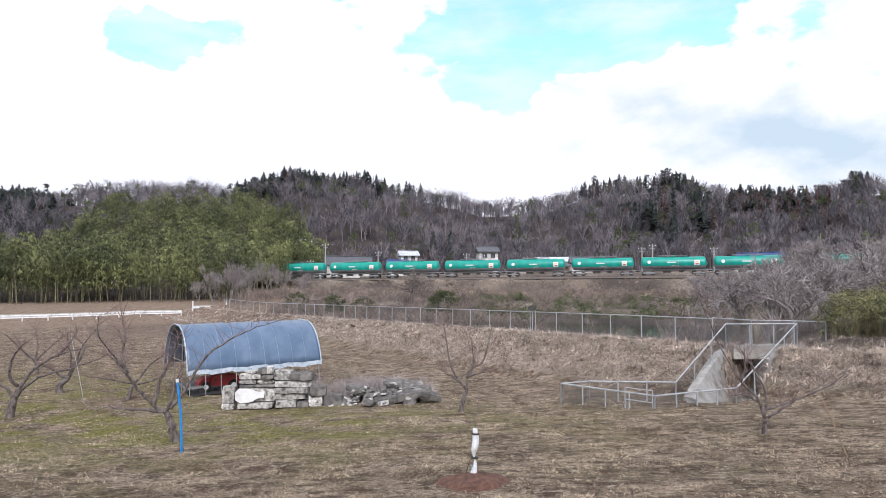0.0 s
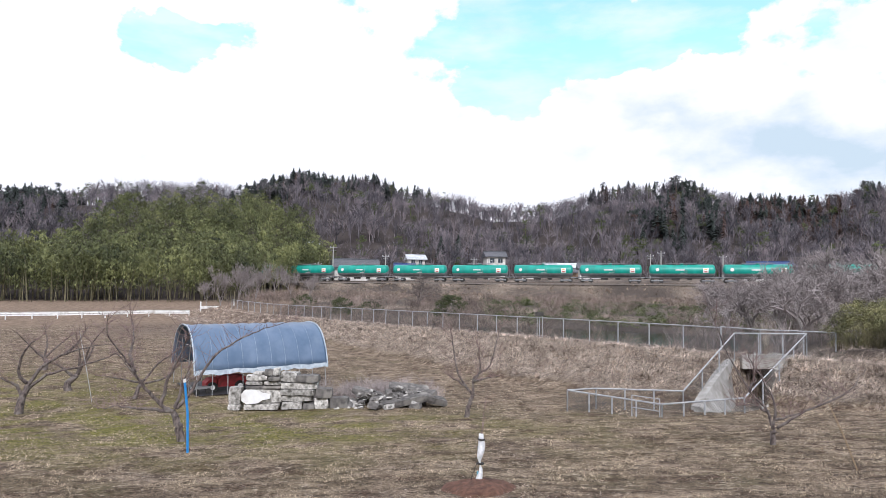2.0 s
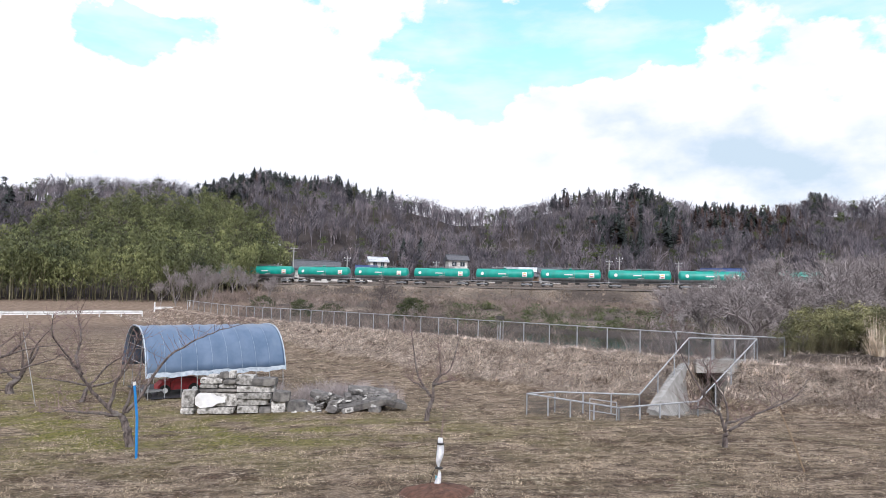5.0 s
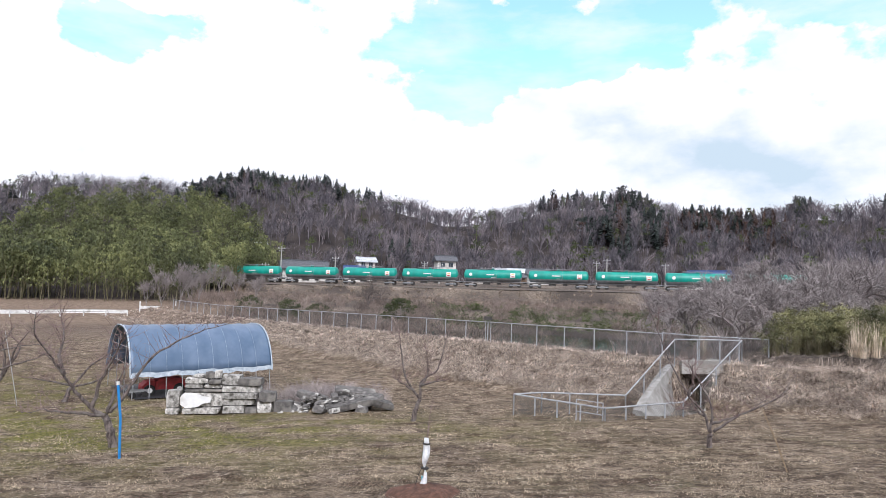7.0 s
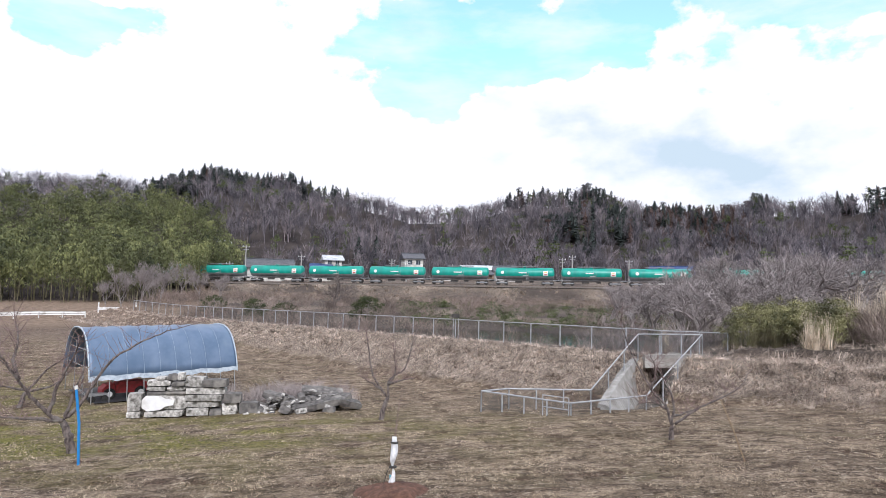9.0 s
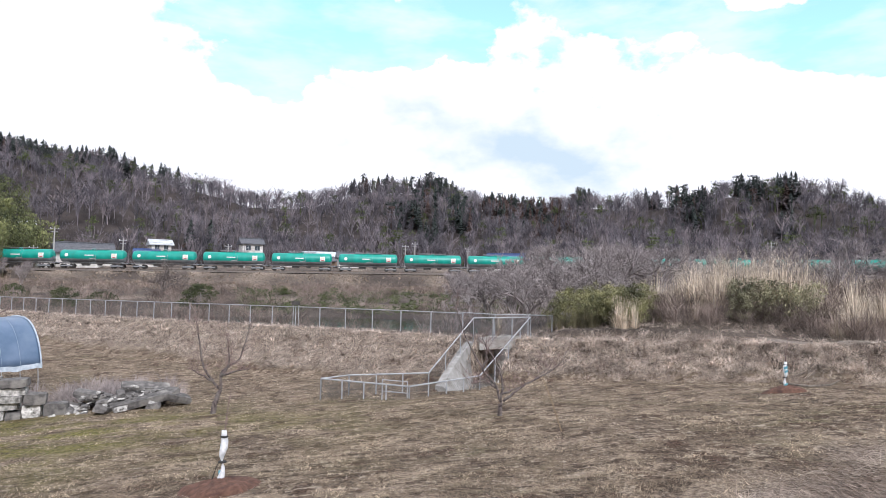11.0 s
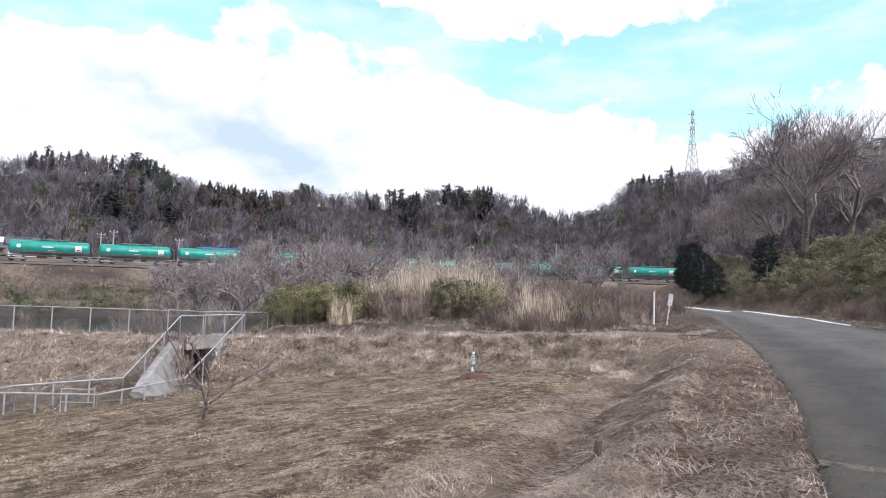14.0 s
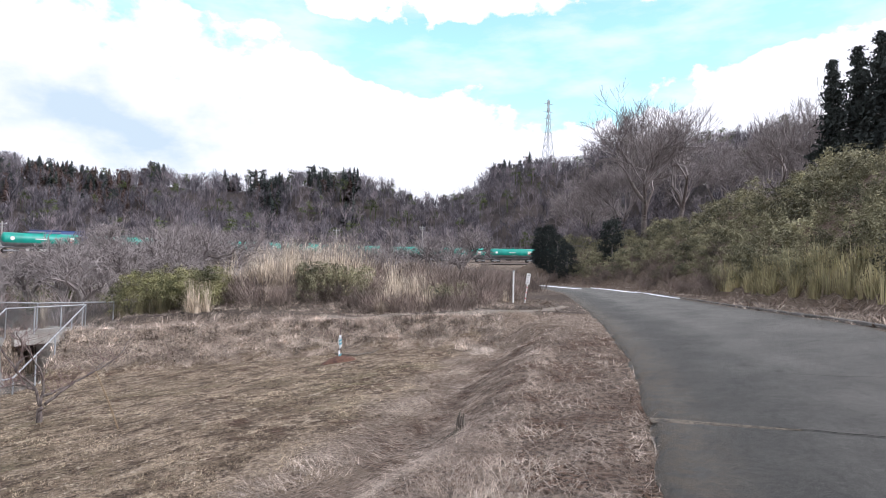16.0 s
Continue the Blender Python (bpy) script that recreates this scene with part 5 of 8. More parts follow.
    for x, y, l, a in ((-1.55, 21.7, 1.7, 4), (-3.0, 22.5, 1.1, -12), (-1.9, 22.3, 1.3, 24), (-1.0, 22.5, 1.2, -30), (-1.5, 22.8, 1.5, 10), (-0.6, 22.2, 1.1, 35)):
        b = thing("stone_post", "long dark squared stone lying on the heap", "stone", pose(x, y, ground_z(x, y) + 0.12 + 0.5 * max(0.0, y - 22.1), r.uniform(-10, 25), r.uniform(-18, 18), a), "rubble heap")
        part("block", rough_block(l, 0.42, 0.24, r, 0.03), "dark_stone", b)


build_rubble()

# ---- orchard things ----


def build_wrapped_sapling(x, y, h, r, lean):
    root = thing("wrapped_sapling", "young tree wrapped in white film with blue print", "sapling", pose(x, y, ground_z(x, y), 0, lean, r.uniform(0, 360)))
    prof = []
    for i in range(17):
        u = i / 16
        prof.append((0.041 + 0.015 * math.sin(u * 9 + 1) * (1 - u * 0.3) - 0.016 * (abs(u - 0.47) < 0.05) + r.uniform(-0.004, 0.004), u * h))
    w = MB().lathe(prof, 10)
    w.v = [(p[0] + 0.012 * math.sin(p[2] * 17), p[1] + 0.01 * math.cos(p[2] * 23), p[2]) for p in w.v]
    part("film_wrap", w, "wrap", root, smooth=True)
    for z in (0.47, 0.9):
        part("tie", MB().lathe([(0.05, -0.012), (0.06, 0), (0.05, 0.012)], 10, Matrix.Translation((0, 0.0, z * h))), "black_rubber", root)
    for z, k in ((0.66, 0), (0.78, 1), (0.22, 1)):
        p = MB()
        for i in range(5):
            a = -2.6 + 0.32 * i
            for dz in (-0.03, 0.03):
                p.v.append((0.072 * math.cos(a) + 0.012 * math.sin(z * h * 17), 0.072 * math.sin(a), z * h + dz + 0.012 * i))
        p.f = [(2 * i, 2 * i + 2, 2 * i + 3, 2 * i + 1) for i in range(4)]
        part("print", p, "wrap_band", root, "blue printed mark")
    part("cord", MB().tube([(0.05, 0, 0.47 * h), (0.09, 0.02, 0.4 * h), (0.14, 0.03, 0.2 * h)], 0.005, 5), "black_rubber", root)
    for k in range(4):
        a = r.uniform(0, 6.28)
        e = r.uniform(0.3, 0.75)
        part("shoot", MB().tube([(0, 0, h * 0.97), (0.03 * math.cos(a), 0.03 * math.sin(a), h + e * 0.5), (0.09 * math.cos(a), 0.09 * math.sin(a), h + e)], [0.006, 0.004, 0.002], 5), "twig", root)
    mound = MB()
    n, k = 24, 7
    for i in range(k):
        q = i / (k - 1)
        for j in range(n):
            a = 6.283 * j / n
            rad = 0.52 * q * (1 + 0.12 * math.sin(3 * a) + 0.06 * r.uniform(-1, 1))
            px, py = x + rad * math.cos(a) * 1.1, y + rad * math.sin(a)
            mound.v.append((px, py, ground_z(px, py) + 0.16 * (1 - q ** 2) - 0.02 * (i == k - 1) + 0.012 * r.uniform(-1, 1)))
    for i in range(k - 1):
        for j in range(n):
            mound.f.append((i * n + j, i * n + (j + 1) % n, (i + 1) * n + (j + 1) % n, (i + 1) * n + j)[::-1])
    tagged(part("soil_mound", mound, "red_soil", None, smooth=True), "low mound of freshly dug reddish soil round a sapling", "soil mound")


build_wrapped_sapling(0.45, 9.03, 0.80, np.random.RandomState(3), -2)
build_wrapped_sapling(14.58, 11.77, 0.78, np.random.RandomState(4), 1)


def build_poles_and_canes():
    b = on_ground(-5.42, 12.85)
    root = thing("blue_pole", "bright blue plastic pipe leaning upright in the turf", "pole", Matrix.Translation(b))
    part("pipe", MB().tube([(0, 0, -0.2), (-0.04, 0, 0.8), (-0.13, 0, 1.47)], 0.026, 10), "blue_pipe", root)
    part("cap", MB().tube([(-0.125, 0, 1.45), (-0.135, 0, 1.52)], 0.034, 10), "white_paint", root)
    for (x, y), tip in (((6.65, 10.11), (-0.42, 0.1, 1.05)), ((-13.29, 22.87), (-0.75, 0.2, 2.6)), ((-10.9, 26.5), (0.22, 0, 1.6))):
        c = thing("bamboo_cane", "thin weathered cane leaning in the orchard turf", "cane", Matrix.Translation(on_ground(x, y)), "canes")
        part("cane", MB().tube([(0, 0, -0.1), tuple(0.5 * v for v in tip), tip], [0.012, 0.011, 0.008], 6), "bamboo_stake" if x > 0 else "steel_pipe", c)
    r = np.random.RandomState(12)
    s = on_ground(7.2, 3.62, 0.05)
    root = thing("rotten_stump", "grey rotten stump with splintered top on the bank", "stump", Matrix.Translation(s))
    for k in range(9):
        a = k * 0.7
        h = r.uniform(0.12, 0.32)
        part("splinter", MB().tube([(0.05 * math.cos(a), 0.05 * math.sin(a), -0.05), (0.055 * math.cos(a), 0.05 * math.sin(a), h * 0.6), (0.045 * math.cos(a) + r.normal() * 0.012, 0.04 * math.sin(a), h)], [0.025, 0.018, 0.006], 6), "wood_grey", root)
    for k in range(7):
        a = r.uniform(0, 6.28)
        mb = MB()
        mb.tube([(0.04 * math.cos(a), 0.04 * math.sin(a), 0.05), (0.17 * math.cos(a), 0.15 * math.sin(a), -0.02), (0.3 * math.cos(a), 0.26 * math.sin(a), -0.12)], [0.025, 0.018, 0.008], 5)
        part("root", mb, "wood_grey", root)
    fallen = thing("fallen_branch", "dead branch lying at the foot of the bank", "branch", Matrix.Translation(on_ground(15.6, 11.9)))
    part("stick", MB().tube([(-0.7, 0.3, 0.14), (0, 0, 0.06), (0.6, -0.2, 0.1), (1.0, -0.2, 0.22)], [0.03, 0.035, 0.025, 0.01], 6), "wood_grey", fallen)


build_poles_and_canes()

# ---- roadside ----


# where the cracks begin and end
CRACKS = [(7.06, 1.2, 7.0, -3.2), (10.54, -0.1, 10.3, -3.6)]


def build_roadside():
    x0, y0 = 28.2, 12.02
    z0 = ground_z(x0, y0)
    p = thing("marker_post", "slim white marker post beside the lane", "post", pose(x0, y0, z0, 0, 0, 30))
    part("shaft", MB().tube([(0, 0, -0.2), (0, 0, 1.55)], 0.045, 10), "white_paint", p)
    part("cap", MB().tube([(0, 0, 1.55), (0, 0, 1.6)], 0.05, 10), "galvanised", p)
    s = thing("small_sign", "narrow white sign on a leaning red and white post", "sign", pose(x0 + 0.5, y0 - 0.42, ground_z(x0 + 0.5, y0 - 0.42), 0, 7, -67))
    part("shaft", MB().tube([(0, 0, -0.2), (0, 0, 1.4)], 0.03, 8), "white_paint", s)
    part("panel", MB().box(0, -0.04, 1.2, 0.2, 0.02, 0.56, None, 0.008), "white_paint", s)
    for k in range(4):
        part("line", MB().box(0, -0.053, 1.38 - 0.12 * k, 0.1, 0.004, 0.018), "tank_grey", s)
    for k in range(3):
        part("red_band", MB().lathe([(0.0315, 0), (0.0315, 0.05)], 8, Matrix.Translation((0, 0, 0.2 + 0.28 * k))), "sign_red", s)
    # kerb stones along the far edge
    kerb = tagged(new("kerb"), "low dark concrete kerb along the lane", "kerb", kind="structure")
    me = MB().box(0, 0, 0, 0.99, 0.16, 0.2, None, 0.02).mesh("kerb_stone")
    me.materials.append(M["dark_stone"])
    for i in range(66):
        x = -12 + i
        e0, e1 = float(table(ROAD_EDGE, x)), float(table(ROAD_EDGE, x + 1))
        c = new("kerb_stone", me)
        c.parent = kerb
        c.matrix_basis = pose(x + 0.5 + 6.2 * 0.26, (e0 + e1) / 2 - 6.2, float(table(ROAD_TILT, x)) * 6.1 - 0.02, 0, 0, math.degrees(math.atan2(e1 - e0, 1)))
    # snow left in the shade along that edge
    r = np.random.RandomState(9)
    for k, (xa, xb, w) in enumerate(((36, 47.5, 0.26), (46, 56, 0.6), (53, 62, 0.6))):
        mb, n = MB(), 40
        for i in range(n + 1):
            x = xa + (xb - xa) * i / n
            e = float(table(ROAD_EDGE, x))
            ww = w * math.sin(math.pi * i / n) ** 0.4 * (1 + 0.3 * r.uniform(-1, 1))
            off = 6.0 - (0.0 if k < 1 else 2.2 * (k - 1) + 0.3)
            for c, hgt in ((off, -0.02), (off - ww * 0.3, 0.05), (off - ww * 0.7, 0.05), (off - ww, -0.02)):
                mb.v.append((x + c * 0.26, e - c, float(table(ROAD_TILT, x)) * c * 0.965 + 0.012 + hgt))
        for i in range(n):
            for c in range(3):
                mb.f.append((i * 4 + c, (i + 1) * 4 + c, (i + 1) * 4 + c + 1, i * 4 + c + 1))
        tagged(part("snow_strip", mb, "snow", None, smooth=True), "thin strip of old snow along the lane", "snow")
    # cracks across the lane, and dirt washed along the first one at the verge
    road = bpy.data.objects["road"]

    def crack(x0, y0, x1, y1, width, seed):
        rr, mb, n = np.random.RandomState(seed), MB(), 60
        for j in range(n + 1):
            u = j / n
            x, y = x0 + (x1 - x0) * u + 0.02 * math.sin(u * 21 + seed) + 0.012 * rr.normal(), y0 + (y1 - y0) * u + 0.012 * rr.normal()
            over = (float(table(ROAD_EDGE, x)) - y) * 0.965
            z = float(table(ROAD_TILT, x)) * over + 0.016
            w = width * rr.uniform(0.4, 1.3) * min(1.0, 12 * (1 - u) + 0.1)
            mb.v += [(x - w, y, z), (x + w, y, z)]
        mb.f = [(2 * j, 2 * j + 1, 2 * j + 3, 2 * j + 2) for j in range(n)]
        part("road_crack", mb, "tar", road)
    crack(*CRACKS[0], 0.011, 1)
    crack(*CRACKS[1], 0.010, 2)
    x0, y0, x1, y1 = CRACKS[0]
    rr, mb = np.random.RandomState(5), MB()
    for j in range(25):
        u = j / 24 * 0.32
        x, y = x0 + (x1 - x0) * u, y0 + (y1 - y0) * u
        z = float(table(ROAD_TILT, x)) * (float(table(ROAD_EDGE, x)) - y) * 0.965
        w = 0.12 * (1 - j / 24) ** 0.8 * rr.uniform(0.5, 1.2) + 0.004
        mb.v += [(x - w * 1.2, y, z + 0.008), (x - w * 0.5, y, z + 0.020), (x + w * 0.3, y, z + 0.020), (x + w * 0.7, y, z + 0.008)]
    mb.f = [(4 * j + c, 4 * j + c + 1, 4 * j + c + 5, 4 * j + c + 4) for j in range(24) for c in range(3)]
    part("dirt_streak", mb, "road_dirt", road, smooth=True)
    # trodden path over the dam, running to the lane
    mb = MB()
    pts = [Vector(c) for c in CREST[5:]] + [Vector((23.6, 8.7, 0.0)), Vector((25.6, 8.85, 0.0)), Vector((27.6, 9.1, 0.0))]
    run = []
    for a, b in zip(pts[:-1], pts[1:]):
        run += [a.lerp(b, k / 12) for k in range(12)]
    for i, p in enumerate(run):
        d = (run[min(i + 1, len(run) - 1)] - run[max(i - 1, 0)]).normalized()
        o = Vector((-d.y, d.x, 0)) * (0.62 + 0.12 * math.sin(i * 0.9) - 0.3 * smooth01(36, 60, i))
        for c in (-1, -0.5, 0, 0.5, 1):
            q = p + o * c
            mb.v.append((q.x, q.y, ground_z(q.x, q.y) + (0.012 if abs(c) < 1 else -0.05)))
    for i in range(len(run) - 1):
        for c in range(4):
            mb.f.append((i * 5 + c, (i + 1) * 5 + c, (i + 1) * 5 + c + 1, i * 5 + c + 1)[::-1])
    tagged(part("footpath", mb, "path", None, smooth=True), "pale trodden earth path along the dam", "path", kind="structure")
    # white guard rail by the far field
    root = thing("guard_rail", "white steel guard rail along the far field road", "guard rail")
    a, b = Vector((-62, 52.5, 0)), Vector((-33.2, 77.5, 0))
    n = 16
    for i in range(n + 1):
        p = a.lerp(b, i / n)
        z = ground_z(p.x, p.y)
        part("post", MB().tube([(p.x, p.y, z - 0.2), (p.x, p.y, z + 0.78)], 0.06, 8), "white_paint", root)
    for i in range(n):
        p, q = a.lerp(b, i / n), a.lerp(b, (i + 1) / n)
        zp, zq = ground_z(p.x, p.y) + 0.58, ground_z(q.x, q.y) + 0.58
        mb = MB()
        prof = ((0, -0.22), (-0.06, -0.12), (0, 0), (-0.06, 0.12), (0, 0.22))
        d = (q - p).normalized()
        o = Vector((d.y, -d.x, 0))
        for pp, z in ((p, zp), (q, zq)):
            mb.v += [tuple(pp - o * (c - 0.08) * -1 + Vector((0, 0, z + h))) for c, h in prof]
        mb.f = [(k, k + 5, k + 6, k + 1) for k in range(4)]
        part("beam", mb, "white_paint", root)
    end = thing("guard_rail", "short white guard rail beside the fence end", "guard rail")
    p, q = Vector((-32.2, 78.6, 0)), Vector((-28.6, 80.6, 0))
    for k in (p, q):
        z = ground_z(k.x, k.y)
        part("post", MB().tube([(k.x, k.y, z - 0.2), (k.x, k.y, z + (1.25 if k is p else 0.7))], 0.09, 8), "white_paint", end)
    z = ground_z(p.x, p.y)
    part("beam", MB().box(0, 0, 0, 4.3, 0.08, 0.34, Matrix.Translation(((p.x + q.x) / 2, (p.y + q.y) / 2, z + 0.5)) @ Matrix.Rotation(math.atan2(2, 3.6), 4, "Z"), 0.02), "white_paint", end)


build_roadside()

# ---- railway ----


def track_at(run):
    for a, b in zip(TRACK[:-1], TRACK[1:]):
        n = math.hypot(b[0] - a[0], b[1] - a[1])
        if run <= n or b is TRACK[-1]:
            u = run / n
            return Vector((a[0] + (b[0] - a[0]) * u, a[1] + (b[1] - a[1]) * u, 0)), math.atan2(b[1] - a[1], b[0] - a[0])
        run -= n


def build_track():
    runs = np.arange(96, 395, 4.0)
    bed, rails = MB(), (MB(), MB())
    for k, s in enumerate(runs):
        p, h = track_at(s)
        o = Vector((-math.sin(h), math.cos(h), 0))
        z = rail_z(s)
        for c, hh in ((-2.4, -0.5), (-1.6, -0.17), (1.6, -0.17), (2.4, -0.5)):
            q = p + o * c
            bed.v.append((q.x, q.y, z + hh))
        for mb, c in zip(rails, (-0.535, 0.535)):
            for cc, hh in ((-0.035, -0.15), (-0.035, 0), (0.035, 0), (0.035, -0.15)):
                q = p + o * (c + cc)
                mb.v.append((q.x, q.y, z + hh))
        if k:
            for c in range(3):
                bed.f.append(((k - 1) * 4 + c, k * 4 + c, k * 4 + c + 1, (k - 1) * 4 + c + 1)[::-1])
                for mb in rails:
                    mb.f.append(((k - 1) * 4 + c, k * 4 + c, k * 4 + c + 1, (k - 1) * 4 + c + 1)[::-1])
    root = tagged(new("railway_track"), "single railway track on a dark ballast bed", "railway", kind="structure")
    part("ballast_bed", bed, "ballast", root)
    for mb in rails:
        part("rail", mb, "rail_steel", root)
    me = MB().box(0, 0, 0, 0.24, 2.0, 0.1).mesh("sleeper")
    me.materials.append(M["frame_grey"])
    for s in np.arange(100, 280, 0.9):
        p, h = track_at(s)
        c = new("sleeper", me)
        c.parent = root
        c.matrix_basis = pose(p.x, p.y, rail_z(s) - 0.15, 0, 0, math.degrees(h))


build_track()


def bogie(root, x):
    mb = MB().box(x, -0.95, 0.46, 2.3, 0.12, 0.26, None, 0.04).box(x, 0.95, 0.46, 2.3, 0.12, 0.26, None, 0.04).box(x, 0, 0.5, 0.5, 1.9, 0.3, None, 0.04)
    b = part("bogie", mb, "tank_grey", root)
    for dx in (-0.85, 0.85):
        w = MB()
        for y in (-0.53, 0.53):
            w.lathe([(0.08, -0.06), (0.43, -0.06), (0.43, 0.05), (0.08, 0.06)], 16, Matrix.Translation((x + dx, y, 0.43)) @ Matrix.Rotation(radians(90), 4, "X"))
        w.tube([(x + dx, -0.6, 0.43), (x + dx, 0.6, 0.43)], 0.07, 8)
        part("wheelset", w, "frame_grey", b)


def arc_shell(x0, x1, r, z, a0, a1, dome, n=16):
    """A stretch of tank shell between two angles, with dished ends."""
    mb = MB()
    prof = [(x0 - dome, 0.02), (x0 - dome * 0.92, 0.45), (x0 - dome * 0.6, 0.8), (x0 - dome * 0.2, 0.97), (x0 + 0.1, 1.0), (x1 - 0.1, 1.0), (x1 + dome * 0.2, 0.97), (x1 + dome * 0.6, 0.8), (x1 + dome * 0.92, 0.45), (x1 + dome, 0.02)]
    for x, q in prof:
        for i in range(n + 1):
            a = a0 + (a1 - a0) * i / n
            mb.v.append((x, math.cos(a) * r * q, z + math.sin(a) * r * q))
    for j in range(len(prof) - 1):
        for i in range(n):
            mb.f.append((j * (n + 1) + i, (j + 1) * (n + 1) + i, (j + 1) * (n + 1) + i + 1, j * (n + 1) + i + 1)[::-1])
    return mb


def build_train():
    car = thing("tank_wagon", "green and grey oil tank wagon standing in a train", "tank wagon", group="tank wagons")
    z, r = 2.42, 1.22
    part("upper_shell", arc_shell(-5.7, 5.7, r, z, radians(-28), radians(208), 0.42, 22), "tank_green", car, "bright green upper half", True)
    part("lower_shell", arc_shell(-5.7, 5.7, r, z, radians(208), radians(332), 0.42, 12), "tank_grey", car, "grey lower half", True)
    part("underframe", MB().box(-5.4, 0, 1.02, 2.6, 1.9, 0.2, None, 0.03).box(5.4, 0, 1.02, 2.6, 1.9, 0.2, None, 0.03).box(0, 0, 1.1, 9, 0.4, 0.16), "tank_grey", car)
    part("side_sill", MB().box(0, -0.92, 0.98, 11.6, 0.1, 0.16, None, 0.02), "frame_grey", car)
    part("side_sill", MB().box(0, 0.92, 0.98, 11.6, 0.1, 0.16, None, 0.02), "frame_grey", car)
    part("brake_tank", MB().box(-1.2, -0.5, 0.7, 1.5, 0.5, 0.4, None, 0.05), "frame_grey", car)
    part("brake_box", MB().box(1.4, -0.55, 0.72, 0.9, 0.4, 0.35, None, 0.05), "frame_grey", car)
    for x in (-4.7, 4.7):
        bogie(car, x)
    part("walkway", MB().box(0, 0, z + r + 0.16, 5.6, 0.9, 0.05).box(0, 0.42, z + r + 0.3, 5.6, 0.04, 0.04).box(0, -0.42, z + r + 0.3, 5.6, 0.04, 0.04), "tank_grey", car)
    part("manhole", MB().lathe([(0.36, -0.1), (0.36, 0.2), (0.3, 0.26), (0.05, 0.28)], 14, Matrix.Translation((0, 0, z + r))), "tank_green", car)
    lad = MB()
    for x in (-0.25, 0.25):
        lad.tube([(x + 0.6, -1.2, 0.95), (x + 0.6, -1.3, 2.5), (x + 0.6, -0.6, z + r + 0.15)], 0.025, 5)
    for k in range(6):
        lad.tube([(0.35, -1.24, 1.1 + 0.27 * k), (0.85, -1.24, 1.1 + 0.27 * k)], 0.018, 5)
    part("ladder", lad, "tank_grey", car)
    # placards on the curved side towards the pond
    def placard(x, w, zc, h, mat, name):
        mb = MB()
        for i in range(5):
            zz = zc - h / 2 + h * i / 4
            y = -math.sqrt(max(0.01, (r + 0.02) ** 2 - (zz - z) ** 2))
            mb.v += [(x - w / 2, y, zz), (x + w / 2, y, zz)]
        mb.f = [(2 * i, 2 * i + 1, 2 * i + 3, 2 * i + 2) for i in range(4)]
        part(name, mb, mat, car)
    placard(4.25, 1.0, 2.45, 0.95, "white_paint", "placard")
    placard(4.25, 0.55, 2.2, 0.18, "sign_red", "red_bar")
    placard(4.25, 0.55, 2.66, 0.14, "yellow", "yellow_bar")
    placard(-0.4, 1.7, 2.55, 0.2, "white_paint", "lettering_bar")
    placard(0.2, 1.1, 1.95, 0.1, "white_paint", "number_bar")
    disc = MB()
    for k in range(16):
        a = 6.283 * k / 16
        zz = 2.6 + 0.34 * math.sin(a)
        disc.v.append((-4.6 + 0.34 * math.cos(a), -math.sqrt((r + 0.02) ** 2 - (zz - z) ** 2), zz))
    disc.f = [tuple(range(16))]
    part("emblem", disc, "white_paint", car, "round pale emblem")
    for x in (-6.65, 6.65):
        part("coupler", MB().box(x, 0, 0.9, 0.5, 0.3, 0.3, None, 0.04), "frame_grey", car)
    part("end_platform", MB().box(-6.35, 0, 1.1, 0.55, 2.3, 0.08).box(-6.35, -1.1, 1.55, 0.5, 0.04, 0.04).box(-6.1, -1.1, 1.3, 0.04, 0.04, 0.5), "tank_grey", car)

    def put(run):
        a, _ = track_at(run - 4.7)
        b, _ = track_at(run + 4.7)
        d = b - a
        c = (a + b) / 2
        return pose(c.x, c.y, rail_z(run), 0, -math.degrees(math.atan2(0.009, 1)), math.degrees(math.atan2(d.y, d.x)))

    first = 115.0 + 6.2
    for j in range(-1, 17):
        if j == -1:
            car.matrix_basis = put(first + 13.57 * j)
        else:
            copy_thing(car, put(first + 13.57 * j))
    # the engine at the head, in two coupled halves
    run = first + 13.57 * 16 + 6.8 + 12.7
    eng = thing("locomotive", "dark red and grey electric locomotive in two halves", "locomotive", put(run))
    for k, sgn in ((-6.3, -1), (6.3, 1)):
        nose = [(k - 6.1, 1.0), (k + 6.1, 1.0), (k + 6.1, 3.6), (k + 5.8, 3.85), (k - 5.8, 3.85), (k - 6.1, 3.6)]
        part("body", MB().prism(nose, 2.8, Matrix.Translation((0, -1.4, 0))), "loco_red", eng)
        part("grey_panel", MB().prism([(k - sgn * 5.6, 1.3), (k + sgn * 2.0, 1.3), (k + sgn * 3.6, 2.9), (k + sgn * 3.0, 3.0), (k - sgn * 5.6, 3.0)][::sgn], 0.02, Matrix.Translation((0, -1.42, 0))), "loco_dark", eng)
        part("cab_window", MB().box(k + sgn * 5.2, -1.41, 2.9, 0.8, 0.03, 0.6), "window_glass", eng)
        part("roof_gear", MB().box(k, 0, 3.98, 8.5, 1.6, 0.25, None, 0.05), "tank_grey", eng)
        for dx in (-3.6, 3.6):
            bogie(eng, k + dx)


build_train()

# ---- village behind the track ----


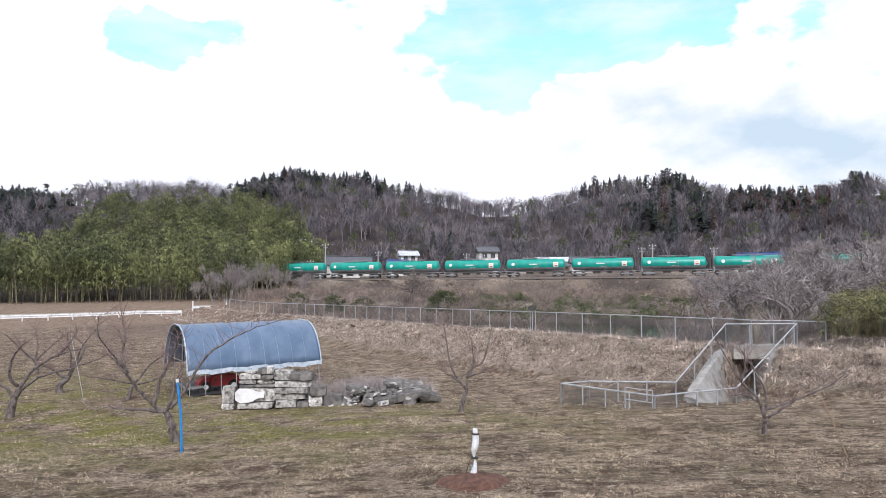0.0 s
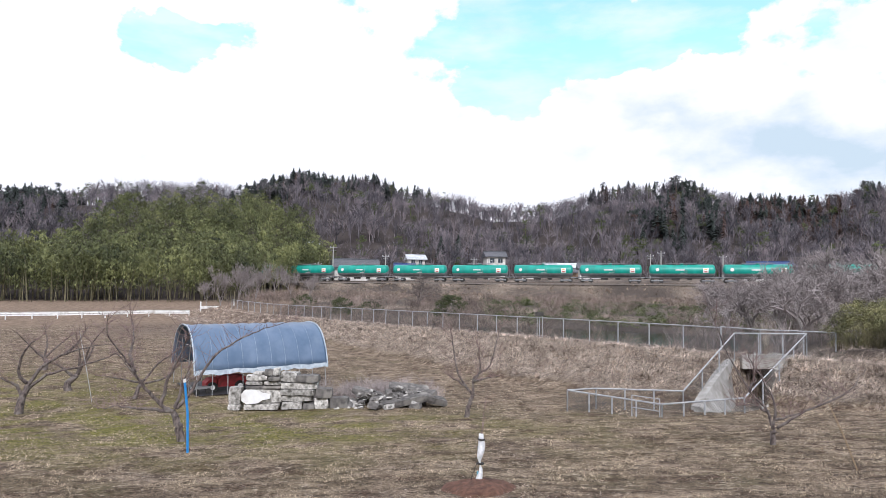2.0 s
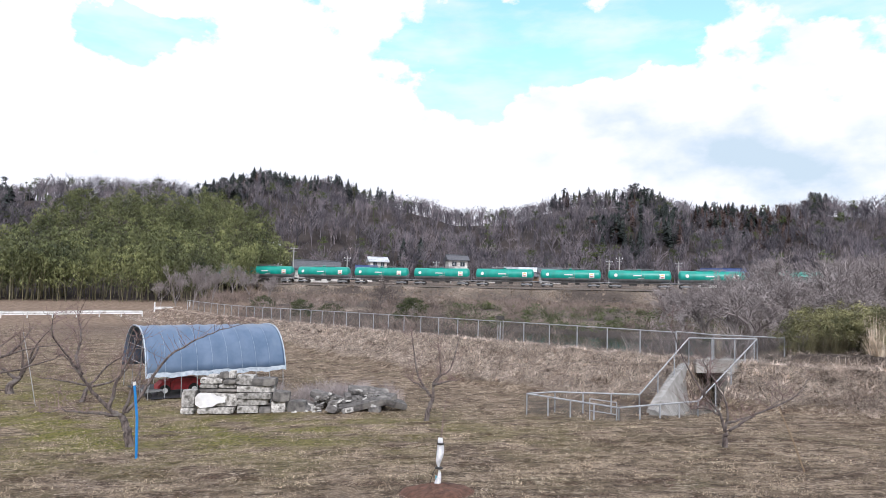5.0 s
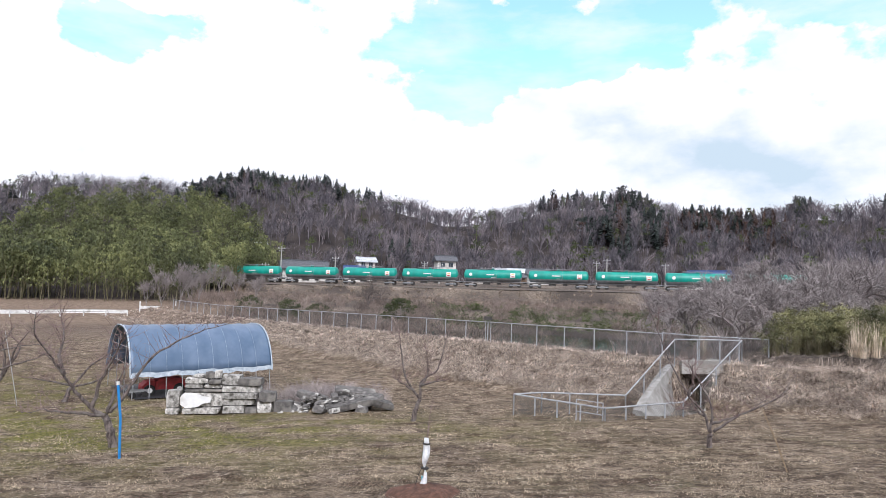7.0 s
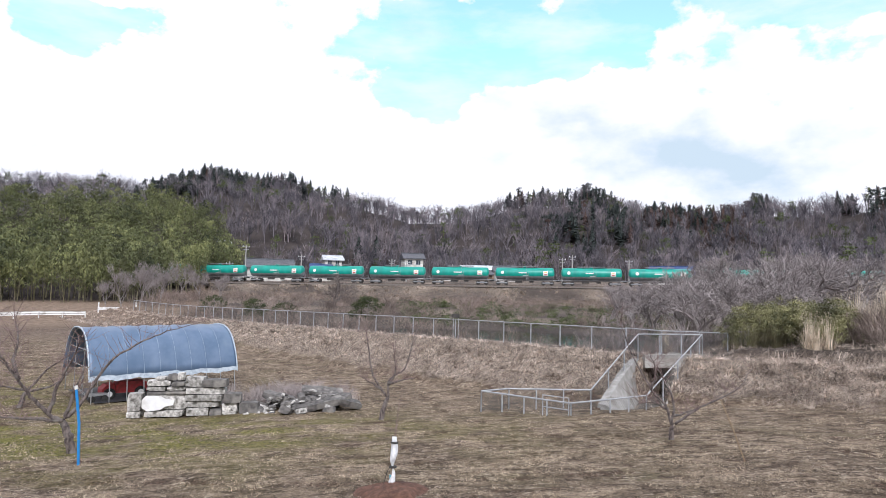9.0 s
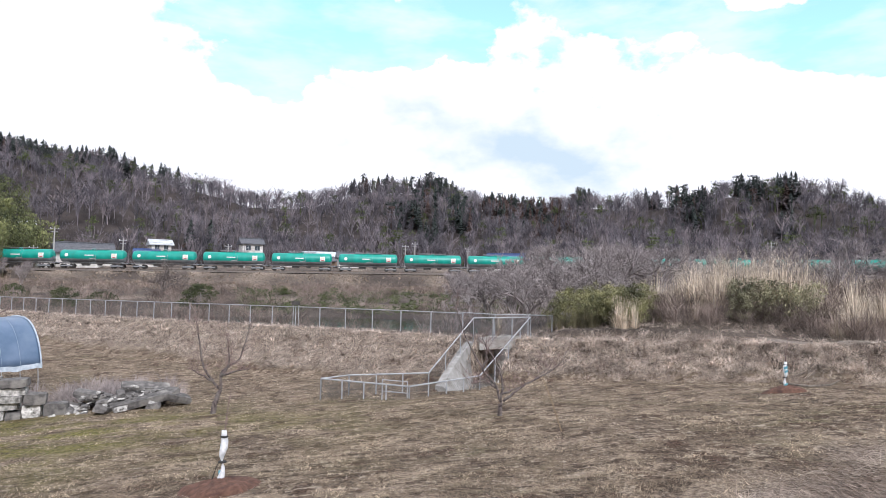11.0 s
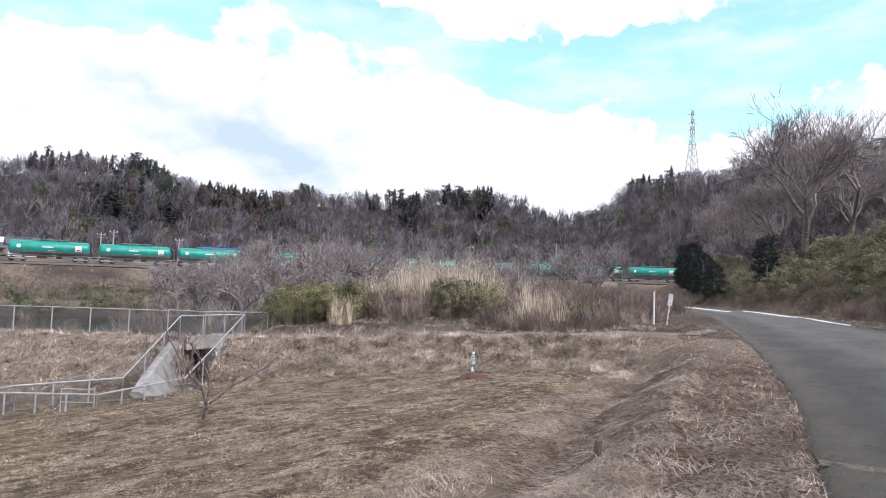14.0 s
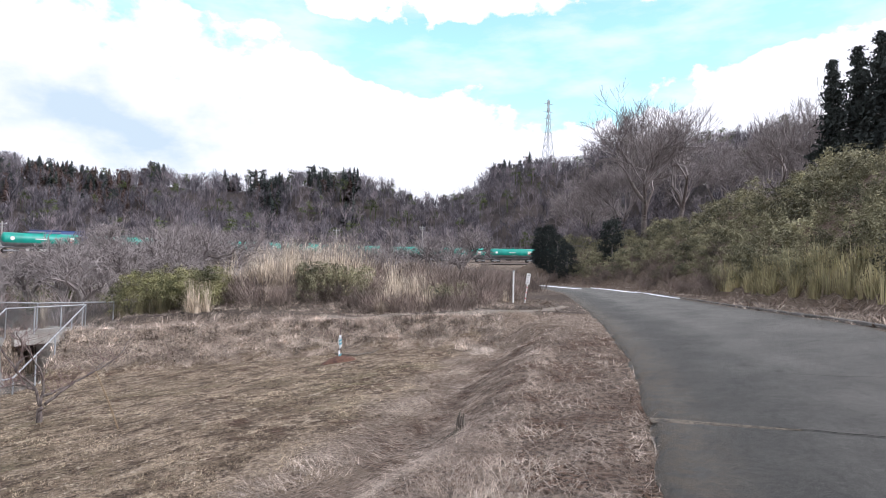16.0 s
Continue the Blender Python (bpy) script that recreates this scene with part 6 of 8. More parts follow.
def build_house(x, y, z, w, d, h, turn, wall, roof, roof_h, windows, label, eave=0.6):
    root = thing("house", label, "house", pose(x, y, z, 0, 0, turn))
    part("wall", MB().box(0, 0, h / 2 - 0.4, w, d, h + 0.8), wall, root)
    mb = MB()
    hw, hd = w / 2 + eave, d / 2 + eave
    mb.add([(-hw, -hd, h - 0.1), (hw, -hd, h - 0.1), (hw, 0, h + roof_h), (-hw, 0, h + roof_h), (-hw, hd, h - 0.1), (hw, hd, h - 0.1),
            (-hw, -hd, h - 0.35), (hw, -hd, h - 0.35), (-hw, hd, h - 0.35), (hw, hd, h - 0.35)],
           [(0, 1, 2, 3), (3, 2, 5, 4), (0, 6, 7, 1), (4, 5, 9, 8), (6, 8, 9, 7), (0, 3, 4, 8, 6), (1, 7, 9, 5, 2)])
    part("roof", mb, roof, root)
    part("ridge", MB().box(0, 0, h + roof_h + 0.06, 2 * hw, 0.35, 0.25, None, 0.06), roof, root)
    for wx, wz, ww, wh in windows:
        win = part("window", MB().box(wx, -d / 2 - 0.03, wz, ww, 0.06, wh), "window_glass", root)
        part("frame", MB().box(wx, -d / 2 - 0.05, wz - wh / 2 - 0.05, ww + 0.2, 0.1, 0.1).box(wx, -d / 2 - 0.05, wz + wh / 2 + 0.05, ww + 0.2, 0.1, 0.1).box(wx, -d / 2 - 0.07, wz, 0.08, 0.06, wh), "galvanised", win)
    return root


def at(az, d):
    a = radians(az)
    x, y = d * math.sin(a), d * math.cos(a)
    return x, y, ground_z(x, y)


def build_village():
    def H(az, d, w, dep, h, turn, wall, roof, rh, wins, label, lift=0.0):
        x, y, z = at(az, d)
        return build_house(x, y, z + lift, w, dep, h, -az + turn, wall, roof, rh, wins, label)
    H(-8.9, 160, 11.0, 7.0, 3.0, 6, "plaster", "roof_dark", 2.2, [(-2, 1.4, 2.2, 1.6), (2.5, 1.4, 2.4, 1.6)], "low white farmhouse with a dark tiled roof")
    H(-8.6, 152, 4.6, 5.0, 1.8, 80, "plaster", "roof_dark", 1.4, [(0, 1.0, 0.8, 0.8)], "small white storehouse with a dark gable roof")
    H(-4.3, 156, 4.6, 5.0, 2.4, 4, "plaster", "roof_blue", 1.6, [(-1, 1.2, 1.0, 1.2), (1, 1.2, 1.0, 1.2)], "small white house with a blue tiled roof")
    H(-3.3, 166, 4.4, 5.2, 5.2, 8, "plaster", "roof_silver", 1.0, [(-1, 4.2, 1.0, 1.2), (1, 4.2, 1.0, 1.2), (0, 1.6, 1.8, 1.4)], "narrow two-storey white house with a pale roof")
    H(4.1, 178, 5.4, 5.5, 5.6, 12, "plaster", "roof_dark", 1.4, [(-1.2, 4.3, 1.3, 1.2), (1.2, 4.3, 1.3, 1.2), (0, 1.6, 2.0, 1.5)], "two-storey white house with a dark roof on the slope", 0.8)
    H(7.5, 158, 3.2, 4.0, 2.6, 82, "plaster", "roof_dark", 1.3, [(0, 1.8, 0.8, 0.7)], "little white gabled shed beside the track")
    H(12.8, 158, 5.0, 5.0, 2.6, 6, "plaster", "roof_dark", 1.3, [(-1.2, 1.4, 1.2, 1.2), (1.2, 1.4, 1.2, 1.2)], "white cottage with a low dark hipped roof")
    H(10.0, 165, 9.0, 5.0, 1.8, 3, "brown_wall", "roof_dark", 0.9, [(-2, 1.0, 1.6, 0.9)], "long low brown barn behind the track")
    H(-11.6, 150, 2.4, 3.0, 2.4, 10, "plaster", "roof_silver", 0.5, [], "pale little hut by the grove")
    H(-12.8, 205, 3.4, 3.0, 1.8, 0, "plaster", "roof_silver", 1.0, [(0, 1.0, 1.2, 0.8)], "pale house high on the wooded slope", 1.5)
    H(27.6, 150, 9.0, 6.0, 2.6, -18, "plaster", "roof_blue", 1.6, [(-2, 1.4, 1.8, 1.2), (2, 1.4, 1.8, 1.2)], "white house with a blue roof behind bare trees")
    # greenhouse: long pale arched roof with ribs
    x, y, z = at(11.2, 176)
    g = thing("greenhouse", "long pale arched greenhouse on the terrace", "greenhouse", pose(x, y, z + 0.9, 0, 0, -8))
    mb, n = MB(), 12
    for xx in (-8, 8):
        for i in range(n + 1):
            a = math.pi * i / n
            mb.v.append((xx, -math.cos(a) * 3.2, 1.0 + math.sin(a) * 2.6))
    mb.f = [(i, i + 1, n + 2 + i, n + 1 + i) for i in range(n)]
    mb.f += [tuple(range(n + 1)), tuple(range(2 * n + 1, n, -1))]
    part("cover", mb, "roof_silver", g, "pale plastic cover")
    part("side_wall", MB().box(0, -3.2, 0.3, 16, 0.06, 1.7), "brown_wall", g)
    for i in range(9):
        xx = -8 + 2 * i
        part("rib", MB().tube([(xx, -math.cos(math.pi * k / 10) * 3.25, 1.0 + math.sin(math.pi * k / 10) * 2.65) for k in range(11)], 0.06, 5), "steel_pipe", g)
    # poles and wires
    tops = []
    for az, d, top_el in ((-12.3, 148, 1.95), (-10.96, 150, 3.5), (-6.1, 150, 2.8), (2.2, 150, 2.65), (3.6, 149, 2.55), (7.9, 149, 2.3), (18.1, 150, 3.1), (19.0, 152, 3.35), (24, 150, 3.0), (50, 165, 3.6), (58, 172, 4.1)):
        x, y, z = at(az, d)
        top = 1.55 + d * math.tan(radians(top_el))
        p = thing("utility_pole", "slender grey concrete utility pole beside the railway", "utility pole", pose(x, y, z, 0, 0, -az), "poles along the railway")
        part("shaft", MB().tube([(0, 0, -0.5), (0, 0, top - z)], [0.17, 0.11], 8), "pole", p)
        part("crossarm", MB().box(0, 0, top - z - 0.5, 1.7, 0.1, 0.1).box(0.0, 0, top - z - 1.1, 1.2, 0.1, 0.1), "galvanised", p)
        for dx in (-0.7, 0.7):
            part("insulator", MB().lathe([(0.06, 0), (0.09, 0.08), (0.05, 0.2)], 8, Matrix.Translation((dx, 0, top - z - 0.45))), "white_paint", p)
        tops.append(Vector((x, y, top - 0.3)))
    for a, b in zip(tops[:-1], tops[1:]):
        w = MB().tube([a.lerp(b, k / 8) - Vector((0, 0, 4 * 0.012 * (b - a).length * (k / 8) * (1 - k / 8))) for k in range(9)], 0.018, 4)
        tagged(part("overhead_wire", w, "cable"), "thin dark overhead wire between poles", "wire", "overhead wires")
    # lattice pylon on the hill
    a = radians(69.6)
    d = 305.0
    x, y = d * math.sin(a), d * math.cos(a)
    z = ground_z(x, y)
    top = 1.55 + d * math.tan(radians(15.7)) - z
    py = thing("pylon", "tall grey steel lattice pylon on the wooded hill", "pylon", pose(x, y, z, 0, 0, -69.6 + 35))
    def half(h):
        return 2.9 - 2.1 * min(1, h / (top * 0.62)) - 0.45 * max(0, (h - top * 0.62) / (top * 0.38))
    lev = [top * k / 11 for k in range(12)]
    for sx, sy in ((-1, -1), (1, -1), (1, 1), (-1, 1)):
        part("leg", MB().tube([(sx * half(h), sy * half(h), h - (2.5 if h == 0 else 0)) for h in lev], 0.13, 4), "galvanised", py)
    for f in range(4):
        c = [(-1, -1), (1, -1), (1, 1), (-1, 1)]
        p, q = c[f], c[(f + 1) % 4]
        br = MB()
        for h0, h1 in zip(lev[:-1], lev[1:]):
            w0, w1 = half(h0), half(h1)
            br.tube([(p[0] * w0, p[1] * w0, h0), (q[0] * w1, q[1] * w1, h1)], 0.07, 4)
            br.tube([(q[0] * w0, q[1] * w0, h0), (p[0] * w1, p[1] * w1, h1)], 0.07, 4)
        part("bracing", br, "galvanised", py)
    for u, l in ((0.94, 2.6), (0.83, 3.2), (0.74, 2.6), (0.56, 2.8)):
        h = top * u
        part("crossarm", MB().tube([(-l, 0, h), (0, 0, h + 0.5), (l, 0, h)], 0.1, 4).tube([(-l, 0, h), (l, 0, h)], 0.08, 4), "galvanised", py)


build_village()

# ---- orchard trees ----


def wander(a, b, r, bend, n=5):
    """A slightly crooked line from a to b."""
    a, b = Vector(a), Vector(b)
    l = (b - a).length
    pts = []
    for i in range(n + 1):
        u = i / n
        k = math.sin(math.pi * u) * bend * l
        pts.append(a.lerp(b, u) + Vector((r.normal(), r.normal(), r.normal())) * k * 0.5)
    return pts


def shoots(mb, pts, r, count, lo, hi, rad):
    """Straight young shoots rising from a limb, some with side twigs."""
    for k in range(count):
        i = r.randint(max(1, len(pts) // 3), len(pts))
        p = Vector(pts[i - 1]).lerp(Vector(pts[i]), r.uniform())
        d = Vector((r.normal() * 0.6, r.normal() * 0.6, r.uniform(0.15, 1.0))).normalized()
        l = r.uniform(lo, hi)
        q = p + d * l * 0.5 + Vector((r.normal(), r.normal(), 0)) * 0.04 * l
        e = p + d * l + Vector((0, 0, 0.08 * l))
        mb.tube([p, q, e], [rad, rad * 0.7, rad * 0.3], 4, False)
        if l > 0.35:
            for j in range(r.randint(1, 4)):
                s = p.lerp(e, r.uniform(0.3, 0.9))
                d2 = (d + Vector((r.normal(), r.normal(), r.normal())) * 0.6).normalized()
                mb.tube([s, s + d2 * l * r.uniform(0.25, 0.5)], [rad * 0.5, rad * 0.2], 3, False)


def peach_tree(x, y, limbs, seed, trunk_r, label, twigs=26):
    """limbs: the trunk first, then each limb as (across, up) in metres, as seen from the road."""
    r = np.random.RandomState(seed)
    base = on_ground(x, y)
    az = math.atan2(x, y)
    ex, ey = Vector((math.cos(az), -math.sin(az), 0)), Vector((math.sin(az), math.cos(az), 0))
    root = thing("peach_tree", label, "fruit tree", Matrix.Translation(base), "orchard trees")
    for k, limb in enumerate(limbs):
        side = r.uniform(-0.5, 0.5)
        a0 = Vector((limb[0][0], limb[0][1]))
        n = len(limb) - 1
        pts = []
        for i, (u, h) in enumerate(limb):
            deep = 0.0 if k == 0 else side * (i / n) * math.hypot(u - a0.x, h - a0.y)
            pts.append(ex * u + ey * deep + Vector((0, 0, h - (0.1 if k == 0 and i == 0 else 0))))
        smooth = []
        for i in range(n):
            p0, p1, p2, p3 = pts[max(0, i - 1)], pts[i], pts[i + 1], pts[min(n, i + 2)]
            for j in range(4):
                t = j / 4
                smooth.append(0.5 * (2 * p1 + (p2 - p0) * t + (2 * p0 - 5 * p1 + 4 * p2 - p3) * t * t + (3 * p1 - p0 - 3 * p2 + p3) * t ** 3) + Vector((r.normal(), r.normal(), r.normal())) * 0.012)
        smooth.append(pts[-1])
        m = len(smooth)
        if k == 0:
            rad = [trunk_r * (1.25 - 0.45 * i / (m - 1)) for i in range(m)]
            part("trunk", MB().tube(smooth, rad, 10), "bark", root, smooth=True)
        else:
            rad = [trunk_r * 0.54 * (1 - i / (m - 1)) ** 1.15 + 0.006 for i in range(m)]
            part("limb", MB().tube(smooth, rad, 7), "bark", root, smooth=True)
            tw = MB()
            shoots(tw, smooth, r, int(twigs * 1.9), 0.15, 0.75, 0.0066)
            tagged(part("shoot_spray", tw, "twig", root), kind="stuff")


peach_tree(-6.34, 14.69, [[(0.0, 0.0), (-0.07, 0.28), (-0.17, 0.57), (-0.24, 0.71)], [(-0.24, 0.71), (-0.59, 0.78), (-0.97, 0.83), (-1.44, 0.92), (-1.82, 0.88)], [(-0.24, 0.71), (-0.5, 0.9), (-0.83, 1.3), (-1.07, 1.66), (-1.3, 2.08), (-1.61, 2.6), (-1.59, 3.08)], [(-0.19, 0.76), (-0.09, 1.14), (0.02, 1.56), (0.14, 1.89)], [(-0.14, 0.81), (0.07, 1.04), (0.31, 1.47), (0.69, 2.04), (1.3, 2.42), (1.78, 2.65), (2.63, 2.89)], [(-1.07, 1.66), (-1.21, 2.08), (-1.16, 2.56), (-1.26, 2.94)], [(-0.5, 0.9), (-0.35, 1.5), (-0.1, 2.1), (0.05, 2.6)]], 21, 0.085, "leafless peach tree with wide crooked limbs beside a blue pipe", 20)
peach_tree(-14.13, 20.14, [[(0.0, 0.0), (0.03, 0.36), (0.1, 0.62), (0.23, 0.94)], [(0.23, 0.94), (0.58, 1.52), (1.23, 1.91), (2.07, 2.14), (2.79, 2.2)], [(0.16, 0.75), (0.71, 1.2), (1.62, 1.43), (2.53, 1.72), (2.98, 1.98)], [(0.1, 0.62), (-0.19, 1.0), (-0.65, 1.26), (-1.3, 1.6)], [(0.19, 1.0), (-0.06, 1.33), (0.03, 1.98), (0.26, 2.37), (0.36, 2.49)], [(1.23, 1.91), (1.56, 2.24), (1.88, 2.82)]], 22, 0.11, "leafless peach tree with long arching limbs", 18)
peach_tree(-15.94, 25.65, [[(0.0, 0.0), (-0.04, 0.29), (0.29, 0.62)], [(0.29, 0.62), (0.5, 1.2), (0.74, 1.94), (1.24, 2.72)], [(0.29, 0.62), (0.33, 1.44), (0.17, 2.35)], [(0.33, 0.78), (0.66, 1.36), (0.83, 1.77), (0.5, 2.19)], [(0.17, 0.54), (-0.33, 1.03), (-0.74, 1.2)]], 23, 0.13, "leafless peach tree with a thick crooked trunk", 18)
peach_tree(-12.21, 23.8, [[(0.0, 0.0), (0.08, 0.27), (0.23, 0.58)], [(0.23, 0.58), (-0.08, 0.96), (-0.61, 1.69), (-1.0, 1.8)], [(0.23, 0.58), (0.77, 1.27), (1.23, 1.65), (1.53, 1.88)], [(0.23, 0.54), (1.07, 0.73), (1.69, 1.34), (2.3, 1.65)], [(0.23, 0.58), (-0.31, 0.73), (-0.92, 0.88), (-1.38, 0.96)]], 24, 0.08, "leafless peach tree with low spreading limbs", 22)
peach_tree(-10.1, 31.5, [[(0.0, 0.0), (-0.16, 0.32), (-0.59, 0.85)], [(-0.59, 0.85), (-1.22, 1.49), (-1.86, 2.02), (-2.71, 2.23)], [(-0.48, 0.74), (-1.01, 1.17), (-1.44, 1.17)], [(-0.27, 0.43), (0.16, 0.96), (0.37, 1.38)], [(-0.8, 1.06), (-0.59, 1.7), (-0.27, 2.23)]], 25, 0.13, "leafless peach tree leaning in the back row", 24)
peach_tree(-20.6, 31.0, [[(0.0, 0.0), (0.1, 0.3), (0.0, 0.6)], [(0.0, 0.6), (0.6, 1.2), (1.3, 1.8)], [(0.0, 0.6), (-0.6, 1.2), (-1.2, 2.0)], [(0.0, 0.6), (0.1, 1.4), (-0.1, 2.2)]], 26, 0.11, "leafless peach tree in the back row", 24)
peach_tree(6.71, 12.91, [[(0.0, 0.0), (0.01, 0.18), (0.02, 0.3)], [(0.02, 0.3), (-0.08, 0.66), (-0.41, 1.04), (-0.74, 1.64), (-1.1, 2.42), (-1.25, 2.84)], [(0.02, 0.3), (0.06, 0.74), (-0.02, 1.04), (-0.32, 1.52), (-0.48, 1.67)], [(0.07, 0.32), (0.46, 0.66), (0.82, 0.86), (1.41, 1.22), (1.71, 1.62)], [(0.06, 0.5), (0.28, 0.6), (0.7, 0.77), (1.17, 1.1)], [(-0.08, 0.66), (-0.32, 0.77), (-0.68, 0.74)], [(-0.41, 1.04), (-0.31, 1.4), (-0.41, 1.88)]], 27, 0.05, "young leafless peach tree with forked stems", 9)
peach_tree(0.55, 19.14, [[(0.0, 0.0), (0.09, 0.41), (0.2, 0.68)], [(0.2, 0.68), (-0.27, 1.3), (-0.48, 2.27), (-0.57, 2.81)], [(0.2, 0.68), (0.23, 1.21), (0.71, 1.56), (0.98, 2.45), (1.19, 2.99)], [(0.21, 1.03), (0.41, 1.56), (0.3, 2.27)], [(0.0, 0.94), (-0.36, 1.12), (-0.66, 1.3)], [(0.23, 1.12), (0.98, 1.3)]], 28, 0.07, "young leafless peach tree with upright whips", 14)

# ---- bare trees of the valley ----


def branching(height, spread, seed, levels=5, up=0.35, trunk=0.3, kids=3, first=0.03, fine=0.007):
    """Stem and crown of a bare tree, forking down to thin twigs."""
    r = np.random.RandomState(seed)
    wood, crown = MB(), MB()

    def grow(p, d, l, rad, lev):
        e = p + d * l
        m = p.lerp(e, 0.5) + Vector((r.normal(), r.normal(), r.normal())) * l * 0.05
        if lev <= 2:
            (wood if lev <= 1 else crown).tube([p, m, e], [rad, rad * 0.85, rad * 0.68], (7, 5, 4)[lev], False)
        else:
            o = d.cross(Vector((r.normal(), r.normal(), r.normal()))).normalized() * rad
            crown.add([p - o, p + o, m + o * 0.9, m - o * 0.9, e + o * 0.65, e - o * 0.65], [(0, 1, 2, 3), (3, 2, 4, 5)] if lev < 5 else [(0, 1, 4, 5)])
        if lev >= levels:
            return
        n = kids + (1 if r.uniform() < 0.5 else 0) if lev else kids + 1
        for k in range(n):
            a = r.uniform(0, 6.28)
            side = d.orthogonal().normalized()
            side.rotate(Matrix.Rotation(a, 3, d))
            nd = (d * r.uniform(0.6, 1.1) + side * spread * r.uniform(0.6, 1.3) + Vector((0, 0, up * r.uniform(0, 1)))).normalized()
            s = p.lerp(e, r.uniform(0.55, 1.0)) if k else e
            grow(s, nd, l * r.uniform(0.6, 0.88), max(rad * (0.55 if k else 0.66), fine), lev + 1)

    grow(Vector((0, 0, -0.2)), Vector((r.normal() * 0.08, r.normal() * 0.08, 1)).normalized(), height * trunk, height * first, 0)
    top = max(v[2] for v in crown.v)
    k = height / top
    for mb in (wood, crown):
        mb.v = [(v[0] * k, v[1] * k, v[2] * k) for v in mb.v]
    return wood, crown


def bare_tree(name, label, m, group, *args, bark="grey_bark", twigs="tree_twigs", **kw):
    root = thing(name, label, "tree", m, group)
    wood, crown = branching(*args, **kw)
    part("trunk", wood, bark, root, smooth=True)
    tagged(part("crown", crown, twigs, root), kind="stuff")
    return root


def build_bare_trees():
    r = np.random.RandomState(31)
    kinds = [bare_tree("bare_tree", "leafless grey spreading tree beside the pond", Matrix.Identity(4), "bare trees by the pond", 5.6, 0.75, 50 + k, 6, 0.22, 0.18, first=0.025, kids=3) for k in range(4)]
    spots = []
    for az, d, s in ((28.5, 44, 0.95), (31.0, 50, 1.05), (33.2, 41, 0.95), (35.2, 53, 1.1), (37, 46, 1.0), (39.4, 57, 1.15), (41.5, 49, 1.0), (44, 60, 1.1), (46.5, 52, 1.05), (26.0, 52, 0.9), (24.4, 60, 0.9), (30, 62, 1.1), (49.5, 62, 1.2), (52.5, 55, 1.0), (34, 66, 1.2), (55.5, 66, 1.3), (59, 62, 1.2), (22.6, 66, 0.8), (38, 70, 1.3), (43, 72, 1.3), (62, 74, 1.3), (32, 38, 0.75), (29.6, 36, 0.7), (36, 36, 0.7)):
        spots.append((az, d, s))
    for i, (az, d, s) in enumerate(spots):
        x, y, z = at(az, d)
        m = pose(x, y, z - 0.05, r.uniform(-5, 5), r.uniform(-5, 5), r.uniform(0, 360)) @ Matrix.Scale(s, 4)
        ob = kinds[i] if i < 4 else copy_thing(kinds[i % 4], m)
        ob.matrix_basis = m
    slim = [bare_tree("slim_tree", "pale slim leafless tree at the edge of the grove", Matrix.Identity(4), "slim bare trees", 6.0, 0.5, 80 + k, 6, 0.6, 0.3, first=0.013) for k in range(2)]
    for i, (az, d, s) in enumerate(((-20.6, 92, 1.1), (-19.2, 96, 1.2), (-17.6, 90, 0.95), (-16.2, 99, 1.0), (-18.4, 104, 1.0), (-14.6, 96, 0.8), (-21.9, 100, 0.8), (-12.9, 92, 0.75))):
        x, y, z = at(az, d)
        m = pose(x, y, z - 0.05, 0, 0, r.uniform(0, 360)) @ Matrix.Scale(s, 4)
        ob = slim[i] if i < 2 else copy_thing(slim[i % 2], m)
        ob.matrix_basis = m
    x, y, z = at(-2.95, 78)
    bare_tree("persimmon_tree", "dark leafless round-headed tree on the far bank", pose(x, y, z, 0, 0, 40), "", 4.6, 0.85, 96, 6, 0.2, 0.26, bark="bark", twigs="bark")
    # tall tree on the hillside by the lane
    big = [bare_tree("hillside_tree", "tall leafless tree with a broad fan of branches", Matrix.Identity(4), "tall bare trees", 15.0, 0.62, 110 + k, 7, 0.42, 0.15, first=0.011, fine=0.0072, bark="bark", twigs="tree_twigs") for k in range(2)]
    for i, (az, d, s) in enumerate(((78.3, 74, 1.0), (81.2, 84, 0.9), (76.2, 92, 0.8), (88.6, 72, 0.75), (90.8, 78, 0.8), (84.5, 96, 0.8), (73.6, 110, 0.75))):
        x, y, z = at(az, d)
        top = {78.3: 17.6, 81.2: 14.6, 76.2: 12.5, 88.6: 13.6, 90.8: 15.6, 84.5: 12.6, 73.6: 10.0}[az]
        s = max(0.45, (1.55 + d * math.tan(radians(top)) - z) / 15.0)
        m = pose(x, y, z - 0.1, 0, 0, r.uniform(0, 360)) @ Matrix.Scale(s, 4)
        ob = big[i] if i < 2 else copy_thing(big[i % 2], m)
        ob.matrix_basis = m


build_bare_trees()


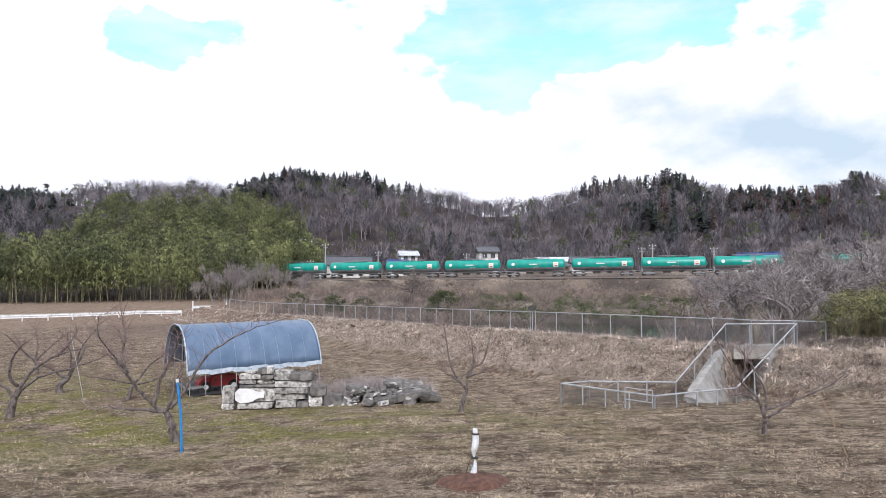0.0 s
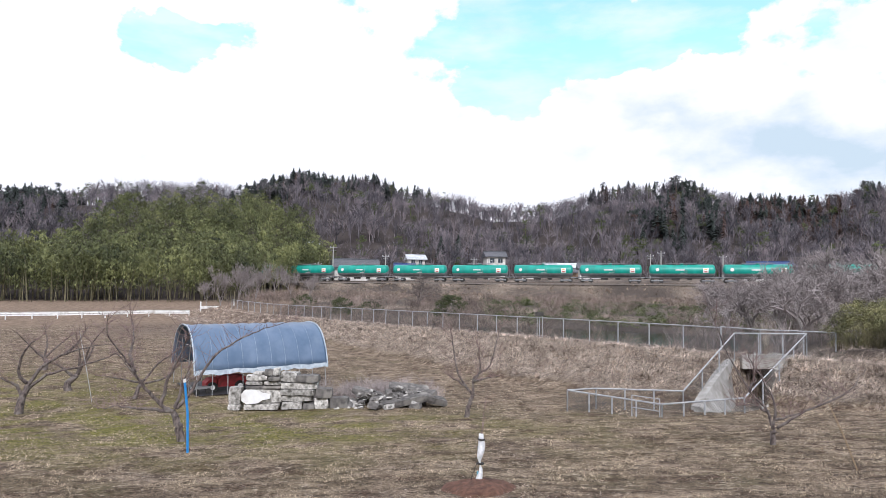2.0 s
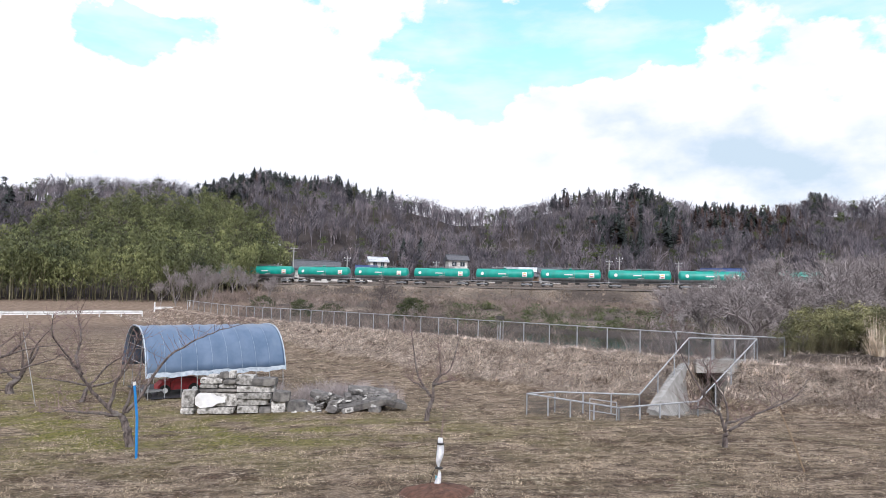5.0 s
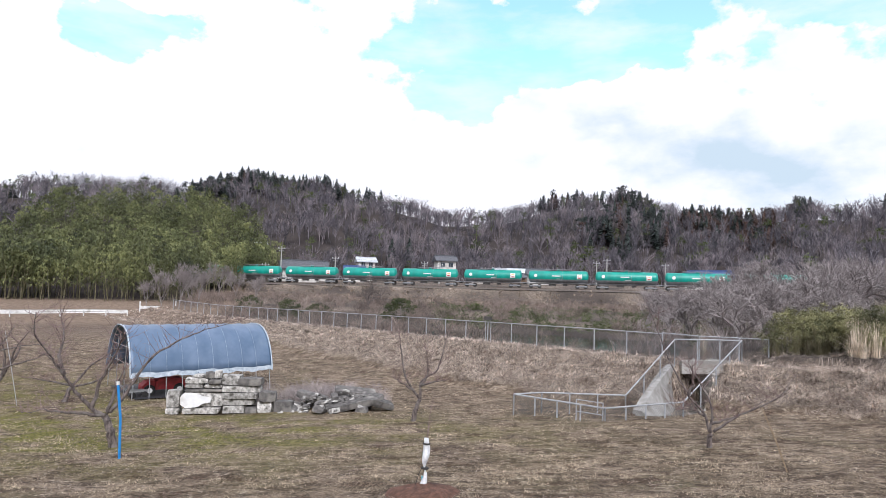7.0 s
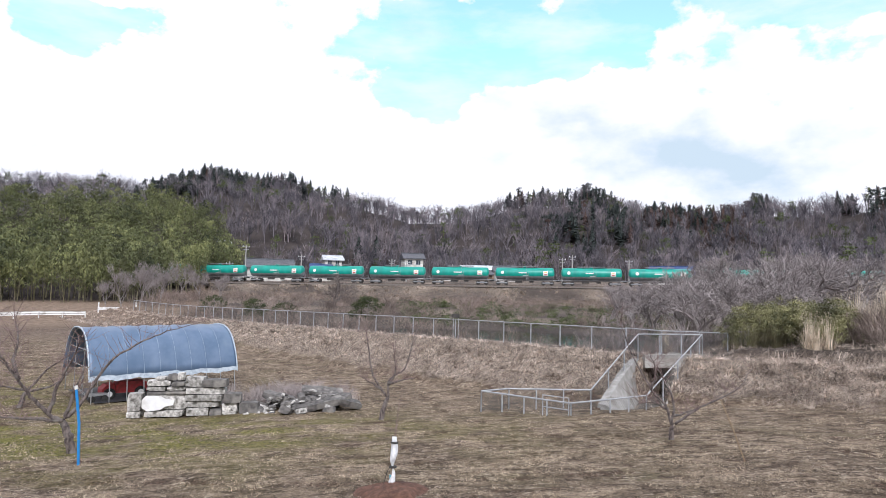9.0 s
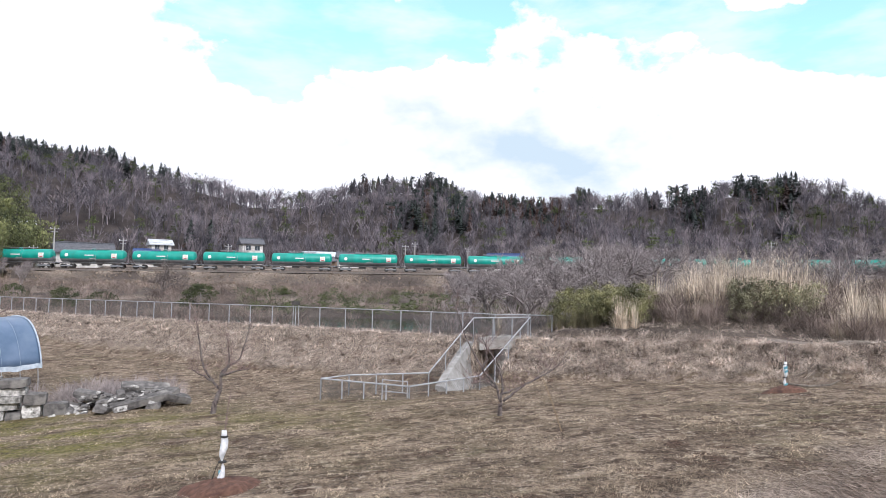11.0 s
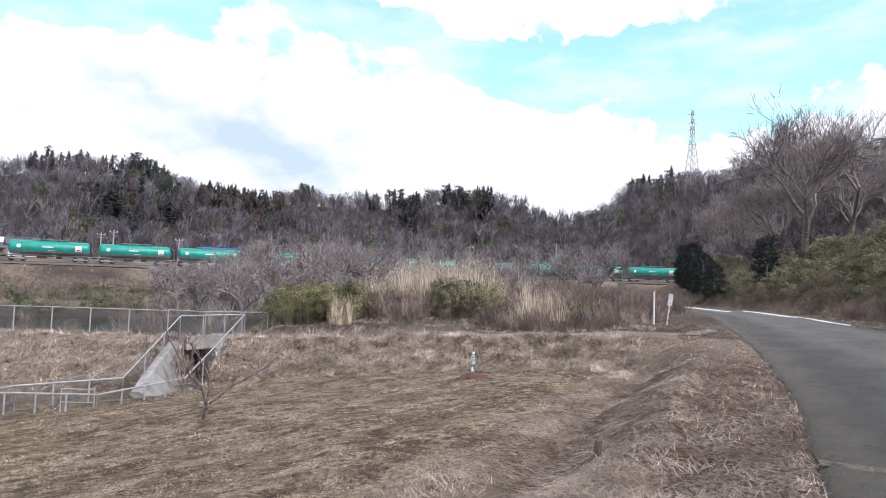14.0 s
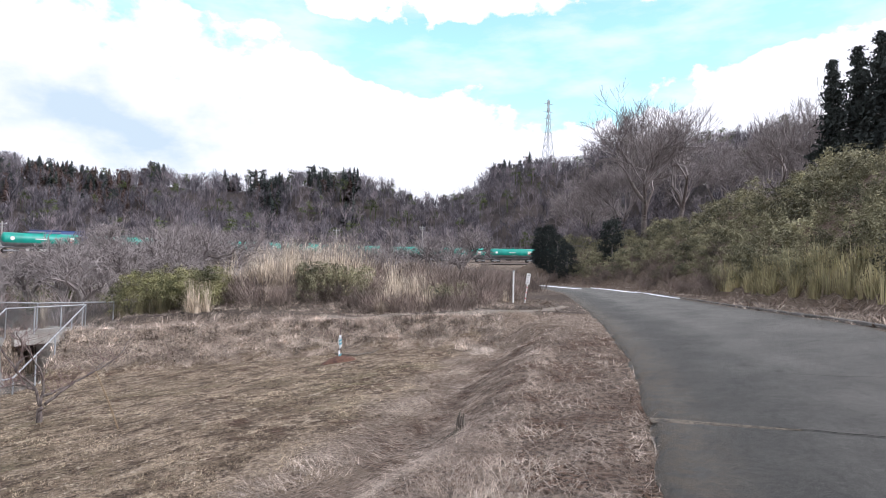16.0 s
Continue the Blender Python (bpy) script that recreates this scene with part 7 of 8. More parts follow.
def evergreen(name, label, m, height, wide, seed, material, clumps=120, size=0.11, cone=False, group=""):
    """A leafy tree: trunk, limbs into the crown, and clumps of leaves with gaps."""
    r = np.random.RandomState(seed)
    root = thing(name, label, "tree", m, group)
    wood = MB().tube([(0, 0, -0.3), (0.02 * height, 0, height * 0.5), (0, 0, height * 0.92)], [height * 0.022, height * 0.015, height * 0.003], 8)
    vs, ts = [], []
    for k in range(clumps):
        u = r.uniform(0.08, 1.0)
        q = wide * ((1 - u) ** 0.8 if cone else math.sqrt(max(0.03, 1 - (2 * u - 0.9) ** 2 * 0.8))) * r.uniform(0.35, 1.05)
        a = r.uniform(0, 6.28)
        c = np.array([math.cos(a) * q, math.sin(a) * q, u * height])
        if k % 4 == 0:
            wood.tube([(0, 0, u * height * 0.85), tuple(c * 0.5 + np.array([0, 0, u * height * 0.42])), tuple(c)], [height * 0.006, height * 0.004, 0.01], 4, False)
        clump(vs, ts, c, size * height, 44, r, 0.55, 0.3, 0.6)
    part("trunk", wood, "grey_bark", root)
    me = np_mesh("crown", np.array(vs), np.array(ts), material)
    part("crown", me, material, root)
    return root


def tall_cedar(label, m, height, wide, seed, group):
    """A cedar with a straight stem and drooping sprays in uneven whorls, pointed at the top."""
    r = np.random.RandomState(seed)
    root = thing("tall_cedar", label, "tree", m, group)
    wood = MB().tube([(0, 0, -0.4), (0.01 * height, 0, height * 0.5), (0, 0, height * 0.97)], [height * 0.02, height * 0.013, 0.02], 8)
    vs, ts = [], []
    h = height * 0.12
    while h < height * 0.985:
        u = h / height
        reach = wide * (1 - u) ** 0.62 * (0.8 + 0.2 * math.sin(h * 2.3 + seed)) + 0.1
        for k in range(9):
            a, l = r.uniform(0, 6.28), reach * r.uniform(0.45, 1.15)
            o, z0 = np.array([math.cos(a), math.sin(a), 0]), h + r.uniform(-0.2, 0.2)
            if k == 0:
                wood.tube([(0, 0, z0), tuple(o * l * 0.6 + [0, 0, z0 + 0.1]), tuple(o * l + [0, 0, z0 - 0.1 * l])], [0.04, 0.025, 0.008], 4, False)
            for j in range(4):
                q = (j + 0.6) / 4
                c = o * l * q + np.array([0, 0, z0 + 0.25 * q * l - 0.42 * q * q * l])
                clump(vs, ts, c, 0.20 + 0.20 * l * (1 - 0.4 * q), 5, r, 0.5, 0.5, 1.5)
        h += 0.30
    part("trunk", wood, "grey_bark", root)
    part("crown", np_mesh("crown", np.array(vs), np.array(ts), "cedar"), "cedar", root)
    return root


def build_evergreens():
    for az, d, h, w, seed in ((69.1, 78, 5.0, 1.1, 1), (69.9, 75, 5.6, 1.4, 2), (70.7, 72, 5.0, 1.4, 3), (71.6, 69, 4.0, 1.3, 5)):
        x, y, z = at(az, d)
        evergreen("evergreen_tree", "dense very dark evergreen at the bend of the lane", pose(x, y, z - 0.2), h, w, seed, "cedar", 230, 0.075, group="evergreens at the bend")
    x, y, z = at(75.6, 66)
    evergreen("evergreen_shrub", "dark round evergreen shrub among bamboo grass", pose(x, y, z), 4.4, 1.2, 6, "cedar", 80, 0.14)
    for az, d, top, w, seed in ((92.7, 66, 17.4, 2.6, 11), (94.4, 64, 18.2, 2.9, 12), (95.9, 62, 19.2, 3.0, 13), (97.2, 63, 18.6, 3.2, 14), (99.2, 62, 18.0, 3.4, 15)):
        x, y, z = at(az, d)
        tall_cedar("tall dark cedar standing above the bamboo bank", pose(x, y, z - 0.5), 1.55 + d * math.tan(radians(top)) - z, w * 1.25, seed, "tall cedars")
    x, y, z = at(0.1, 66)
    evergreen("green_bush", "rounded green evergreen bush on the far bank", pose(x, y, z - 0.3), 2.6, 2.0, 8, "evergreen", 90, 0.16)
    for k, (az, d, h, w) in enumerate(((-10.2, 70, 2.0, 1.6), (-13.4, 76, 2.0, 1.9), (-7.4, 72, 1.5, 1.5))):
        x, y, z = at(az, d)
        evergreen("green_bush", "low dull green bush in the thicket", pose(x, y, z - 0.2), h, w, 60 + k, "evergreen", 60, 0.2, group="thicket bushes")


build_evergreens()

# ---- brush, reeds and grass ----


def road_side(x, y):
    return (y - table(ROAD_EDGE, x)) * 0.965


def build_cover():
    # thickets on the far bank
    brush = [shrub(200 + k, 105) for k in range(6)]
    def far_bank(az, d, x, y, z):
        tr, ts, _, _ = along(TRACK, x, y)
        side = along(CREST, x, y)[1]
        dens = 0.5 + 0.5 * waves(x, y, 16, 61)
        low = smooth01(10, 35, tr)
        return (side > 0) & (ts < 0) & (tr > 7) & (z > WATER_Z + 0.05) & (dens * (0.5 + 0.5 * low) > 0.2) & ((y - table(ROAD_EDGE, x)) > 9)
    p, r = sow(3000, -22, 66, 34, 165, 5, far_bank)
    th = places(p, r, 0.8, 2.2, 1.0, 1.8)
    th[:, 3:5] *= (0.5 + 0.5 * smooth01(8, 40, along(TRACK, th[:, 0], th[:, 1])[0]))[:, None]
    stuff("thicket", scatter(brush, th, "thicket", "mound_brush"), "tangled leafless thicket on the pond's far bank", "thicket")
    def rail_bank(az, d, x, y, z):
        tr, ts, _, _ = along(TRACK, x, y)
        return (ts < 0) & (tr > 2.7) & (tr < 34) & (along(CREST, x, y)[1] > 0) & (z > WATER_Z)
    p, r = sow(8000, -16, 45, 60, 150, 66, rail_bank)
    stuff("bank_grass", scatter([reed_tuft(470 + k, 9, False, 4.0) for k in range(5)], places(p, r, 0.4, 1.1, 1.0, 1.8, 0.03), "bank_grass", "bank_grass"), "dry brown grass on the bank below the railway", "grass")
    p, r = sow(620, 3, 34, 44, 92, 6, far_bank)
    stuff("green_brush", scatter([shrub(230 + k, 160, True) for k in range(4)], places(p, r, 0.5, 1.3, 1.2, 2.0, 0.1), "green_brush", "evergreen"), "dull green low brush above the water", "brush")
    p, r = sow(110, 20, 62, 32, 66, 16, lambda az, d, x, y, z: (along(CREST, x, y)[1] > 0) & ((y - table(ROAD_EDGE, x)) > 10))
    stuff("tall_brush", scatter(brush, places(p, r, 1.2, 2.6, 0.8, 1.3), "tall_brush", "brush"), "tall leafless brush between the pond trees", "brush")
    p, r = sow(210, -14, 27, 36, 60, 56, lambda az, d, x, y, z: (along(CREST, x, y)[1] > 0) & (along(CREST, x, y)[0] > 1.6) & (along(CREST, x, y)[0] < 9))
    p[:, 2] = np.maximum(p[:, 2], WATER_Z - 0.2)
    stuff("pond_brush", scatter(brush, places(p, r, 0.8, 1.9, 0.9, 1.5), "pond_brush", "mound_brush"), "dead stems standing in the shallow pond", "brush")
    # bamboo grass beside the spillway
    tuft = [shrub(260 + k, 480, True, 0.6) for k in range(4)]
    blades = [reed_tuft(280 + k, 90, False) for k in range(4)]
    spot = lambda az, d, x, y, z: (along(CREST, x, y)[1] > 0) & (along(CREST, x, y)[0] > 0.9)
    p, r = sow(60, 32.2, 39.6, 27.2, 31, 7, spot)
    stuff("bamboo_grass", scatter(blades, places(p, r, 0.8, 1.7, 0.6, 0.9), "bamboo_grass", "culm"), "pale stems of bamboo grass standing beside the overflow", "bamboo grass")
    q, r2 = sow(150, 32.2, 40.2, 27.0, 31, 8, spot)
    q[:, 2] += r2.uniform(0.0, 0.85, len(q)) * (0.5 + 0.5 * smooth01(27.2, 29.5, np.hypot(q[:, 0], q[:, 1])))
    stuff("bamboo_grass_leaves", scatter(tuft, places(q, r2, 0.9, 1.45, 0.8, 1.2), "bamboo_grass_leaves", "dwarf_bamboo"), "leafy tops of the bamboo grass", "bamboo grass")
    # pampas along the mound
    reeds = [reed_tuft(300 + k, 84) for k in range(6)]
    def mound(az, d, x, y, z):
        c = along(CREST, x, y)
        return (c[1] > 0) & (c[0] > 1.4) & (c[0] < 9.0) & ((y - table(ROAD_EDGE, x)) > 3.0)
    rr = np.random.RandomState(9)
    spread = []
    for az, d, n, h in ((39.6, 31.5, 4, 1.7), (41.3, 31.5, 7, 2.1), (43.3, 31, 8, 2.5), (45.0, 30.5, 9, 2.8), (46.5, 31, 10, 3.0), (48.2, 31.8, 6, 2.5), (50.2, 30.6, 9, 2.7), (51.8, 31, 7, 2.4), (53.4, 30, 4, 1.8), (56.0, 28.5, 6, 2.2), (57.4, 28.2, 9, 2.5), (60.2, 30, 3, 1.6), (63.5, 30, 3, 1.5)):
        for k in range(int(n * 1.6)):
            a, q = radians(az + rr.normal() * 1.1), d + rr.normal() * 0.9
            x, y = q * math.sin(a), q * math.cos(a)
            t = h * rr.uniform(0.5, 1.05)
            spread.append((x, y, ground_z(x, y), t * rr.uniform(0.6, 1.0), t, rr.uniform(0, 6.28), rr.randint(0, 100)))
    stuff("pampas_grass", scatter(reeds, np.array(spread), "pampas_grass", "pampas"), "tall pale dry pampas grass with feathery heads", "pampas grass")
    p, r = sow(5, 37.6, 39.8, 26.6, 28.0, 19, lambda az, d, x, y, z: along(CREST, x, y)[1] > 0)
    stuff("pampas_tuft", scatter(reeds, places(p, r, 1.3, 1.9, 0.7, 1.0), "pampas_tuft", "pampas"), "pale pampas tuft beside the bamboo grass", "pampas grass")
    p, r = sow(10, 26.6, 28.0, 29.5, 31.0, 29)
    stuff("reed_tuft", scatter(reeds, places(p, r, 1.2, 2.0, 0.6, 0.9), "reed_tuft", "pampas"), "dry reeds standing by the overflow deck", "reeds")
    p, r = sow(760, 39.5, 67.5, 24, 40, 10, lambda az, d, x, y, z: mound(az, d, x, y, z) & ((az < 64.6) | (d > 33)))
    near = np.hypot(p[:, 0], p[:, 1]) < 29
    hb = places(p, r, 0.7, 1.7, 1.0, 1.6)
    hb[:, 3:5] *= np.where(near, 0.85, 1.1)[:, None]
    stuff("mound_brush", scatter([shrub(330 + k, 150) for k in range(4)], hb, "mound_brush", "mound_brush"), "brown leafless brush at the foot of the pampas", "brush")
    p, r = sow(300, 57.5, 65.6, 30, 44, 43, lambda az, d, x, y, z: ((y - table(ROAD_EDGE, x)) > 3.0) & ((az < 64.4) | (d > 32)))
    stuff("roadside_thicket", scatter([shrub(335 + k, 150) for k in range(4)], places(p, r, 1.0, 2.2, 0.8, 1.3), "roadside_thicket", "mound_brush"), "brown leafless thicket behind the marker posts", "brush")
    p, r = sow(17, 47.4, 52.8, 28.0, 29.8, 11, mound)
    p2, r2 = sow(20, 59.5, 63.4, 27.5, 31, 41, mound)
    spread = np.concatenate([places(p, r, 1.4, 2.1, 0.7, 1.1), places(p2, r2, 0.8, 1.6, 0.9, 1.3)])
    stuff("mound_evergreens", scatter([shrub(350 + k, 560, True, 0.55) for k in range(4)], spread, "mound_evergreens", "lane_bamboo"), "green shrubs among the pampas", "shrubs")
    # bank above the lane
    def lane_bank(az, d, x, y, z):
        over = -(y - table(ROAD_EDGE, x)) * 0.965 - ROAD_WIDE
        return (over > 3.0) & (over < 15) & (x > 13)
    def billow(pl):
        f = smooth01(-0.75, 0.7, waves(pl[:, 0], pl[:, 1], 6.5, 71))
        pl[:, 3:5] *= (0.60 + 0.55 * f)[:, None]
        pl[:, 2] += 0.15 * f
        return pl
    p, r = sow(860, 72, 101, 19, 52, 12, lambda az, d, x, y, z: lane_bank(az, d, x, y, z) & (d < 52))
    stuff("lane_bamboo_grass", scatter([shrub(370 + k, 512, True, 0.68) for k in range(5)], billow(places(p, r, 1.2, 2.3, 0.8, 1.2, 0.15)), "lane_bamboo_grass", "lane_bamboo"), "dense olive bamboo grass covering the bank above the lane", "bamboo grass")
    p, r = sow(700, 70.5, 88, 50, 80, 52, lane_bank)
    stuff("far_bamboo_grass", scatter([shrub(380 + k, 320, True, 0.7) for k in range(5)], billow(places(p, r, 1.2, 2.3, 0.9, 1.3, 0.15)), "far_bamboo_grass", "lane_bamboo"), "dense olive bamboo grass along the far bank", "bamboo grass")
    foot = lambda az, d, x, y, z: (-(y - table(ROAD_EDGE, x)) * 0.965 - ROAD_WIDE > 2.4) & (-(y - table(ROAD_EDGE, x)) * 0.965 - ROAD_WIDE < 4.2)
    p, r = sow(900, 84.3, 96.5, 21, 40, 13, foot)
    stuff("lane_reeds", scatter([reed_tuft(290 + k, 34, False, 2.6) for k in range(5)], places(p, r, 0.9, 2.0, 0.45, 0.8), "lane_reeds", "pale_grass"), "tall yellowed grass at the foot of the bank", "grass")
    p, r = sow(700, 70, 86, 36, 76, 23, lambda az, d, x, y, z: (-(y - table(ROAD_EDGE, x)) * 0.965 - ROAD_WIDE > 1.6) & (-(y - table(ROAD_EDGE, x)) * 0.965 - ROAD_WIDE < 5.5))
    stuff("bank_brush", scatter([shrub(390 + k, 130) for k in range(4)], places(p, r, 0.6, 1.5, 1.0, 1.7), "bank_brush", "mound_brush"), "brown vines and brush at the foot of the bank", "brush")
    p, r = sow(900, 64, 84, 86, 140, 14, lambda az, d, x, y, z: (-(y - table(ROAD_EDGE, x)) > ROAD_WIDE + 8))
    stuff("lane_brush", scatter([far_tree(700 + k, 130, 0.42) for k in range(5)], places(p, r, 3.0, 6.0, 1.0, 1.5), "lane_brush", "woods"), "bare brush beyond the bend of the lane", "brush")

    p, r = sow(150, -17, -1, 22.9, 25.4, 18)
    stuff("heap_brush", scatter([shrub(440 + k, 90) for k in range(4)], places(p, r, 0.4, 1.1, 0.8, 1.3), "heap_brush", "brush"), "dead stems growing through the rubble heap", "brush")
    p, r = sow(260, 61.5, 67.6, 33, 72, 57, lambda az, d, x, y, z: (y - table(ROAD_EDGE, x)) > 2.2)
    stuff("roadside_brush", scatter([shrub(460 + k, 120) for k in range(4)], places(p, r, 0.5, 1.5, 1.0, 1.6), "roadside_brush", "mound_brush"), "low brown brush beyond the marker posts", "brush")
    p, r = sow(420, 62.5, 69.3, 44, 96, 58, lambda az, d, x, y, z: ((y - table(ROAD_EDGE, x)) > 1.8) & (along(TRACK, x, y)[0] > 4))
    stuff("bend_brush", scatter([shrub(480 + k, 110) for k in range(4)], places(p, r, 0.9, 2.1, 1.0, 1.5), "bend_brush", "mound_brush"), "tall brown brush between the lane and the railway", "brush")
    # brambles over the dam's shoulder and sparse ones on its face
    def dam_face(az, d, x, y, z):
        c = along(CREST, x, y)
        return (c[1] <= 0) & (c[0] < 4.2) & (c[0] > np.where(x < 18.8, 0.4, 0.95)) & ((y - table(ROAD_EDGE, x)) > 4.2)
    p, r = sow(1500, 35, 63, 17, 34, 15, dam_face)
    stuff("bramble", scatter([shrub(400 + k, 70) for k in range(5)], places(p, r, 0.18, 0.5, 1.4, 2.6, 0.05), "bramble", "tussock"), "dead bramble matted over the dam's shoulder", "bramble")
    pts = np.array([c[:2] for c in CREST])
    cum = np.concatenate([[0], np.cumsum(np.hypot(*np.diff(pts, axis=0).T))])
    r = np.random.RandomState(17)
    u, off = cum[-1] * (1 - r.uniform(0, 1, 11000) ** 1.5), r.uniform(0.2, 6.0, 11000)
    x, y = np.interp(u, cum, pts[:, 0]) - 0.74 * off, np.interp(u, cum, pts[:, 1]) - 0.67 * off
    k = (land(x, y)[1] > 0.4) & (road_side(x, y) > 4.2) & ((x < 18.8) | (off > 1.0))
    p = np.stack([x, y, land(x, y)[0]], 1)[k]
    stuff("dead_tussocks", scatter([reed_tuft(420 + k, 10, False, 3.4) for k in range(7)], places(p, r, 0.14, 0.40, 1.3, 2.6, 0.05), "dead_tussocks", "tussock"), "dead grass tussocks on the face of the dam", "grass")


build_cover()


def strew(n, seed, az_lo, az_hi, d_lo, d_hi, length, width, lay, ok, name, material, label, tilt=None, spots=None):
    """Many single blades or straws lying or standing on the ground."""
    r = np.random.RandomState(seed)
    a = np.radians(r.uniform(az_lo, az_hi, n))
    d = d_lo * (d_hi / d_lo) ** r.uniform(0, 1, n)
    x, y = d * np.sin(a), d * np.cos(a)
    if spots is not None:
        x, y = spots(r, n)
        d = np.hypot(x, y)
    k = ok(x, y)
    x, y = x[k], y[k]
    n = len(x)
    z = land(x, y)[0]
    h = r.uniform(0, 6.28, n) if tilt is None else tilt(x, y) + r.normal(size=n) * 0.55
    el = np.abs(r.normal(size=n)) * lay
    l = r.uniform(length[0], length[1], n)
    dx, dy = np.cos(h) * np.cos(el) * l, np.sin(h) * np.cos(el) * l
    x2, y2, x1, y1 = x + dx, y + dy, x + dx * 0.5, y + dy * 0.5
    z2 = land(x2, y2)[0] + np.sin(el) * l + 0.01
    z1 = np.maximum(land(x1, y1)[0] + 0.012, (z + z2) / 2 + 0.12 * l * np.sin(el)) + 0.004
    w = r.uniform(width[0], width[1], n) * np.clip(d[k] / 7.0, 0.8, 2.6)
    wx, wy = -np.sin(h) * w / 2, np.cos(h) * w / 2
    v = np.stack([np.stack([x - wx, y - wy, z], 1), np.stack([x + wx, y + wy, z], 1), np.stack([x1 + wx, y1 + wy, z1], 1), np.stack([x1 - wx, y1 - wy, z1], 1), np.stack([x2, y2, z2], 1)], 1).reshape(-1, 3)
    i = np.arange(n)[:, None] * 5
    t = np.concatenate([i + [0, 1, 2], i + [0, 2, 3], i + [3, 2, 4]])
    me = np_mesh(name, v, t, material)
    tone = np.repeat(r.choice([0.05, 0.22, 0.4, 0.6, 0.95], n, p=[0.2, 0.24, 0.27, 0.2, 0.09]), 5).astype(np.float32)
    me.attributes.new("tone", "FLOAT", "POINT").data.foreach_set("value", tone)
    stuff(name, me, label, "grass")


def sod(n, seed, az_lo, az_hi, d_lo, d_hi, high, blades, width, ok, name, material, label, comb=None):
    """Tufts of short blades, each tuft of one tone, standing in patches; comb: the way in which they lie."""
    r = np.random.RandomState(seed)
    a = np.radians(r.uniform(az_lo, az_hi, n))
    d = d_lo * (d_hi / d_lo) ** r.uniform(0, 1, n)
    x, y = d * np.sin(a), d * np.cos(a)
    k = ok(x, y)
    x, y, d = x[k], y[k], d[k]
    n = len(x)
    z = land(x, y)[0]
    h = r.uniform(*high, n)
    tone = r.choice([0.0, 0.12, 0.35, 0.6, 1.0], n, p=[0.22, 0.22, 0.24, 0.2, 0.12])
    way = comb(x, y) if comb else np.zeros(n)
    vs, tones = [], []
    for j in range(blades):
        t = r.uniform(0, 6.28, n) if comb is None else way + r.normal(size=n) * 0.5
        lean = np.abs(r.normal(size=n)) * 1.1 + (0.2 if comb is None else 1.2)
        bx, by = x + r.normal(size=n) * h * 0.45, y + r.normal(size=n) * h * 0.45
        ex, ey = bx + np.cos(t) * h * lean, by + np.sin(t) * h * lean
        ez = land(ex, ey)[0] + h * r.uniform(0.25, 1.0, n) if comb is not None else z + h * r.uniform(0.35, 1.0, n)
        side = r.uniform(0, 6.28, n)
        w = r.uniform(*width, n) * np.clip(d / 8.0, 0.7, 3.2) / 2
        wx, wy = np.cos(side) * w, np.sin(side) * w
        vs.append(np.stack([np.stack([bx - wx, by - wy, z - 0.01], 1), np.stack([bx + wx, by + wy, z - 0.01], 1), np.stack([ex, ey, ez], 1)], 1))
        tones.append(np.repeat(np.clip(tone + r.normal(size=n) * 0.12, 0, 1), 3))
    v = np.concatenate(vs).reshape(-1, 3)
    me = np_mesh(name, v, np.arange(len(v)).reshape(-1, 3), material)
    me.attributes.new("tone", "FLOAT", "POINT").data.foreach_set("value", np.concatenate(tones).astype(np.float32))
    stuff(name, me, label, "grass")


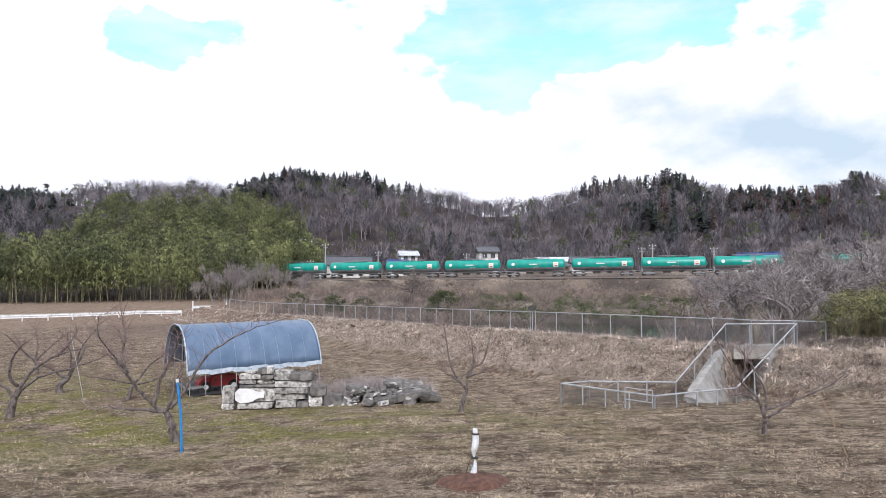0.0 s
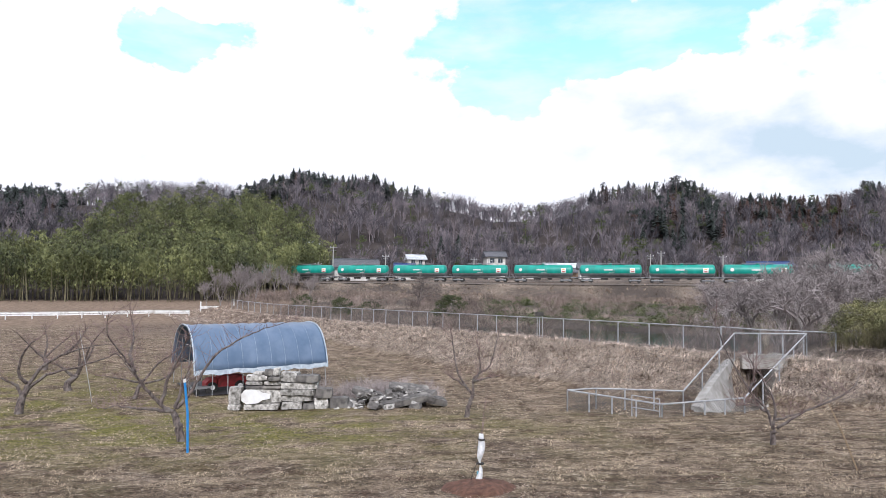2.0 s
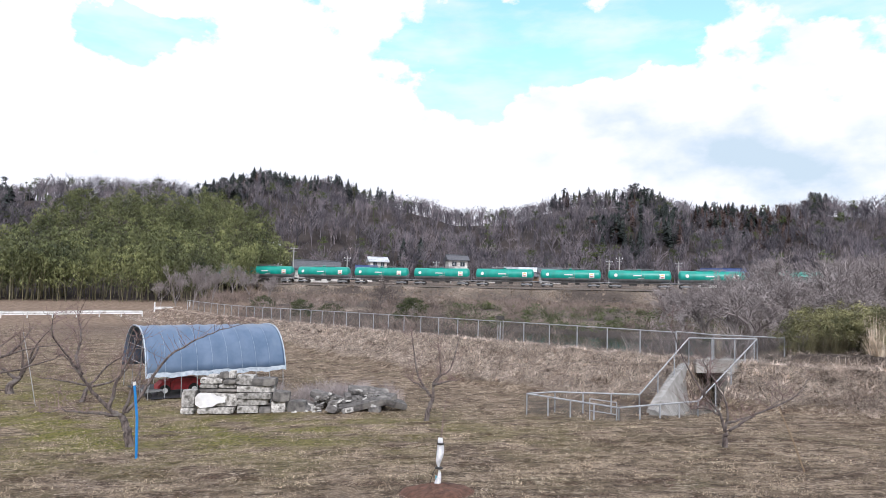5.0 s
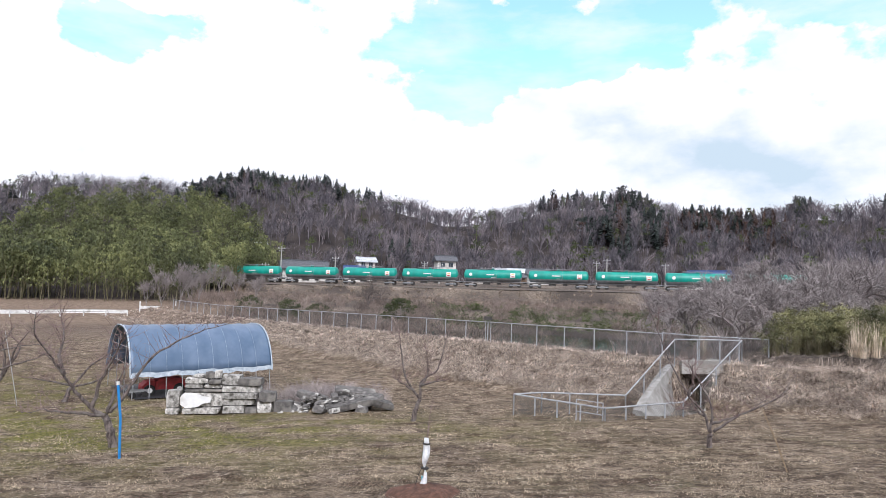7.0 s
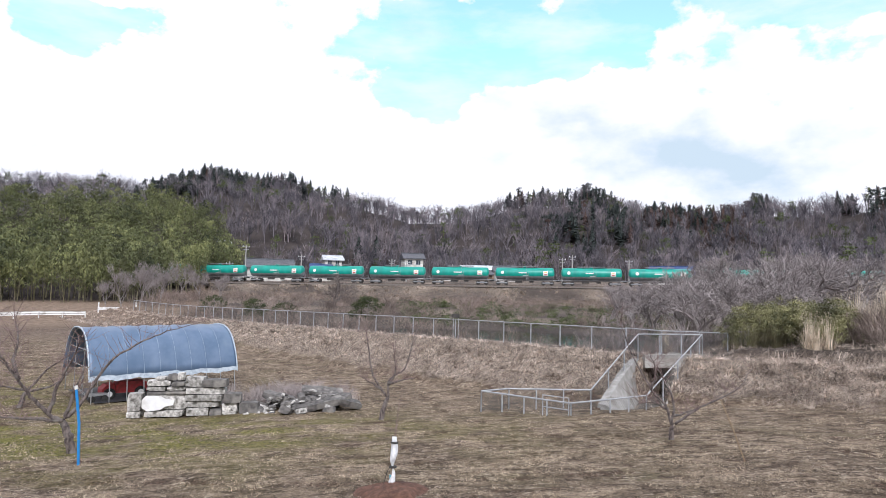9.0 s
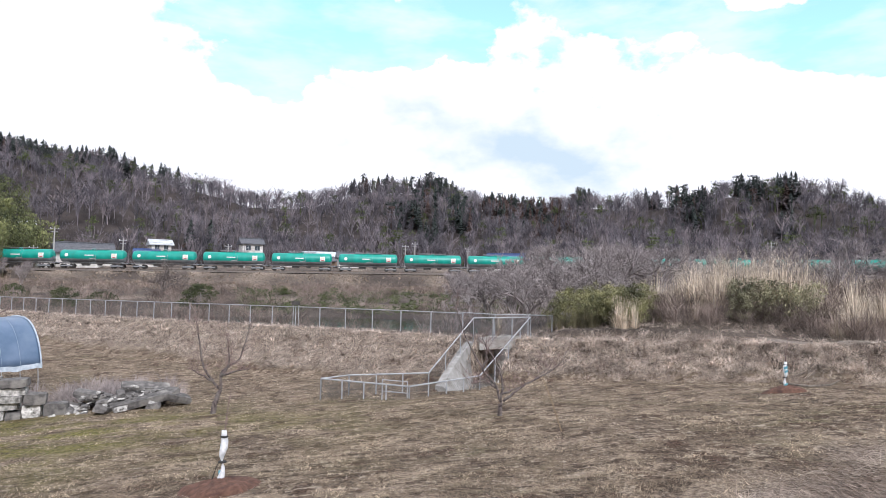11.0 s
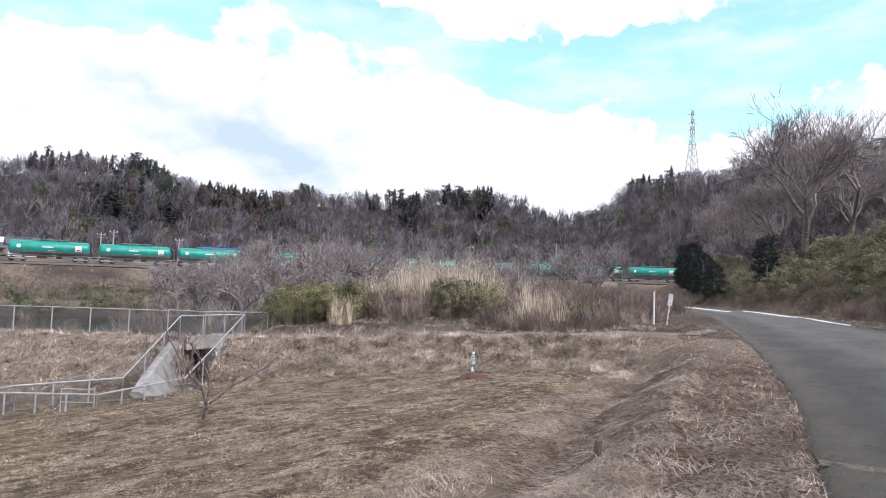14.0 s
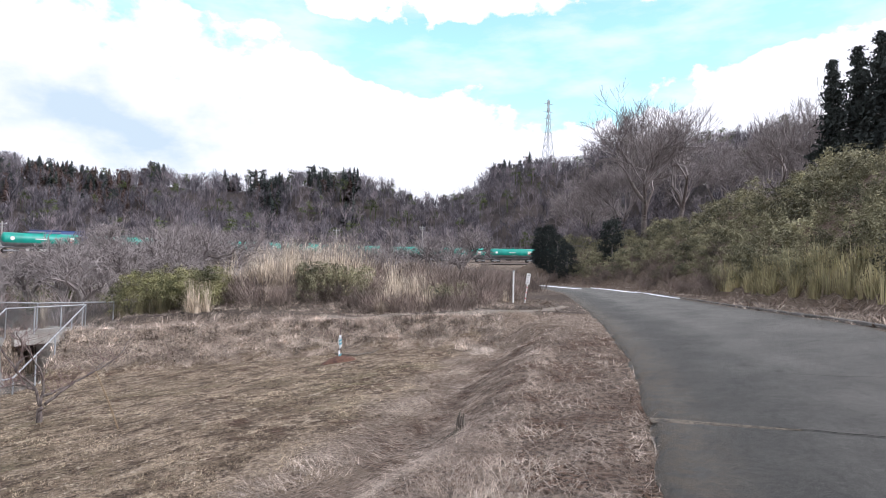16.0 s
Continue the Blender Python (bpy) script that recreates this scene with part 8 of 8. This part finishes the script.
def build_grass():
    def downhill(x, y):
        e = 0.2
        z = land(x, y)[0]
        return np.arctan2(-(land(x, y + e)[0] - z), -(land(x + e, y)[0] - z))
    crest = lambda x, y: along(CREST, x, y)
    loose = np.random.RandomState(77)
    strew(105000, 1, -40, 99, 1.2, 34, (0.09, 0.36), (0.002, 0.0046), 0.2, lambda x, y: (road_side(x, y) > -0.12) & (road_side(x, y) < 4.4), "verge_straw", "tussock", "matted dry straw on the verge and its bank", lambda x, y: downhill(x, y) + loose.normal(size=x.shape) * np.where(road_side(x, y) < 1.9, 1.6, 0.25))
    sod(26000, 8, -40, 96, 1.6, 34, (0.03, 0.08), 6, (0.004, 0.009), lambda x, y: (road_side(x, y) > -0.02) & (road_side(x, y) < 2.4), "verge_tufts", "tussock", "short dead tufts and leaf litter on the verge")
    sod(22000, 9, -40, 90, 2.5, 34, (0.07, 0.16), 7, (0.004, 0.009), lambda x, y: (road_side(x, y) > 1.2) & (road_side(x, y) < 4.4), "bank_straw", "verge_straw", "long straw combed down the roadside bank", downhill)

    def dam_band(r, n):
        pts = np.array([c[:2] for c in CREST])
        seg = np.hypot(*np.diff(pts, axis=0).T)
        cum = np.concatenate([[0], np.cumsum(seg)])
        u = cum[-1] * (1 - r.uniform(0, 1, n) ** 1.7)
        px, py = np.interp(u, cum, pts[:, 0]), np.interp(u, cum, pts[:, 1])
        off = r.uniform(-0.6, 6.0, n)
        return px - 0.74 * off, py - 0.67 * off
    strew(60000, 2, -40, 62, 12, 80, (0.18, 0.6), (0.003, 0.0066), 0.24, lambda x, y: (road_side(x, y) > 3.4) & ((x < 18.8) | (crest(x, y)[0] > 0.6)) & (land(x, y)[1] > 0.35), "dam_straw", "tussock", "long dead grass lying down the face of the dam", downhill, dam_band)
    strew(18000, 3, -40, 70, 12, 60, (0.15, 0.45), (0.0035, 0.006), 0.5, lambda x, y: (road_side(x, y) > 3) & ((x < 18.8) | (crest(x, y)[0] > 0.7)) & (crest(x, y)[0] < 2.6), "crest_grass", "straw", "dry grass along the crest of the dam")
    lawn = lambda x, y: (road_side(x, y) > 3.2) & (land(x, y)[1] < 0.5) & (crest(x, y)[1] <= 0)
    patchy = lambda x, y: 0.6 * waves(x, y * 1.6, 1.3, 92) + 0.6 * waves(x, y, 0.6, 93) + 0.4 * waves(x, y, 4.0, 94)
    sod(185000, 7, -40, 66, 4.5, 46, (0.016, 0.048), 3, (0.006, 0.012), lambda x, y: lawn(x, y) & (patchy(x, y) > -0.12), "orchard_turf", "sod", "short patchy winter turf of the orchard")
    strew(26000, 6, -40, 66, 4.5, 30, (0.05, 0.15), (0.0022, 0.004), 0.16, lambda x, y: lawn(x, y) & (waves(x, y, 3.5, 91) > -0.35), "loose_straw", "straw", "pale loose straws strewn over the orchard turf")
    sod(9000, 10, 30, 67, 18, 40, (0.06, 0.22), 7, (0.006, 0.012), lambda x, y: (crest(x, y)[1] > 0) & (crest(x, y)[0] > 0.7) & (crest(x, y)[0] < 4.5) & (road_side(x, y) > 0.4), "mound_grass", "tussock", "dead grass between the path and the pampas")
    sod(16000, 11, 62, 99, 12, 75, (0.05, 0.16), 6, (0.006, 0.012), lambda x, y: (road_side(x, y) < -ROAD_WIDE - 0.25) & (road_side(x, y) > -ROAD_WIDE - 5), "far_verge_tufts", "tussock", "dead tufts and litter along the far verge of the lane")
    strew(15000, 5, 60, 99, 10, 60, (0.2, 0.6), (0.006, 0.012), 0.3, lambda x, y: (road_side(x, y) < -ROAD_WIDE - 0.3) & (road_side(x, y) > -ROAD_WIDE - 6), "far_verge_straw", "verge_straw", "dry straw on the far verge of the lane")


build_grass()
